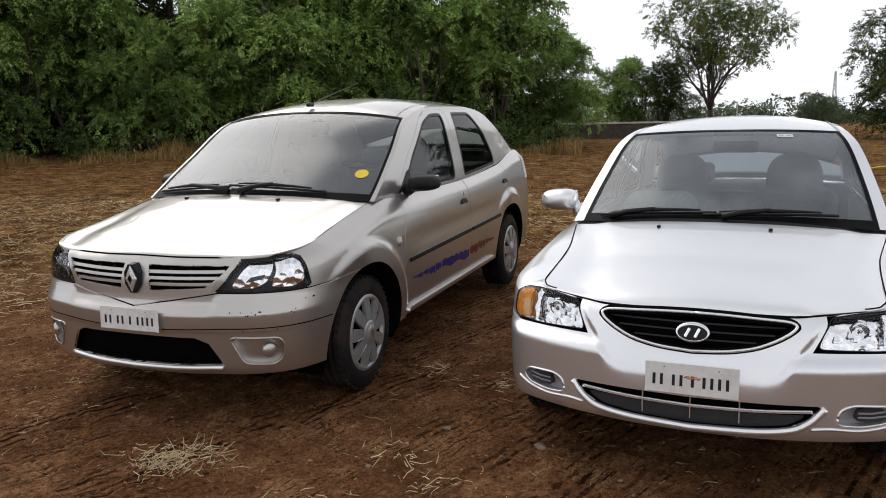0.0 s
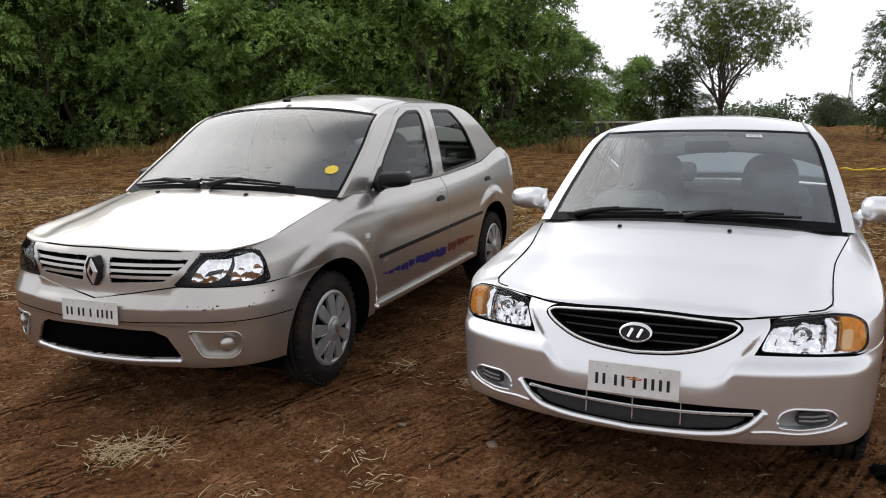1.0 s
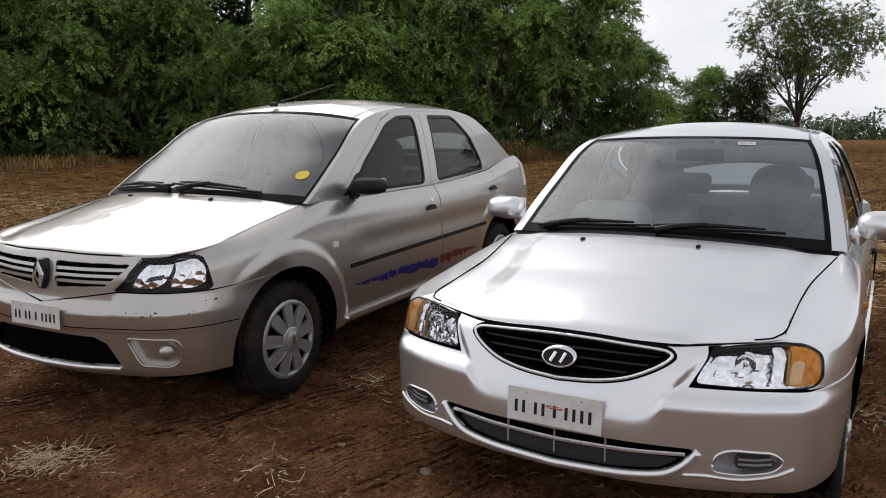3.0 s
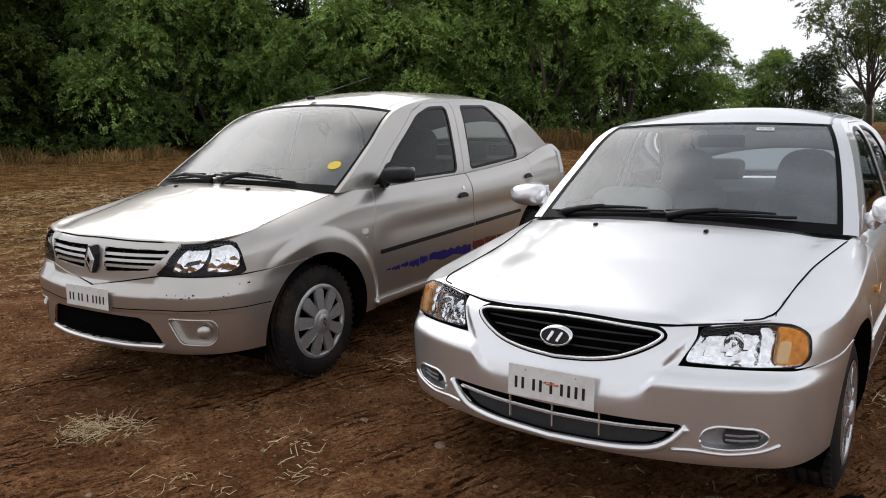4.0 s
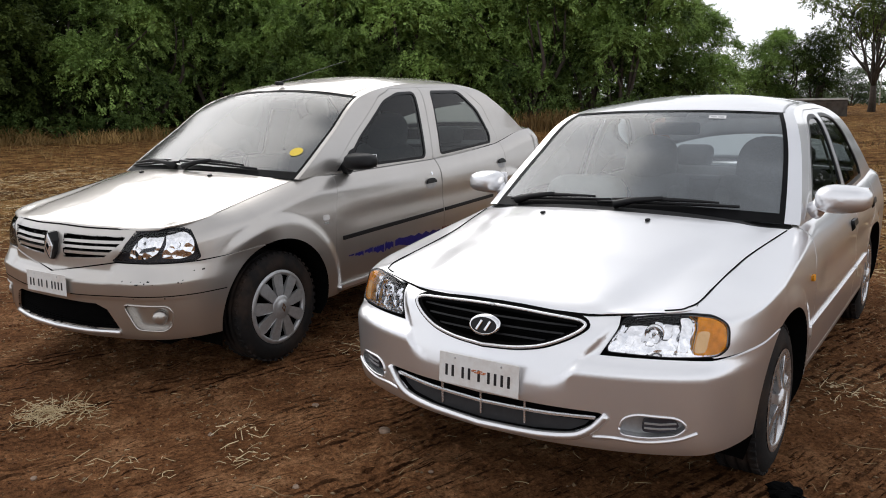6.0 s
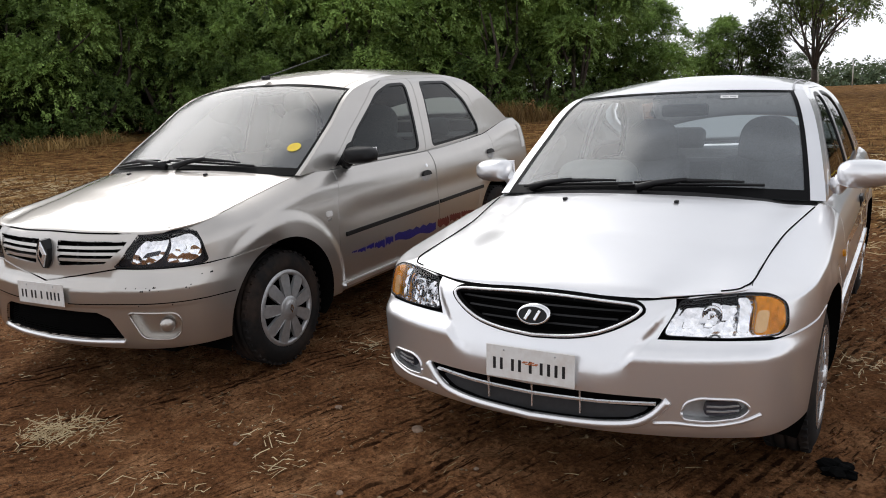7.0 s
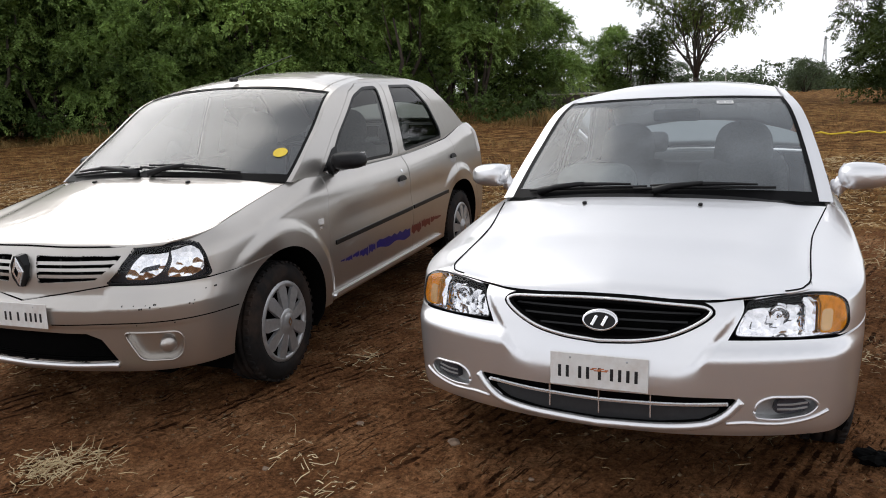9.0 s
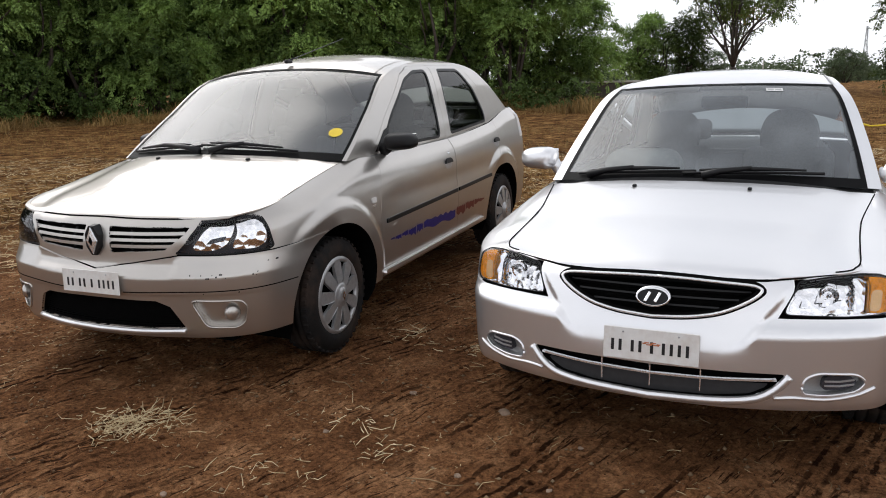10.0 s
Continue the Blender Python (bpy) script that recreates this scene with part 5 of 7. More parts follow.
    a, b = tube([base + Vector((0, .0, .018)), base + Vector((0, .10, .036)), base + Vector((0, .72, .17))], [.006, .0035, .002], 6)
    mesh_part("aerial_rod", a, b, BLACK_TRIM, ae)
    # wipers and screen sticker
    wiper(car, at, (-.86, .05), (-.12, .085), (-.10, .03))
    wiper(car, at, (-.14, .10), (.66, .06), (.0, .03))
    st = empty("screen_sticker")
    st.parent = car
    p = [at(.83 + .048 * math.cos(t), .272 + .045 * math.sin(t), .001) for t in np.linspace(0, 2 * math.pi, 25)[:-1]]
    mesh_part("sticker_disc", p, [tuple(range(len(p)))], YELLOW, st)
    # cabin
    seat(car, -.36, 1.98, .36, SEAT_GREY)
    seat(car, .36, 1.98, .36, SEAT_GREY)
    rear_bench(car, 2.85, .34, .58, SEAT_GREY)
    d = soft_box(bmesh.new(), (1.40, .42, .30), (0, 1.28, .80), .08, None, 3)
    soft_box(d, (.42, .24, .10), (-.36, 1.34, .955), .04, None, 3)
    part("dashboard", d, DASH, car, smooth=True)
    steering_wheel(car, -.36, 1.52, .89, 62, DASH)
    part("rear_view_mirror", soft_box(bmesh.new(), (.22, .03, .06), (0, 1.74, 1.36), .015, None, 2), DASH, car)
    for k in (-1, 1):
        part("sun_visor", soft_box(bmesh.new(), (.44, .16, .02), (k * .36, 1.86, 1.415), .01), LINER, car)
    part("parcel_shelf", soft_box(bmesh.new(), (1.2, .5, .03), (0, 3.45, .98), .01), DASH, car)
    for k in (-1, 1):
        part("door_card", soft_box(bmesh.new(), (.05, 2.1, .60), (k * .755, 2.25, .66), .02), SEAT_GREY, car)
    return car


build_beige()
# ---- the silver saloon ----
def build_silver():
    car = empty("saloon_car", pose(.987, 3.165, -.014, .4, 0, -20.4))
    tagged(car, "clean silver saloon car with amber indicators, parked on bare soil", "car", "parked cars")
    c = dict(
        plan=((0, 0, 0), (.22, .25, .022), (.42, .5, .085), (.55, .65, .145), (.65, .76, .205), (.74, .86, .28), (.83, .93, .42), (.92, .98, .66), (1, 1, 1)),
        width=((.15, .79), (.22, .815), (.30, .828), (.45, .838), (.58, .842), (.68, .840), (.76, .828), (.84, .80), (.90, .78), (1.0, .75)),
        nose_mid=((.22, .02), (.245, -.02), (.268, -.042), (.30, -.058), (.33, -.062), (.42, -.0615), (.46, -.0595), (.50, -.050), (.57, -.022), (.62, -.002), (.66, .022), (.70, .065), (.73, .10)),
        nose_out=((.22, .02), (.245, -.02), (.268, -.042), (.30, -.058), (.33, -.062), (.44, -.062), (.515, -.062), (.529, -.060), (.539, -.054), (.572, -.008), (.582, .0), (.63, .02), (.67, .045), (.70, .066), (.73, .095)),
        v_soft=.10, v_x=.325, v_z=.533, v_slope=.75,
        top_front=((0, .706), (.25, .699), (.36, .697), (.42, .702), (.55, .715), (.65, .722), (.74, .728), (.83, .738), (.92, .757), (1, .780)),
        top_side=((.66, .780), (.85, .808), (1.05, .836), (1.25, .858), (1.45, .862), (2.2, .866), (3.1, .882), (3.6, .90), (4.2, .905)),
        front_corner=.66, rear_corner=3.70, rear_end=4.2,
        tail=((.15, 4.05), (.3, 4.18), (.5, 4.2), (.7, 4.16), (.95, 4.1)),
        shoulder=((0, .03), (.19, .03), (.3, .115), (.45, .165), (.66, .165), (1.0, .105), (1.25, .055), (1.45, .03), (3.3, .03), (4.2, .06)),
        house=((.84, .772), (.90, .757), (1.1, .693), (1.25, .63), (1.33, .565), (1.37, .52)),
        roll=.05, arches=((.755, .285, .345), (3.20, .285, .335)), flare=.010, flare_w=.03, dish_z=.62,
        bottom=.268, bonnet=(.60, 1.52), boot=(3.55, 4.08),
        cowl_bow=-.20, cowl_crown=.058, bulge=.022, lip=.004, crease=.012, crease_u=(.46, .72), jet=(.255, .86),
        rail=((0, 1.25, .862), (.5, 1.565, 1.10), (1, 1.872, 1.311), (1.25, 2.12, 1.343), (1.6, 2.5, 1.352), (1.85, 2.82, 1.325), (2, 3.02, 1.27), (2.5, 3.33, 1.10), (3, 3.66, .905)),
        bow=((0, -.20), (1, -.12), (1.5, -.02), (2, .05), (3, .12)), crown=((0, .04), (1, .022), (1.5, .060), (2, .055), (3, .02)),
        windows=([(1.50, .888), (2.355, .888), (2.335, 1.300), (2.18, 1.302), (2.03, 1.28), (1.80, 1.135)],
                 [(2.43, .888), (3.14, .905), (3.13, .99), (2.92, 1.19), (2.76, 1.277), (2.60, 1.302), (2.405, 1.304)]),
        door_frames=([(1.36, .862), (2.40, .868), (2.37, 1.322), (2.15, 1.322), (1.98, 1.292), (1.72, 1.10)],
                     [(2.405, .868), (3.24, .886), (3.20, .98), (2.97, 1.21), (2.79, 1.30), (2.62, 1.323), (2.376, 1.324)]),
        pane=PANE, side_pane=SIDE_PANE, seam=.0028, screen=.925, band=(.075, .025, .028), ditch=.93, ditch_mat=COVER, openings=[])
    sk = Skin(c)
    X, Y = sk.at_x, sk.at_y
    end = sk.a_of_y(sk.yr) + 1
    zb = c["bottom"]
    lamp = rounded([X(.412, .592), X(.60, .587), X(.735, .592), X(.757, .614), X(.752, .672), X(.728, .710), X(.66, .715), X(.55, .705), X(.462, .692), X(.430, .64)], .02)
    grille = [X(0, .570), X(.10, .575), X(.20, .591), X(.285, .624), X(.335, .655), X(.348, .669), X(.332, .679), X(.2, .687), X(.1, .691), X(0, .693)]
    intake = [X(0, .296), X(.20, .302), X(.33, .318), X(.390, .350), X(.437, .396), X(.42, .404), X(.2, .407), X(0, .407)]
    fog = rounded([X(.478, .338), X(.56, .331), X(.645, .343), X(.676, .374), X(.645, .403), X(.53, .409), X(.490, .392)], .03)
    top = lambda a0, a1: [(a, float(sk.top(a))) for a in np.linspace(a0, a1, 90)]
    bumper = [(0, zb)] + [(a, zb) for a in np.linspace(.05, .9, 30)] + [(1.02, zb), (1.02, .598), Y(.62, .598), Y(.45, .590), X(.735, .582)] + [X(.40, .582), X(.455, .690), X(.47, .704)] + [(a, float(sk.top(a)) - .001) for a in np.linspace(X(.46, .70)[0], 0, 20)]
    fender = [X(.725, .584), Y(.45, .592), Y(.62, .600), (1.02, .600), (1.02, zb), Y(1.205, zb), Y(1.205, .40), Y(1.21, .70), Y(1.25, .858)] + top(sk.a_of_y(1.24), X(.475, .7)[0])
    door1 = [Y(1.205, .298), Y(2.40, .298), Y(2.40, .868)] + top(sk.a_of_y(2.39), sk.a_of_y(1.26)) + [Y(1.21, .70), Y(1.205, .40)]
    door2 = [Y(2.40, .298), Y(2.77, .298), Y(2.81, .40), Y(2.93, .56), Y(3.09, .64), Y(3.22, .72), Y(3.245, .885)] + top(sk.a_of_y(3.24), sk.a_of_y(2.41))
    sill = [Y(1.205, zb), Y(2.81, zb), Y(2.77, .298), Y(1.205, .298)]
    quarter = [Y(2.81, zb), (sk.a_of_y(3.82), zb), (sk.a_of_y(3.82), .57), (sk.a_of_y(3.75), .60)] + top(sk.a_of_y(3.75), sk.a_of_y(3.25)) + [Y(3.22, .72), Y(3.09, .64), Y(2.93, .56), Y(2.81, .40), Y(2.77, .298)]
    rear = [(sk.a_of_y(3.82), zb), (end, zb), (end, .57), (sk.a_of_y(3.82), .57)]
    tailp = [(sk.a_of_y(3.75), .60), (sk.a_of_y(3.82), .57), (end, .57)] + top(end, sk.a_of_y(3.75))
    c["lines"] = [[X(c["v_x"] + (z - c["v_z"]) * c["v_slope"] + k, z) for z in np.linspace(.44, .68, 40)] for k in (-.022, 0, .022)]
    c["lines"] += [[X(c["v_x"] + (z - c["v_z"]) * c["v_slope"] + k, z) for z in np.linspace(.43, .52, 16)] for k in (-.07, -.045, .045, .07)]
    c["lines"] += [[X(x, z) for x in np.linspace(.33, .80, 40)] for z in (.515, .529, .539, .572)]
    c["openings"] = [(None, lamp), (None, grille), (None, intake), (None, fog)]
    edge, bow, crown, at = build_body(c, SILVER, car, sk, [("front_bumper", bumper), ("front_wing", fender), ("front_door", door1), ("rear_door", door2), ("sill_panel", sill), ("quarter_panel", quarter), ("rear_bumper", rear), ("tail_panel", tailp)], "")
    P = sk.place
    both = (1, -1)
    for s in both:
        hl = empty("headlamp")
        hl.parent = car
        patch(P, lamp, "lamp_bowl", REFLECTOR, hl, -.034, -.034, (s,))
        main = rounded([X(.428, .600), X(.60, .596), X(.622, .618), X(.620, .692), X(.585, .702), X(.49, .693), X(.447, .65)], .025)
        patch(P, main, "main_reflector", REFLECTOR, hl, -.03, .02, (s,), .012)
        rng = random.Random(2)
        for i in range(9):
            x, z = rng.uniform(.46, .58), rng.uniform(.61, .67)
            q = rounded([X(x, z), X(x + .022, z), X(x + .026, z + .022), X(x + .004, z + .026)], .005, 2)
            patch(P, q, "reflector_facet", REFLECTOR if i % 3 else CHROME, hl, -.024 + .001 * i, .004, (s,), .02)
        for x, r in ((.545, .030),):
            q = P(np.array([X(x, .650)]))[0]
            v, f = lathe([(-.02, r), (.0, r), (-.012, r * .6), (-.02, .006), (.004, .006), (.006, 0)], 20, "z")
            ob = mesh_part("lamp_bulb", v, f, REFLECTOR, hl)
            ob.matrix_basis = look((q[0] * s, q[1] + .012, q[2]), (q[0] * s * 1.6, q[1] - 1.5, q[2])) @ pose(0, 0, 0, 180)
        patch(P, rounded([X(.622, .600), X(.652, .600), X(.652, .706), X(.622, .704)], .01), "clear_divider", REFLECTOR, hl, -.006, .01, (s,), .012)
        amb = rounded([X(.664, .595), X(.735, .598), X(.751, .618), X(.747, .67), X(.722, .704), X(.668, .710)], .02)
        patch(P, amb, "indicator_lens", AMBER, hl, -.003, .02, (s,), .012)
        pale = rounded([X(.667, .602), X(.700, .603), X(.705, .668), X(.671, .668)], .014)
        patch(P, pale, "indicator_prism", AMBER_PALE, hl, -.0005, .004, (s,), .012)
        for i in range(7):
            x = .660 + i * .011
            band(P, [X(x, .612), X(x, .696)], .002, "lens_flute", AMBER, hl, -.001, .003, (s,))
        patch(P, inset(lamp, .003), "lamp_lens", LENS, hl, .001, 0, (s,))
        band(P, lamp + lamp[:1], .0028, "lamp_seal", BLACK_TRIM, hl, .0015, .006, (s,))
    # grille
    g = empty("grille")
    g.parent = car
    patch(P, grille, "grille_opening", GAP, g, -.05, -.05, join=True)
    for z, hw in ((.606, .215), (.634, .275), (.662, .315)):
        band(P, [X(hw * j / 12, z + .004) for j in range(13)], .006, "grille_slat", BLACK_TRIM, g, -.012, .02, join=True)
    band(P, rounded_line(grille), .024, "grille_gasket", GAP, g, .0015, .006, join=True)
    ring = [Vector(q) + Vector((0, -.008, 0)) for q in P(np.array(rounded_line(grille)))]
    ring = [Vector((-q.x, q.y, q.z)) for q in ring[:0:-1]] + ring
    v, f = tube([ring[-1]] + ring, .0055, 8)
    mesh_part("grille_surround", v, f, PLATE_CHROME, g, "bright chrome grille surround")
    em = empty("front_badge")
    em.parent = car
    def oval(rx, rz, y, n=32):
        return [Vector((rx * math.cos(t), y + .012 * (rz * math.sin(t)) / .03, .635 + rz * math.sin(t))) for t in np.linspace(0, 2 * math.pi, n + 1)[:-1]]
    o1, o2, o3 = oval(.058, .031, -.022), oval(.052, .0262, -.022), oval(.060, .033, -.005)
    n = 32
    v = o1 + o2 + o3
    mesh_part("badge_ring", v, [(i, (i + 1) % n, n + (i + 1) % n, n + i) for i in range(n)] + [(2 * n + i, 2 * n + (i + 1) % n, (i + 1) % n, i) for i in range(n)], CHROME, em)
    o4 = oval(.053, .0268, -.019)
    mesh_part("badge_field", o4, [tuple(range(n))], BLACK_TRIM, em)
    for k in (-1, 1):
        bm = soft_box(bmesh.new(), (.011, .004, .038), (k * .017, -.0235, .635), .002, Euler((radians(-22), radians(26), 0)).to_matrix(), 1)
        part("badge_stroke", bm, CHROME, em)
    # lower intake with bars, lip, fog recesses
    patch(P, intake, "lower_intake", GAP, car, -.05, -.05, join=True)
    ig = empty("intake_grille")
    ig.parent = car
    lower = [X(0, .298), X(.20, .304), X(.325, .320), X(.375, .347), X(.385, .358), X(0, .358)]
    patch(P, lower, "intake_slope", DASH, ig, -.025, .01, join=True)
    band(P, [X(.408 * j / 12, .370 + .008 * (j / 12) ** 2) for j in range(13)], .007, "intake_bar", PLATE_CHROME, ig, -.010, .012, join=True)
    for x in (.0, .17, -.17):
        b = [X(max(abs(x), .003), .322), X(max(abs(x), .003), .403)]
        band(P, b, .004, "intake_post", PLATE_CHROME, ig, -.012, .008, (1 if x >= 0 else -1,))
    lipl = [(max(0.0, X(x, z)[0]), z) for x, z in ((0, .290), (.2, .296), (.335, .311), (.398, .344), (.445, .396))]
    bead(P, rounded_line(lipl, 6), .0145, "intake_lip", SILVER, ig, -.002, join=True)
    for s in both:
        fl = empty("fog_lamp_recess")
        fl.parent = car
        patch(P, fog, "recess_bowl", COVER, fl, -.035, -.035, (s,))
        inner = rounded([X(.545, .346), X(.60, .343), X(.645, .354), X(.655, .374), X(.63, .392), X(.555, .394)], .02)
        patch(P, inner, "fog_lens", LAMP_DARK, fl, -.016, .02, (s,), .012)
        for z in (.360, .376):
            band(P, [X(.555, z), X(.60, z - .002), X(.645, z + .002)], .005, "fog_bar", COVER, fl, -.012, .006, (s,))
        bead(P, dense(fog, .012), .004, "recess_rim", SILVER, fl, .001, (s,), closed=True)
        bead(P, rounded_line([X(.40, .318), X(.46, .322), X(.55, .316), X(.64, .328), X(.70, .352)], 6), .007, "lower_lip", SILVER, fl, -.001, (s,))
    plate(car, pose(.005, -.068, .474, -4, 0, 0), .322, .113, (0, 2, 2.6, 2, 5.1, 1, 6.6, 4, 10.8), True)
    for s in both:
        for y0, y1 in ((1.13, 2.385), (2.415, 2.84)):
            band(P, [Y(y0 + (y1 - y0) * i / 20, .450 + .008 * (y0 + (y1 - y0) * i / 20 - 1.2)) for i in range(21)], .050, "door_moulding", SILVER, car, .010, .016, (s,))
        for y, z in ((2.245, .735), (3.10, .752)):
            dh = empty("door_handle")
            dh.parent = car
            q = rounded([Y(y - .07, z - .028), Y(y + .07, z - .028), Y(y + .07, z + .028), Y(y - .07, z + .028)], .02)
            patch(P, q, "handle_bowl", GAP, dh, .001, .003, (s,))
            q = rounded([Y(y - .066, z - .004), Y(y + .066, z - .004), Y(y + .066, z + .026), Y(y - .066, z + .026)], .012)
            patch(P, q, "handle_grip", BLACK_TRIM, dh, .016, .016, (s,))
        rp = rounded([Y(1.095, .664), Y(1.135, .664), Y(1.135, .690), Y(1.095, .690)], .01)
        patch(P, rp, "side_repeater", AMBER, car, .010, .012, (s,), .01, "small amber side repeater lamp")
        wing_mirror(car, s, (.775, 1.44, .905), (.885, 1.42, .960), (.215, .17, .13), SILVER)
        sail = [(1.335, .872), (1.50, .880), (1.545, .965), (1.50, .955)]
        patch(sk.house_place, sail, "mirror_sail", SILVER, car, .003, .008, (s,))
        wheel(car, .722, .755, .276, s, .284, .186, .175, "alloy")
        wheel(car, .722, 3.20, .280, s, .284, .186, .175, "alloy")
    wiper(car, at, (-.80, .045), (-.02, .07), (-.72, .02))
    wiper(car, at, (-.10, .05), (.70, .085), (.02, .02))
    st = empty("screen_sticker")
    st.parent = car
    cs = [at(u, s, .001) for u, s in ((.385, .872), (.515, .872), (.515, .912), (.385, .912))]
    mesh_part("sticker_sheet", cs, [(0, 1, 2, 3)], WHITE_PAPER, st)
    for u in (.40, .455):
        q = [at(a, s, .0016) for a, s in ((u, .885), (u + .045, .885), (u + .045, .899), (u, .899))]
        mesh_part("print_bar", q, [(0, 1, 2, 3)], COVER, st)
    # cabin
    seat(car, -.34, 2.02, .30, SEAT_BEIGE, .50, .56, 20)
    seat(car, .34, 2.02, .30, SEAT_BEIGE, .50, .56, 20)
    rear_bench(car, 2.82, .28, .56, SEAT_BEIGE)
    d = soft_box(bmesh.new(), (1.36, .50, .26), (0, 1.45, .72), .08, None, 3)
    soft_box(d, (.40, .26, .20), (-.34, 1.54, .905), .09, None, 6)
    part("dashboard", d, DASH_PALE, car, smooth=True)
    steering_wheel(car, -.34, 1.66, .82, 62, DASH_PALE)
    part("rear_view_mirror", soft_box(bmesh.new(), (.24, .035, .065), (.02, 1.86, 1.235), .016, None, 2), DASH, car)
    for k in (-1, 1):
        part("sun_visor", soft_box(bmesh.new(), (.40, .16, .02), (k * .32, 1.96, 1.30), .01), LINER, car)
    part("parcel_shelf", soft_box(bmesh.new(), (1.15, .45, .03), (0, 3.35, .86), .01), SEAT_BEIGE, car)
    for k in (-1, 1):
        part("door_card", soft_box(bmesh.new(), (.05, 2.0, .56), (k * .73, 2.25, .58), .02), SEAT_BEIGE, car)
    return car


build_silver()
# ---- trees, hedge and the far fields ----
def leaf_material(name, dark, light, dry=0.0):
    m = bpy.data.materials.new(name)
    m.use_nodes = True
    t = m.node_tree
    b = t.nodes["Principled BSDF"]
    b.inputs["Roughness"].default_value = 0.55
    b.inputs["Specular IOR Level"].default_value = 0.14
    geo = t.nodes.new("ShaderNodeNewGeometry")
    info = t.nodes.new("ShaderNodeObjectInfo")
    r = t.nodes.new("ShaderNodeValToRGB")
    e = r.color_ramp.elements
    e[0].position, e[0].color = 0.0, (*dark, 1)
    e[1].position, e[1].color = 1.0, (*light, 1)
    q = e.new(0.96)
    q.color = (*light, 1)
    if dry:
        e[-1].color = (0.22, 0.15, 0.05, 1)
    # broad tone patches: on crowns they stand in for lit clumps and shaded gaps
    tex = t.nodes.new("ShaderNodeTexCoord")
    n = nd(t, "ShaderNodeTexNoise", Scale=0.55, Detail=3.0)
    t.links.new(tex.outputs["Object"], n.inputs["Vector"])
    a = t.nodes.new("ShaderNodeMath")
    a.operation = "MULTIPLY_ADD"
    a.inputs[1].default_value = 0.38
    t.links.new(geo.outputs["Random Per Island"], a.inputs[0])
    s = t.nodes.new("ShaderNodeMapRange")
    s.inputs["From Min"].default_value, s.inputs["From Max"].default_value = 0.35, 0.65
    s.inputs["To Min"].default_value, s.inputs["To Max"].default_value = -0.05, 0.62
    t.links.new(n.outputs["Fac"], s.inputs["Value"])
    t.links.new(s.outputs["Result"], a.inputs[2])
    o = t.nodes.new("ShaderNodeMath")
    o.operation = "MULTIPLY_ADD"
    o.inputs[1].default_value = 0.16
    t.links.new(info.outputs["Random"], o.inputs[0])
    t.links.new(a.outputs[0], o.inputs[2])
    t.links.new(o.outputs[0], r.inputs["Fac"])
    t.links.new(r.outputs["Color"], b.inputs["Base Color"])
    tr = t.nodes.new("ShaderNodeBsdfTranslucent")
    t.links.new(r.outputs["Color"], tr.inputs["Color"])
    mx = t.nodes.new("ShaderNodeMixShader")
    mx.inputs[0].default_value = 0.20
    t.links.new(b.outputs[0], mx.inputs[1])
    t.links.new(tr.outputs[0], mx.inputs[2])
    t.links.new(mx.outputs[0], t.nodes["Material Output"].inputs["Surface"])
    return m


# near black to bright green: lit and shaded leaf put into one range
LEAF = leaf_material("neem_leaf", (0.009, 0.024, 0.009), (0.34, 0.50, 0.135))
# darker leaf; behind the hedge it stands in for shade
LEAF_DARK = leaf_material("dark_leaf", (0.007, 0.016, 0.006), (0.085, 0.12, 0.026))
LEAF_DRY = leaf_material("sparse_leaf", (0.03, 0.055, 0.015), (0.16, 0.21, 0.05), 1.0)
# paler and greyer than the near leaf: distance haze put into the colour
LEAF_HAZE = leaf_material("far_leaf", (0.05, 0.08, 0.045), (0.15, 0.19, 0.10))


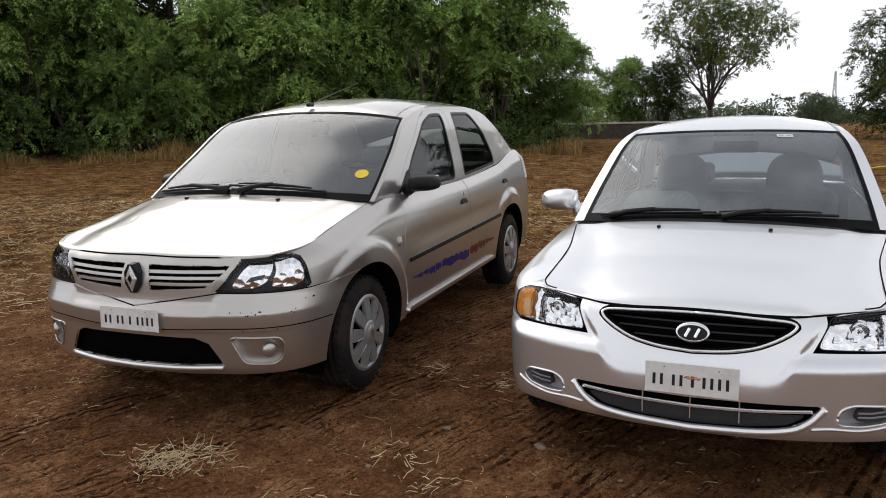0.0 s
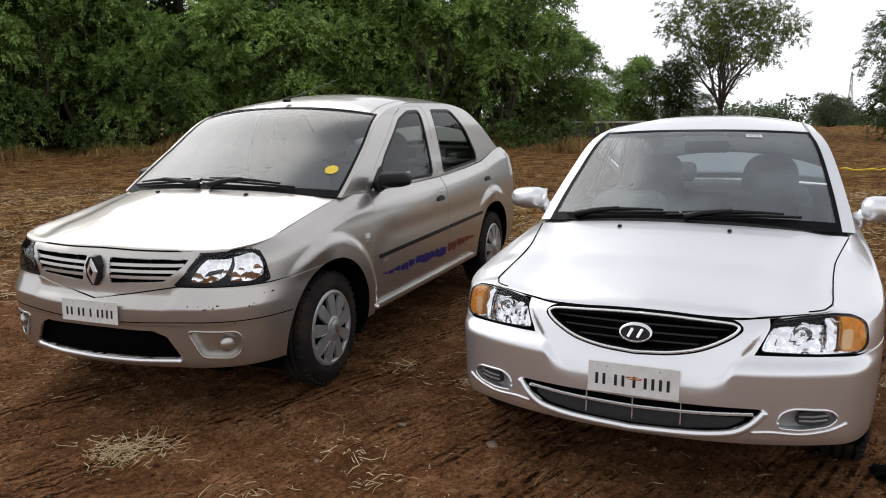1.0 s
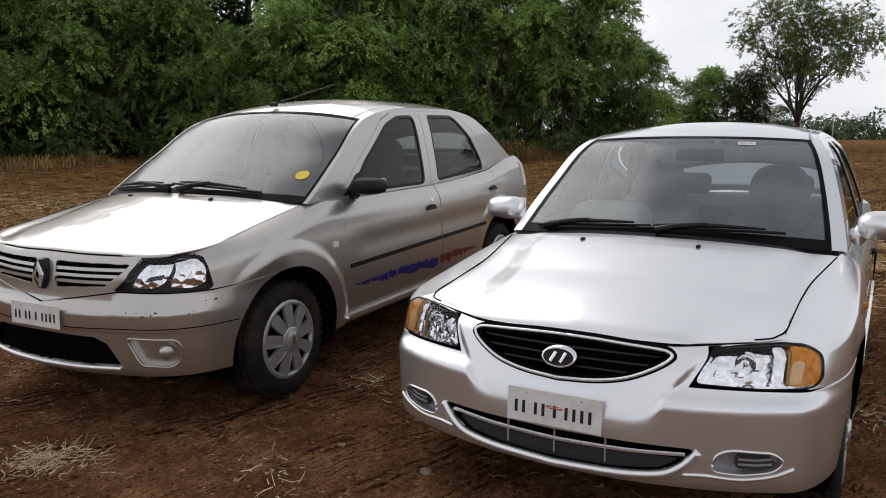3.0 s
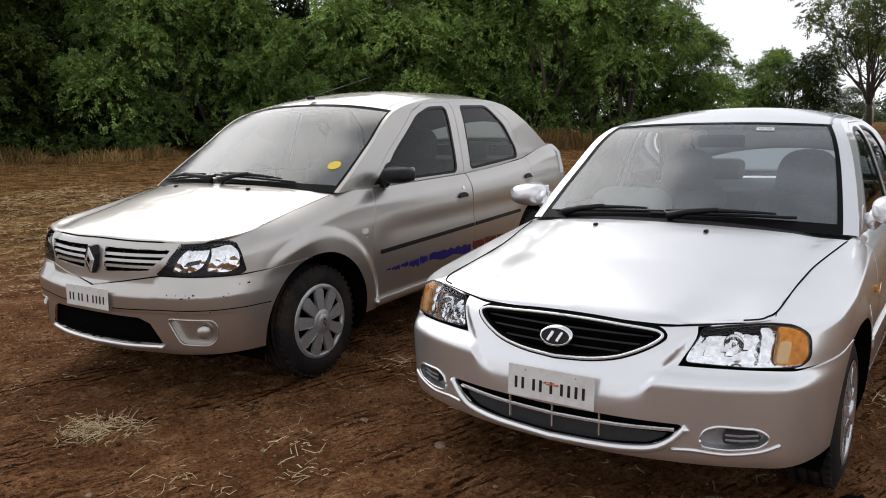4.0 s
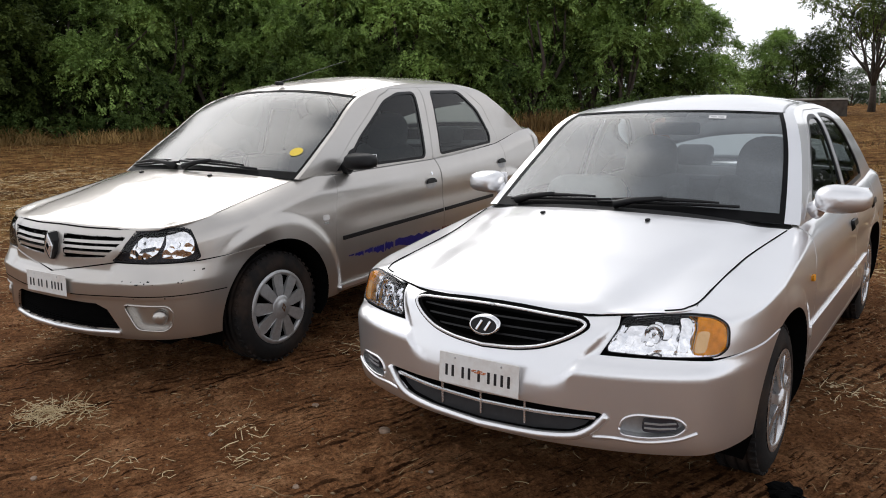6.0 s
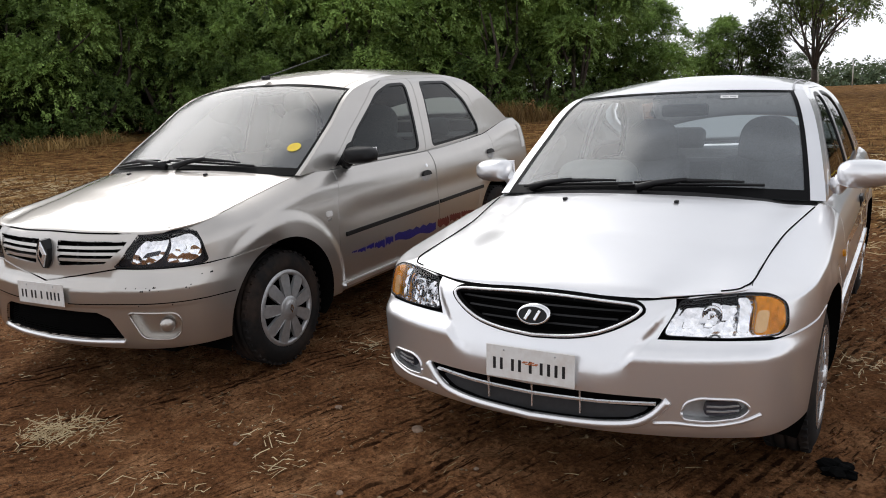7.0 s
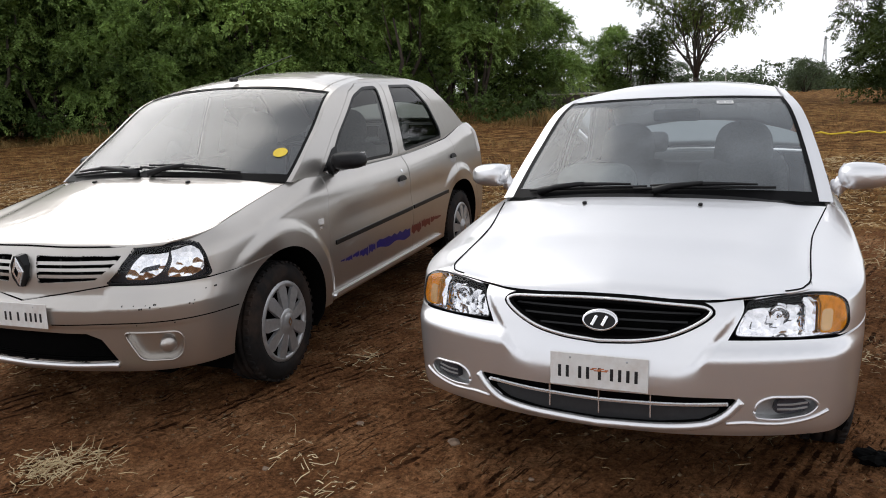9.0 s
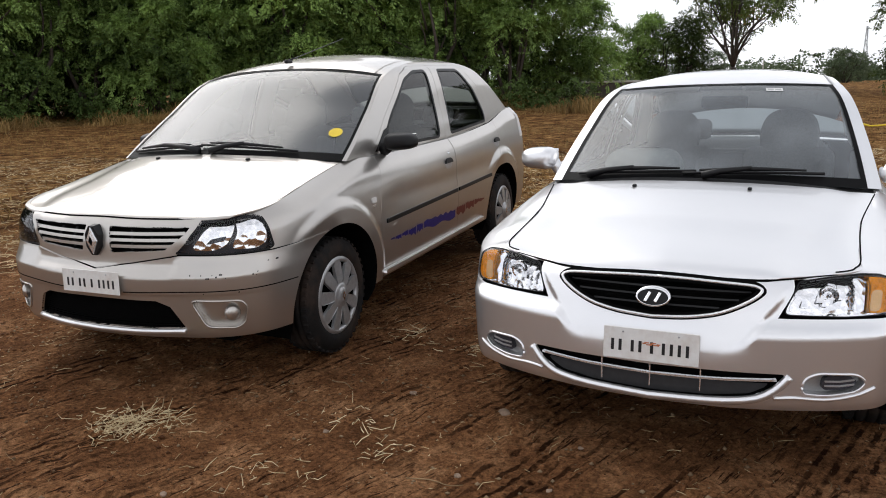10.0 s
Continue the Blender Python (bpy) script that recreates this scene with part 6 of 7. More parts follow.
def sprays(centres, radii, count, rng, leaflets=12, length=0.42, leaf=0.115, width=0.034, shell=0.55, droop=0.5, flat=1.0, cap=0.0):
    """Feathered sprays of leaflets spread through lumps of a crown; one island a leaflet."""
    c = np.array(centres)
    w = np.array(radii) ** 2
    pick = rng.choice(len(c), count, p=w / w.sum())
    d = rng.normal(size=(count, 3))
    d /= np.linalg.norm(d, axis=1)[:, None]
    d[:, 2] += cap
    d /= np.maximum(np.linalg.norm(d, axis=1), 1e-6)[:, None]
    r = np.array(radii)[pick] * (shell + (1 - shell) * rng.random(count) ** 0.6) * (0.85 + 0.3 * rng.random(count))
    p = c[pick] + d * r[:, None] * [1, 1, flat]
    out = d * [1, 1, 0.5] + rng.normal(size=(count, 3)) * 0.45
    out[:, 2] -= droop * rng.random(count)
    out /= np.linalg.norm(out, axis=1)[:, None]
    side = np.cross(out, rng.normal(size=(count, 3)) * 0.5 + [0, 0, 1])
    side /= np.maximum(np.linalg.norm(side, axis=1), 1e-6)[:, None]
    L = length * (0.6 + 0.8 * rng.random(count))
    verts = []
    for k in range(leaflets):
        f = (k + 0.5) / leaflets
        sg = 1 if k % 2 else -1
        base = p + out * (L * f)[:, None]
        base[:, 2] -= droop * 0.25 * L * f * f
        way = out * 0.55 + side * sg + rng.normal(size=(count, 3)) * 0.22
        way /= np.linalg.norm(way, axis=1)[:, None]
        across = np.cross(way, rng.normal(size=(count, 3)) * 0.4 + np.cross(out, side))
        across /= np.maximum(np.linalg.norm(across, axis=1), 1e-6)[:, None]
        s = leaf * (0.7 + 0.6 * rng.random(count))[:, None]
        tip = base + way * s
        tip[:, 2] -= 0.25 * s[:, 0]
        midp = base + way * s * 0.45
        wv = across * width * (0.7 + 0.6 * rng.random(count))[:, None]
        verts.append(np.stack([base, midp + wv, tip, midp - wv], 1))
    v = np.concatenate(verts).reshape(-1, 3)
    f = np.arange(len(v)).reshape(-1, 4)
    return v, f


def big_mesh(name, v, f, mat, parent=None):
    me = bpy.data.meshes.new(name)
    me.vertices.add(len(v))
    me.vertices.foreach_set("co", np.asarray(v, np.float32).ravel())
    n = f.shape[1]
    me.loops.add(f.size)
    me.loops.foreach_set("vertex_index", f.ravel().astype(np.int32))
    me.polygons.add(len(f))
    me.polygons.foreach_set("loop_start", np.arange(0, f.size, n, dtype=np.int32))
    me.update()
    me.validate()
    me.materials.append(mat)
    ob = new(name, me)
    if parent is not None:
        ob.parent = parent
    return ob


def limb_mesh(limbs):
    v, f = [], []
    for pts, rad in limbs:
        a, b = tube(pts, rad, 7)
        f += [tuple(i + len(v) for i in q) for q in b]
        v += [tuple(q) for q in a]
    return v, f


def grow(rng, base, way, length, radius, depth, limbs, tips, spread=0.55, steps=4):
    """A limb that bends, tapers and forks."""
    pts, rad = [Vector(base)], [radius]
    d = Vector(way).normalized()
    p = Vector(base)
    for i in range(steps):
        d = (d + Vector(rng.normal(size=3) * 0.16) + Vector((0, 0, 0.05))).normalized()
        p = p + d * length / steps
        pts.append(p.copy())
        rad.append(radius * (1 - 0.45 * (i + 1) / steps))
    limbs.append((pts, rad))
    if depth == 0:
        tips.append(p.copy())
        return
    for k in range(2 if rng.random() < 0.5 else 3):
        q = (d + Vector(rng.normal(size=3)) * spread).normalized()
        if q.z < -0.1:
            q.z = 0.1
        grow(rng, p, q, length * (0.62 + 0.25 * rng.random()), rad[-1] * 0.75, depth - 1, limbs, tips, spread, steps)
    if depth > 1:
        m = pts[2]
        q = (d + Vector(rng.normal(size=3)) * spread * 1.4).normalized()
        grow(rng, m, q, length * 0.6, rad[2] * 0.6, depth - 2, limbs, tips, spread, steps)


def hedge_tree(seed, height, spread, leaves, mat, low=0.6):
    """A bushy, many-stemmed tree, leafy almost down to the ground."""
    rng = np.random.default_rng(seed)
    t = empty("tree")
    limbs, centres, radii = [], [], []
    for k in range(5):
        a = 2 * math.pi * (k + rng.random() * 0.6) / 5
        lean = 0.25 + 0.45 * rng.random()
        top = Vector((math.cos(a) * spread * lean, math.sin(a) * spread * lean, height * (0.55 + 0.25 * rng.random())))
        b = Vector((math.cos(a) * 0.18, math.sin(a) * 0.18, -0.1))
        m = b.lerp(top, 0.5) + Vector(rng.normal(size=3) * 0.25)
        limbs.append(([b, m, top], [0.10, 0.07, 0.03]))
        for _ in range(3):
            s = 0.35 + 0.6 * rng.random()
            q = b.lerp(top, s)
            e = q + Vector((rng.normal() * 0.8, rng.normal() * 0.8, 0.5 + rng.random()))
            limbs.append(([q, q.lerp(e, 0.5) + Vector(rng.normal(size=3) * 0.1), e], [0.045, 0.03, 0.012]))
    n = 26
    for k in range(n):
        z = low + (height - low) * ((k + rng.random()) / n)
        f = (z - low) / (height - low)
        w = spread * (0.55 + 0.75 * math.sin(math.pi * (0.18 + 0.72 * f)) - 0.35)
        a = rng.random() * 2 * math.pi
        q = w * math.sqrt(rng.random())
        centres.append((math.cos(a) * q, math.sin(a) * q, z))
        radii.append(0.55 + 0.75 * rng.random())
    part_v, part_f = limb_mesh(limbs)
    mesh_part("trunk", part_v, part_f, BARK, t)
    v, f = sprays(centres, radii, leaves, rng, droop=0.7, shell=0.80, cap=0.75)
    big_mesh("crown", v, f, mat, t)
    return t


def open_tree(seeds, height, mat, count, first=2.0, r0=0.24):
    """A tree with a bare dark trunk, many rising limbs and a thin, round crown: of several growths the best balanced one."""
    best = None
    for seed in seeds:
        rng = np.random.default_rng(seed)
        limbs, tips = [], []
        trunk = [Vector((0, 0, -0.2)), Vector((0.03, 0, first * 0.5)), Vector((0, 0, first))]
        limbs.append((trunk, [r0 * 1.25, r0, r0 * 0.9]))
        for k in range(9):
            a = 2 * math.pi * k / 9 + rng.random() * 0.4
            up = 1.5 + 2.4 * ((k * 4) % 9) / 9
            grow(rng, trunk[-1], (math.cos(a), math.sin(a), up), height * 0.27, r0 * 0.55, 3, limbs, tips, 0.34)
        lean = abs(sum(q.x for q in tips)) / len(tips) + 0.5 * abs(sum(q.y for q in tips)) / len(tips)
        if best is None or lean < best[0]:
            best = (lean, limbs, tips, rng)
    _, limbs, tips, rng = best
    t = empty("tree")
    v, f = limb_mesh(limbs)
    mesh_part("trunk", v, f, BARK, t)
    c = [tuple(p) for p in tips]
    v, f = sprays(c, [0.62] * len(c), count, rng, leaflets=7, length=0.30, leaf=0.12, width=0.042, shell=0.1, droop=0.6)
    big_mesh("crown", v, f, mat, t)
    return t


def palm(seed, height):
    """A palm: a ringed trunk and a crown of long fronds, the old ones hanging."""
    rng = np.random.default_rng(seed)
    t = empty("palm_tree")
    n = 26
    v, f = tube([(0.25 * (i / n) ** 2, 0, height * i / n - 0.2) for i in range(n + 1)], [0.17 - 0.05 * i / n + 0.012 * (i % 2) for i in range(n + 1)], 9)
    mesh_part("trunk", v, f, BARK, t)
    for k in range(22):
        a = 2.4 * k + 0.3 * rng.random()
        rise = 1.0 - 2.1 * k / 22
        L = 2.7 + 0.6 * rng.random()
        rib, verts, quads = [], [], []
        for i in range(13):
            q = i / 12
            out = L * q * (0.9 if rise > -0.3 else 0.55)
            rib.append(Vector((0.25 + math.cos(a) * out, math.sin(a) * out, height - 0.1 + rise * L * q * 0.7 - 1.3 * q * q)))
        for i in range(1, 13):
            d = (rib[i] - rib[i - 1]).normalized()
            side = d.cross(Vector((0, 0, 1))).normalized()
            for sg in (-1, 1):
                for h in (0.0, 0.5):
                    b = rib[i - 1].lerp(rib[i], h)
                    w = 0.62 * math.sin(math.pi * min(1, 0.18 + 0.8 * i / 13)) * (0.8 + 0.4 * rng.random())
                    tip = b + side * sg * w * 0.75 + d * w * 0.5 + Vector((0, 0, -0.35 * w))
                    o = len(verts)
                    verts += [b, b.lerp(tip, 0.5) + d * 0.035, tip, b.lerp(tip, 0.5) - d * 0.035]
                    quads.append((o, o + 1, o + 2, o + 3))
        rv, rf = tube(rib, [0.03 - 0.002 * i for i in range(13)], 5)
        quads += [tuple(i + len(verts) for i in q) for q in rf]
        mesh_part("frond", verts + rv, quads, LEAF_DARK if rise > -0.4 else BARK, t)
    return t


def stand(x, y, turn=0.0, size=1.0, sink=0.0):
    z = float(land(np.array([x]), np.array([y]))[0]) - sink
    return Matrix.LocRotScale((x, y, z), Euler((0, 0, radians(turn))), (size, size, size))


def planted(proto, x, y, turn, size, label, group):
    ob = copy_thing(proto, Matrix())
    ob.matrix_basis = stand(x, y, turn, size)
    return tagged(ob, label, "tree", group)


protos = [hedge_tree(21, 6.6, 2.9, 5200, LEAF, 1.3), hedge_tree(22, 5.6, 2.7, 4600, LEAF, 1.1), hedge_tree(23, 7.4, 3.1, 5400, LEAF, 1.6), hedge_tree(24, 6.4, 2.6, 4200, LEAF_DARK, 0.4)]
rng = np.random.default_rng(5)
GREEN = "bushy green tree with feathery leaves in a dense row"
# front row: azimuth in degrees from straight ahead, distance, kind, size
ROW = ((-57, 27, 3, 1.0), (-51, 28.5, 3, 1.05), (-45, 29, 3, 0.95), (-39.5, 30.5, 3, 0.9), (-34.5, 30, 1, 0.95), (-29.5, 31, 0, 0.90), (-25, 29.5, 1, 0.74),
       (-20.5, 30.5, 0, 0.86), (-16, 29.5, 0, 1.05), (-11.5, 31, 2, 0.98), (-7, 30, 1, 1.0), (-2.5, 31.5, 2, 0.95), (-0.3, 31, 2, 0.84), (4.2, 33.5, 1, 0.72))
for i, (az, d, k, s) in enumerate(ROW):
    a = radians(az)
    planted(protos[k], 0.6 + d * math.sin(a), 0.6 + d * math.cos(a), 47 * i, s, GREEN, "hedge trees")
# shade behind the front row is put into this row's leaf colour
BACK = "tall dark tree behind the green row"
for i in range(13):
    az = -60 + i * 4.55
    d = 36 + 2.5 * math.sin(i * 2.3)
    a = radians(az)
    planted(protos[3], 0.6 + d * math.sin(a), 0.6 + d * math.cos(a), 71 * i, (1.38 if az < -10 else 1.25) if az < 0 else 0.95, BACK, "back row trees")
far_dark = open_tree(range(31, 41), 8.6, LEAF_DRY, 3300, 1.3, 0.17)
far_dark.matrix_basis = stand(12.4, 44.0, 20, 0.98)
tagged(far_dark, "thin-leaved tree with a dark trunk and rising branches", "tree")
cone = hedge_tree(33, 5.6, 1.25, 1900, LEAF_DARK, 1.6)
cone.matrix_basis = stand(9.15, 40.5, 0, 0.60)
tagged(cone, "narrow dark tree on a bare stem", "tree")
planted(protos[3], 18.0, 33.5, 15, 1.0, "dense green tree at the edge of the stubble field", "field edge trees")
planted(protos[3], 21.4, 35.0, 75, 1.15, "dense green tree at the edge of the stubble field", "field edge trees")
planted(protos[1], 7.6, 42.0, 130, 0.62, "low green bush beside the narrow dark tree", "field edge trees")
for o in protos:
    for q in (*o.children_recursive, o):
        bpy.data.objects.remove(q)

for az, d, h in ((-26.0, 33.0, 8.6), (-23.2, 33.4, 9.0)):
    a = radians(az)
    tree = palm(60 + int(d), h)
    tree.matrix_basis = stand(0.6 + d * math.sin(a), 0.6 + d * math.cos(a), 40 * h)
    tagged(tree, "dark palm with old hanging fronds behind the green row", "palm", "palms")

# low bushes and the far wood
far = hedge_tree(41, 4.2, 3.4, 2600, LEAF_HAZE, 0.1)
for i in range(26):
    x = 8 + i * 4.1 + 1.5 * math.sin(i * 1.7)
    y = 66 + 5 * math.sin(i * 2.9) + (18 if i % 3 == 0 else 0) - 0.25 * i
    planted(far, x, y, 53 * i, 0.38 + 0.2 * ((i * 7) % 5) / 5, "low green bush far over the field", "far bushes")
for q in (*far.children_recursive, far):
    bpy.data.objects.remove(q)
rng = np.random.default_rng(77)
c, r = [], []
for i in range(420):
    a = radians(rng.uniform(-75, 75))
    d = rng.uniform(120, 165)
    c.append((d * math.sin(a), d * math.cos(a), 0.5 + rng.random() * (2.4 + 1.2 * math.sin(a * 23))))
    r.append(1.2 + 1.6 * rng.random())
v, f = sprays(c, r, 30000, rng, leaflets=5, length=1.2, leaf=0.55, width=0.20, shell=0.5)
tagged(big_mesh("far_wood", v, f, LEAF_HAZE), "hazy green wood on the skyline", "wood", kind="stuff")
# ---- straw, stones, dry grass and small things ----
def blades(n, px, py, rng, height, width, lean=0.5, base=None):
    """Bent grass blades, two quads each."""
    pz = base if base is not None else ground_height(px, py)
    a = rng.random(n) * 2 * math.pi
    h = height * (0.5 + rng.random(n))
    l = lean * rng.random(n) * h
    dx, dy = np.cos(a), np.sin(a)
    w = width * (0.6 + 0.8 * rng.random(n))
    p0 = np.stack([px, py, pz - 0.01], 1)
    p1 = p0 + np.stack([dx * l * 0.35, dy * l * 0.35, h * 0.6], 1)
    p2 = p0 + np.stack([dx * l, dy * l, h], 1)
    s = np.stack([-dy * w, dx * w, np.zeros(n)], 1)
    v = np.stack([p0 - s, p0 + s, p1 + s * 0.8, p1 - s * 0.8, p2 + s * 0.25, p2 - s * 0.25], 1).reshape(-1, 3)
    k = np.arange(n)[:, None] * 6
    f = np.concatenate([k + [0, 1, 2, 3], k + [3, 2, 4, 5]])
    return v, f


def straws(px, py, rng, length, width, lift=0.008, tilt=0.25):
    """Fallen stalks lying about on the soil."""
    n = len(px)
    a = rng.random(n) * 2 * math.pi
    L = length * (0.25 + 1.7 * rng.random(n) ** 2.2)
    t = tilt * (rng.random(n) - 0.3)
    d = np.stack([np.cos(a), np.sin(a), t], 1) * L[:, None]
    c = np.stack([px, py, ground_height(px, py) + lift * (0.3 + rng.random(n))], 1)
    m = c + d * 0.5 + rng.normal(size=(n, 3)) * L[:, None] * 0.11
    e = c + d
    m[:, 2] = np.maximum(m[:, 2], ground_height(m[:, 0], m[:, 1]) + 0.003)
    e[:, 2] = np.maximum(e[:, 2], ground_height(e[:, 0], e[:, 1]) + 0.003)
    w = width * (0.6 + 0.8 * rng.random(n))
    s = np.stack([-np.sin(a) * w, np.cos(a) * w, np.zeros(n)], 1)
    u = np.array([0, 0, 1]) * w[:, None]
    v = np.stack([c - s, c + s, c + u * 1.6, m - s, m + s, m + u * 1.6, e - s * 0.5, e + s * 0.5, e + u], 1).reshape(-1, 3)
    k = np.arange(n)[:, None] * 9
    q = []
    for o in (0, 3):
        q += [k + [o, o + 2, o + 5, o + 3], k + [o + 2, o + 1, o + 4, o + 5]]
    return v, np.concatenate(q)


STRAW_MIX = leaf_material("mixed_dry_stalks", (0.20, 0.12, 0.05), (0.85, 0.68, 0.40))
GRASS_DRY = leaf_material("standing_dry_grass", (0.080, 0.044, 0.017), (0.50, 0.33, 0.13))
GRASS_GREEN = leaf_material("green_weed", (0.025, 0.05, 0.012), (0.10, 0.15, 0.04))
STRAW_PALE = leaf_material("pale_straw", (0.36, 0.26, 0.13), (0.95, 0.80, 0.52))
rng = np.random.default_rng(9)

# scattered stalks close by, thin on the bare soil and thick further off
n = 17000
px, py = rng.uniform(-4.5, 4.5, n), rng.uniform(1.2, 7.5, n)
keep = rng.random(n) < 0.20 + 0.75 * smoothstep(2.2, 5.5, np.hypot((px - 0.3) * 0.75, py - 3.2)) + 0.25 * (value_noise(px * 0.9, py * 0.9, 31) > 0.18)
px, py = px[keep], py[keep]
v, f = straws(px, py, rng, 0.042, 0.0010)
tagged(big_mesh("loose_stalks", v, f, STRAW_MIX), "dry straw stalks scattered over red soil", "straw", kind="stuff")

# crumbs and grit on the soil
n = 4200
px, py = rng.uniform(-3.2, 3.6, n), rng.uniform(1.3, 6.0, n)
s = 0.0025 + 0.0095 * rng.random(n) ** 3
pz = ground_height(px, py) + s * 0.3
oct_v = np.array([(1, 0, 0), (-1, 0, 0), (0, 1, 0), (0, -1, 0), (0, 0, 0.8), (0, 0, -0.6)], float)
oct_f = np.array([(0, 2, 4), (2, 1, 4), (1, 3, 4), (3, 0, 4), (2, 0, 5), (1, 2, 5), (3, 1, 5), (0, 3, 5)])
v = (oct_v[None] * (0.6 + 0.8 * rng.random((n, 6, 1))) * s[:, None, None] + np.stack([px, py, pz], 1)[:, None]).reshape(-1, 3)
f = (oct_f[None] + np.arange(n)[:, None, None] * 6).reshape(-1, 3)
GRIT = leaf_material("soil_crumbs", (0.08, 0.035, 0.015), (0.42, 0.30, 0.18))
tagged(big_mesh("soil_grit", v, f, GRIT), "small soil crumbs and grit", "grit", kind="stuff")
n = 9000
px, py = rng.uniform(-3.2, 3.6, n), rng.uniform(1.3, 6.0, n)
s = 0.003 + 0.010 * rng.random(n) ** 2.5
pz = ground_height(px, py) + s * 0.15
v = (oct_v[None] * (0.55 + 0.9 * rng.random((n, 6, 1))) * s[:, None, None] + np.stack([px, py, pz], 1)[:, None]).reshape(-1, 3)
f = (oct_f[None] + np.arange(n)[:, None, None] * 6).reshape(-1, 3)
CLOD = leaf_material("soil_clods", (0.05, 0.018, 0.006), (0.20, 0.085, 0.034))
tagged(big_mesh("soil_clods", v, f, CLOD), "crumbly clods of dark red soil", "soil", kind="stuff")

# stones that can be told apart
for i, (x, y, r) in enumerate(((0.46, 3.54, 0.025), (0.30, 3.02, 0.014), (0.95, 2.62, 0.012), (-0.25, 3.35, 0.013), (0.10, 2.78, 0.016), (1.30, 2.45, 0.013), (0.62, 2.95, 0.011), (-0.7, 2.85, 0.012), (0.75, 3.25, 0.012), (0.05, 3.75, 0.014), (2.35, 3.1, 0.013), (2.6, 3.7, 0.016))):
    bm = bmesh.new()
    bmesh.ops.create_icosphere(bm, subdivisions=2, radius=r)
    for q in bm.verts:
        q.co *= 1 + 0.7 * noise.noise(q.co / r * 0.9 + Vector((i * 3.7, 0, 0)))
        q.co.z *= 0.55
    st = part("stone", bm, STONE, None)
    st.matrix_basis = pose(x, y, float(ground_height(np.array([x]), np.array([y]))[0]) + r * 0.25, 0, 0, 50 * i)
    tagged(st, "small pale stone lying on red soil", "stone", "loose stones")

# straw heaps
for i, (x, y, r, k) in enumerate(((-1.09, 3.34, 0.11, 260), (-0.93, 3.38, 0.09, 60), (-2.05, 3.2, 0.12, 60), (-0.42, 2.95, 0.12, 22), (0.05, 3.15, 0.13, 26), (-0.15, 3.45, 0.12, 24), (0.35, 4.35, 0.12, 40), (-0.05, 4.55, 0.10, 30), (2.5, 4.4, 0.2, 70), (2.75, 3.6, 0.16, 60), (0.62, 4.1, 0.09, 20))):
    q = rng.normal(size=(k, 2)) * r * 0.5
    v, f = straws(x + q[:, 0] * 1.3, y + q[:, 1], rng, 0.050, 0.0015, 0.045, 0.8)
    tagged(big_mesh("straw_heap", v, f, STRAW_PALE), "small heap of pale dry straw on soil", "straw", "straw heaps", kind="stuff")

# a few long twigs
TWIGS = (((0.72, 2.62), (1.22, 2.42)), ((1.55, 2.45), (1.80, 2.62)), ((1.75, 2.3), (1.62, 2.58)), ((0.12, 3.0), (0.34, 2.94)), ((-0.35, 3.9), (-0.22, 3.8)), ((2.3, 3.9), (2.75, 3.75)))
for (x0, y0), (x1, y1) in TWIGS:
    pts = []
    for i in range(7):
        t = i / 6
        x, y = x0 + (x1 - x0) * t + 0.015 * math.sin(5 * t + x0), y0 + (y1 - y0) * t
        pts.append((x, y, float(ground_height(np.array([x]), np.array([y]))[0]) + 0.006))
    v, f = tube(pts, [0.0022, 0.0022, 0.002, 0.002, 0.0016, 0.0014, 0.001], 5)
    tagged(mesh_part("twig", v, f, STRAW), "thin dry twig lying on soil", "twig", "twigs")

# crumpled black plastic
bm = bmesh.new()
bmesh.ops.create_icosphere(bm, subdivisions=3, radius=0.055)
for q in bm.verts:
    d = noise.noise(q.co * 26) * 0.9 + noise.noise(q.co * 70) * 0.6
    q.co *= 1 + d
    q.co.z *= 0.42
scrap = part("plastic_scrap", bm, GAP)
scrap.matrix_basis = pose(2.03, 3.38, float(ground_height(np.array([2.03]), np.array([3.38]))[0]) + 0.02, 0, 0, 20)
tagged(scrap, "crumpled scrap of black plastic on soil", "scrap")

# yellow cloth strip in the field
pts = []
for i in range(14):
    x = 8.1 + i * 0.17
    y = 18.4 + 0.12 * math.sin(i * 1.3)
    pts.append((x, y, float(ground_height(np.array([x]), np.array([y]))[0]) + 0.05 + 0.02 * math.sin(i * 2.1)))
v, f = tube(pts, [0.012 + 0.014 * abs(math.sin(i * 1.9)) for i in range(14)], 6)
tagged(mesh_part("cloth_strip", v, f, YELLOW), "twisted strip of yellow cloth lying on stubble", "cloth")

# stubble of the field and taller dry grass below the hedge
n = 46000
ang = rng.uniform(-1.05, 0.62, n)
d = 5.5 + 27 * rng.random(n) ** 0.75
px, py = 0.6 + d * np.sin(ang), 0.6 + d * np.cos(ang)
keep = (np.hypot((px - 0.3) * 0.75, py - 3.2) > 4.2) & (value_noise(px * 0.7, py * 0.7, 41) + 0.25 > rng.random(n) * 0.6)
# none inside the cars
for ox, oy, a, hw, ln in ((-1.42, 3.875, -17.5, 0.95, 4.3), (0.987, 3.165, -20.4, 0.95, 4.3)):
    c, s = math.cos(radians(a)), math.sin(radians(a))
    u, w = (px - ox) * c + (py - oy) * s, -(px - ox) * s + (py - oy) * c
    keep &= ~((np.abs(u) < hw) & (w > -0.1) & (w < ln))
px, py = px[keep], py[keep]
v, f = blades(len(px), px, py, rng, 0.07, 0.007, 1.6)
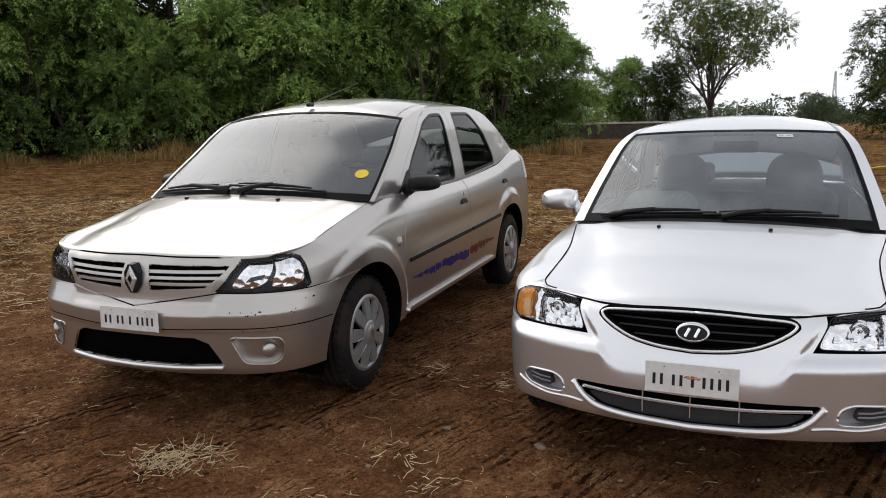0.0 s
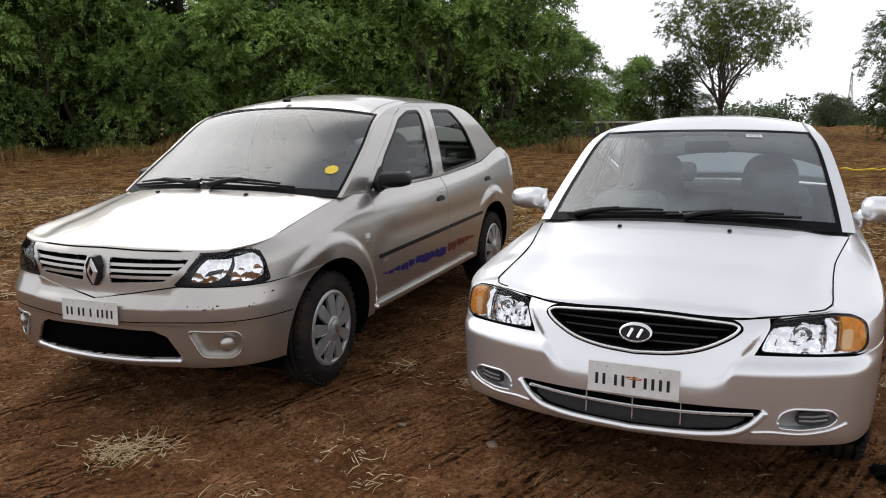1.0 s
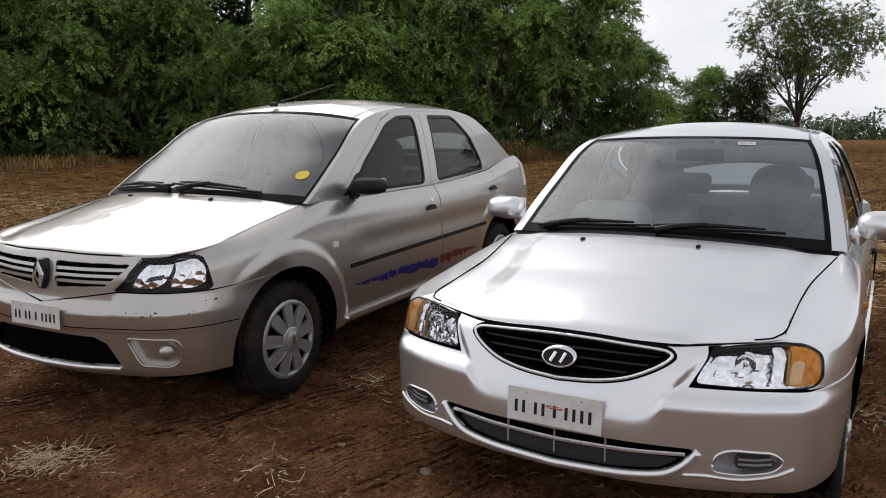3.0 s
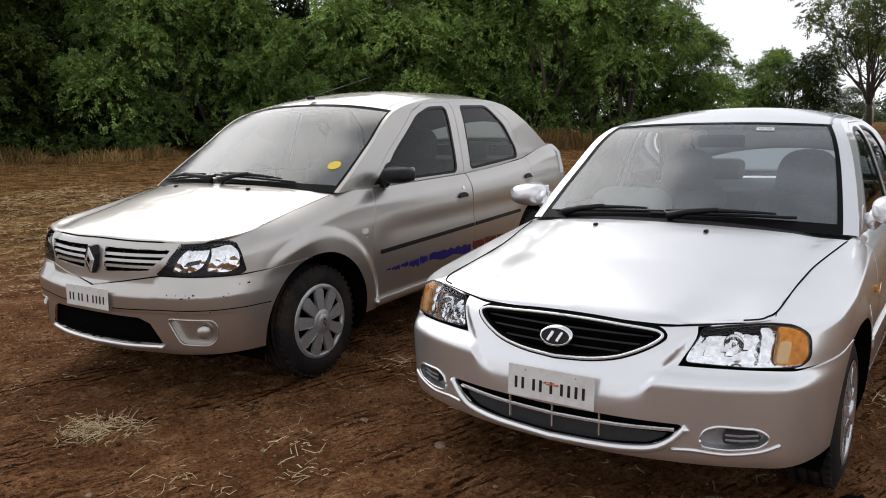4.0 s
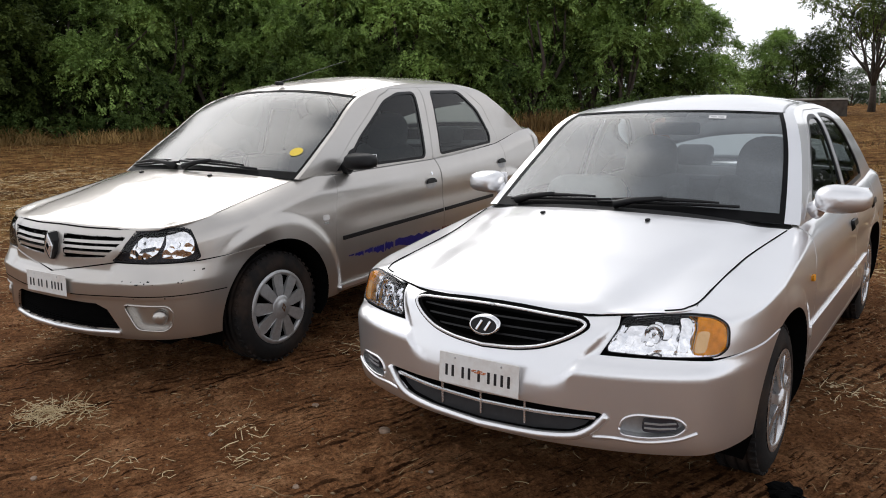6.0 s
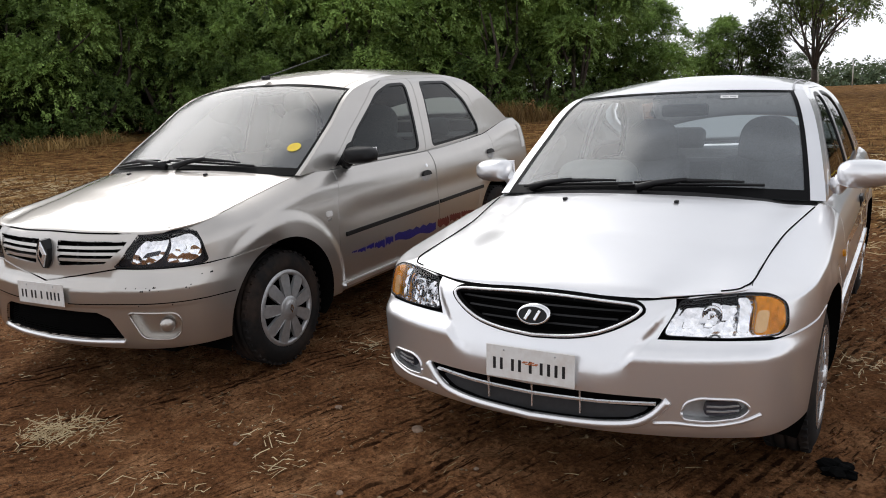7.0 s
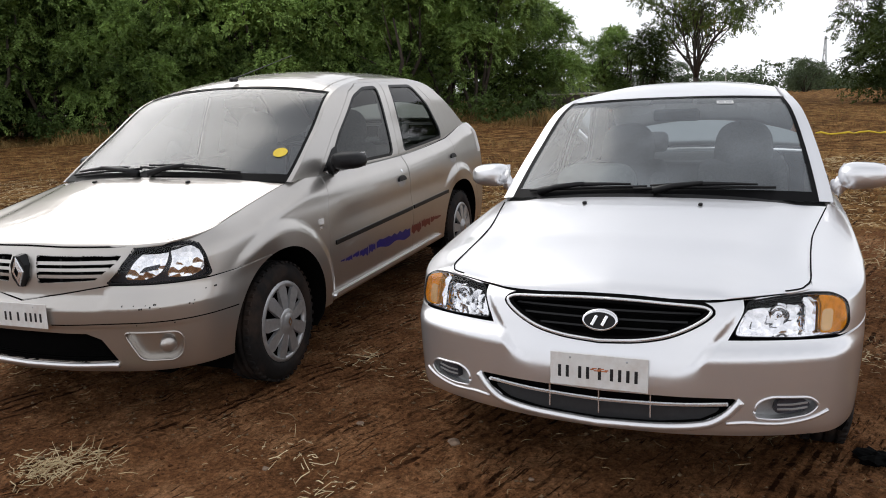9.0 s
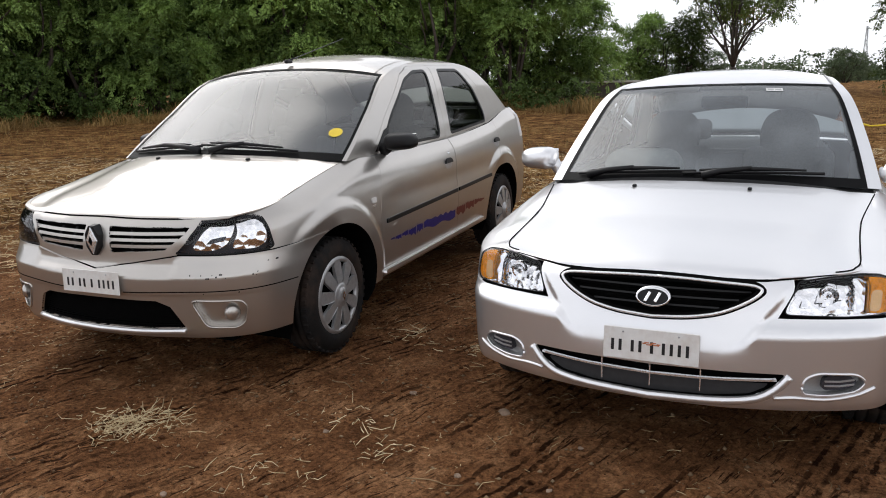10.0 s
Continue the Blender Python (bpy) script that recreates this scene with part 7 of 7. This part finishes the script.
tagged(big_mesh("stubble", v, f, GRASS_DRY), "short dry stubble over the field", "stubble", kind="stuff")
n = 16000
px, py = rng.uniform(-10, 12, n), rng.uniform(5.2, 14, n)
keep = (np.hypot((px - 0.3) * 0.75, py - 3.2) > 3.8)
for ox, oy, a, hw, ln in ((-1.42, 3.875, -17.5, 0.95, 4.3), (0.987, 3.165, -20.4, 0.95, 4.3)):
    c, s = math.cos(radians(a)), math.sin(radians(a))
    u, w = (px - ox) * c + (py - oy) * s, -(px - ox) * s + (py - oy) * c
    keep &= ~((np.abs(u) < hw) & (w > -0.1) & (w < ln))
v, f = straws(px[keep], py[keep], rng, 0.10, 0.0026, 0.03, 0.4)
tagged(big_mesh("field_straw", v, f, STRAW_MIX), "loose dry straw over the field", "straw", kind="stuff")
n = 15000
ang = np.radians(rng.uniform(-60, 6, n))
d = 25.6 + 2.8 * rng.random(n) + 1.2 * value_noise(ang * 14, ang * 0, 43) * 2
px, py = 0.6 + d * np.sin(ang), 0.6 + d * np.cos(ang)
hh = 0.36 * (0.15 + np.clip(0.5 + 2.4 * value_noise(ang * 22, d * 0.4, 44), 0, 1.4))
v, f = blades(n, px, py, rng, 1.0, 0.010, 0.55)
v = v.reshape(n, 6, 3)
z0 = v[:, :1, 2]
v[:, :, 2] = z0[:, :1] + (v[:, :, 2] - z0) * hh[:, None]
tagged(big_mesh("dry_grass", v.reshape(-1, 3), f, GRASS_DRY), "tall dry grass along the foot of the hedge", "grass", kind="stuff")
c, r = [], []
for i in range(60):
    a = radians(rng.uniform(-58, 8))
    d = rng.uniform(27.2, 29.0)
    x, y = 0.6 + d * math.sin(a), 0.6 + d * math.cos(a)
    c.append((x, y, float(land(np.array([x]), np.array([y]))[0]) + 0.25 + 0.5 * rng.random()))
    r.append(0.25 + 0.35 * rng.random())
v, f = sprays(c, r, 2600, rng, leaflets=6, length=0.25, leaf=0.10, width=0.035, shell=0.3)
tagged(big_mesh("undergrowth", v, f, GRASS_GREEN), "green weeds at the foot of the hedge", "weeds", kind="stuff")

# added dark leaf between the two rows, in place of shade
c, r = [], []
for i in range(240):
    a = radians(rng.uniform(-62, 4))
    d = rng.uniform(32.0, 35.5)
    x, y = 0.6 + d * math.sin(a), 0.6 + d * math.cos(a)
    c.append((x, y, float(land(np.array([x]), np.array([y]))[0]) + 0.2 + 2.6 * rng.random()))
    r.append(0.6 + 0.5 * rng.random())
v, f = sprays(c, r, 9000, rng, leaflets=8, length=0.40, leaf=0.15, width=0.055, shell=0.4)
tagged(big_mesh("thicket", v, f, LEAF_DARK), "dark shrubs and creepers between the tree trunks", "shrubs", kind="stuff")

# walls behind the hedge, far mast and poles
BRICK_RED = material("red_painted_wall", (0.30, 0.075, 0.045), 0.85, grain=0.35, grain_scale=6, stain=0.5, stain_scale=1.5)
PALE_WALL = material("pale_limewashed_wall", (0.50, 0.48, 0.44), 0.85, grain=0.25, grain_scale=4, stain=0.4, stain_scale=1.2)
STEEL = material("galvanised_steel", (0.36, 0.37, 0.38), 0.5, 0.6, grain=0.2)
def low_wall(az0, az1, d, h, mat, label, cop):
    a0, a1 = radians(az0), radians(az1)
    p0 = Vector((0.6 + d * math.sin(a0), 0.6 + d * math.cos(a0), 0))
    p1 = Vector((0.6 + d * math.sin(a1), 0.6 + d * math.cos(a1), 0))
    w = empty("garden_wall", pose(0, 0, 0))
    m = (p0 + p1) / 2
    z = float(land(np.array([m.x]), np.array([m.y]))[0])
    rot = math.degrees(math.atan2(p1.y - p0.y, p1.x - p0.x))
    w.matrix_basis = pose(m.x, m.y, z - 0.1, 0, 0, rot)
    part("wall_body", soft_box(bmesh.new(), ((p1 - p0).length, 0.22, h), (0, 0, h / 2), 0.01), mat, w)
    part("coping", soft_box(bmesh.new(), ((p1 - p0).length + 0.05, 0.30, 0.09), (0, 0, h + 0.045), 0.015), cop, w)
    tagged(w, label, "wall")
low_wall(-21.5, -15.5, 33.2, 0.95, BRICK_RED, "low red painted wall behind the hedge", BLACK_TRIM)
low_wall(3.0, 14.0, 39.0, 0.80, material("dark_stone_wall", (0.07, 0.06, 0.05), 0.9, grain=0.4, grain_scale=5, stain=0.4), "low dark stone wall with a pale top", PALE_WALL)
m = empty("lattice_mast", pose(69, 160, 0))
bm = bmesh.new()
H = 11.5
for sx, sy in ((-1, -1), (1, -1), (1, 1), (-1, 1)):
    v, f = tube([(sx * 0.5, sy * 0.5, 0), (sx * 0.1, sy * 0.1, H)], 0.06, 5)
    mesh_part("mast_leg", v, f, STEEL, m)
for i in range(11):
    t0, t1 = i / 11, (i + 1) / 11
    w0, w1 = 0.5 - 0.4 * t0, 0.5 - 0.4 * t1
    k = 1 if i % 2 else -1
    for q in ((k * w0, -w0, H * t0, -k * w1, -w1, H * t1), (-w0, k * w0, H * t0, -w1, -k * w1, H * t1)):
        v, f = tube([q[:3], q[3:]], 0.05, 4)
        mesh_part("mast_brace", v, f, STEEL, m)
tagged(m, "thin grey steel lattice mast on the skyline", "mast")
for x, y, h in ((12.0, 66, 5.2), (20.5, 74, 2.6), (24.5, 78, 2.4)):
    p = empty("utility_pole", pose(x, y, float(land(np.array([x]), np.array([y]))[0])))
    v, f = tube([(0, 0, -0.2), (0, 0, h)], [0.06, 0.045], 8)
    mesh_part("pole_shaft", v, f, PALE_WALL, p)
    tagged(p, "pale concrete utility pole beyond the field", "pole", "utility poles")
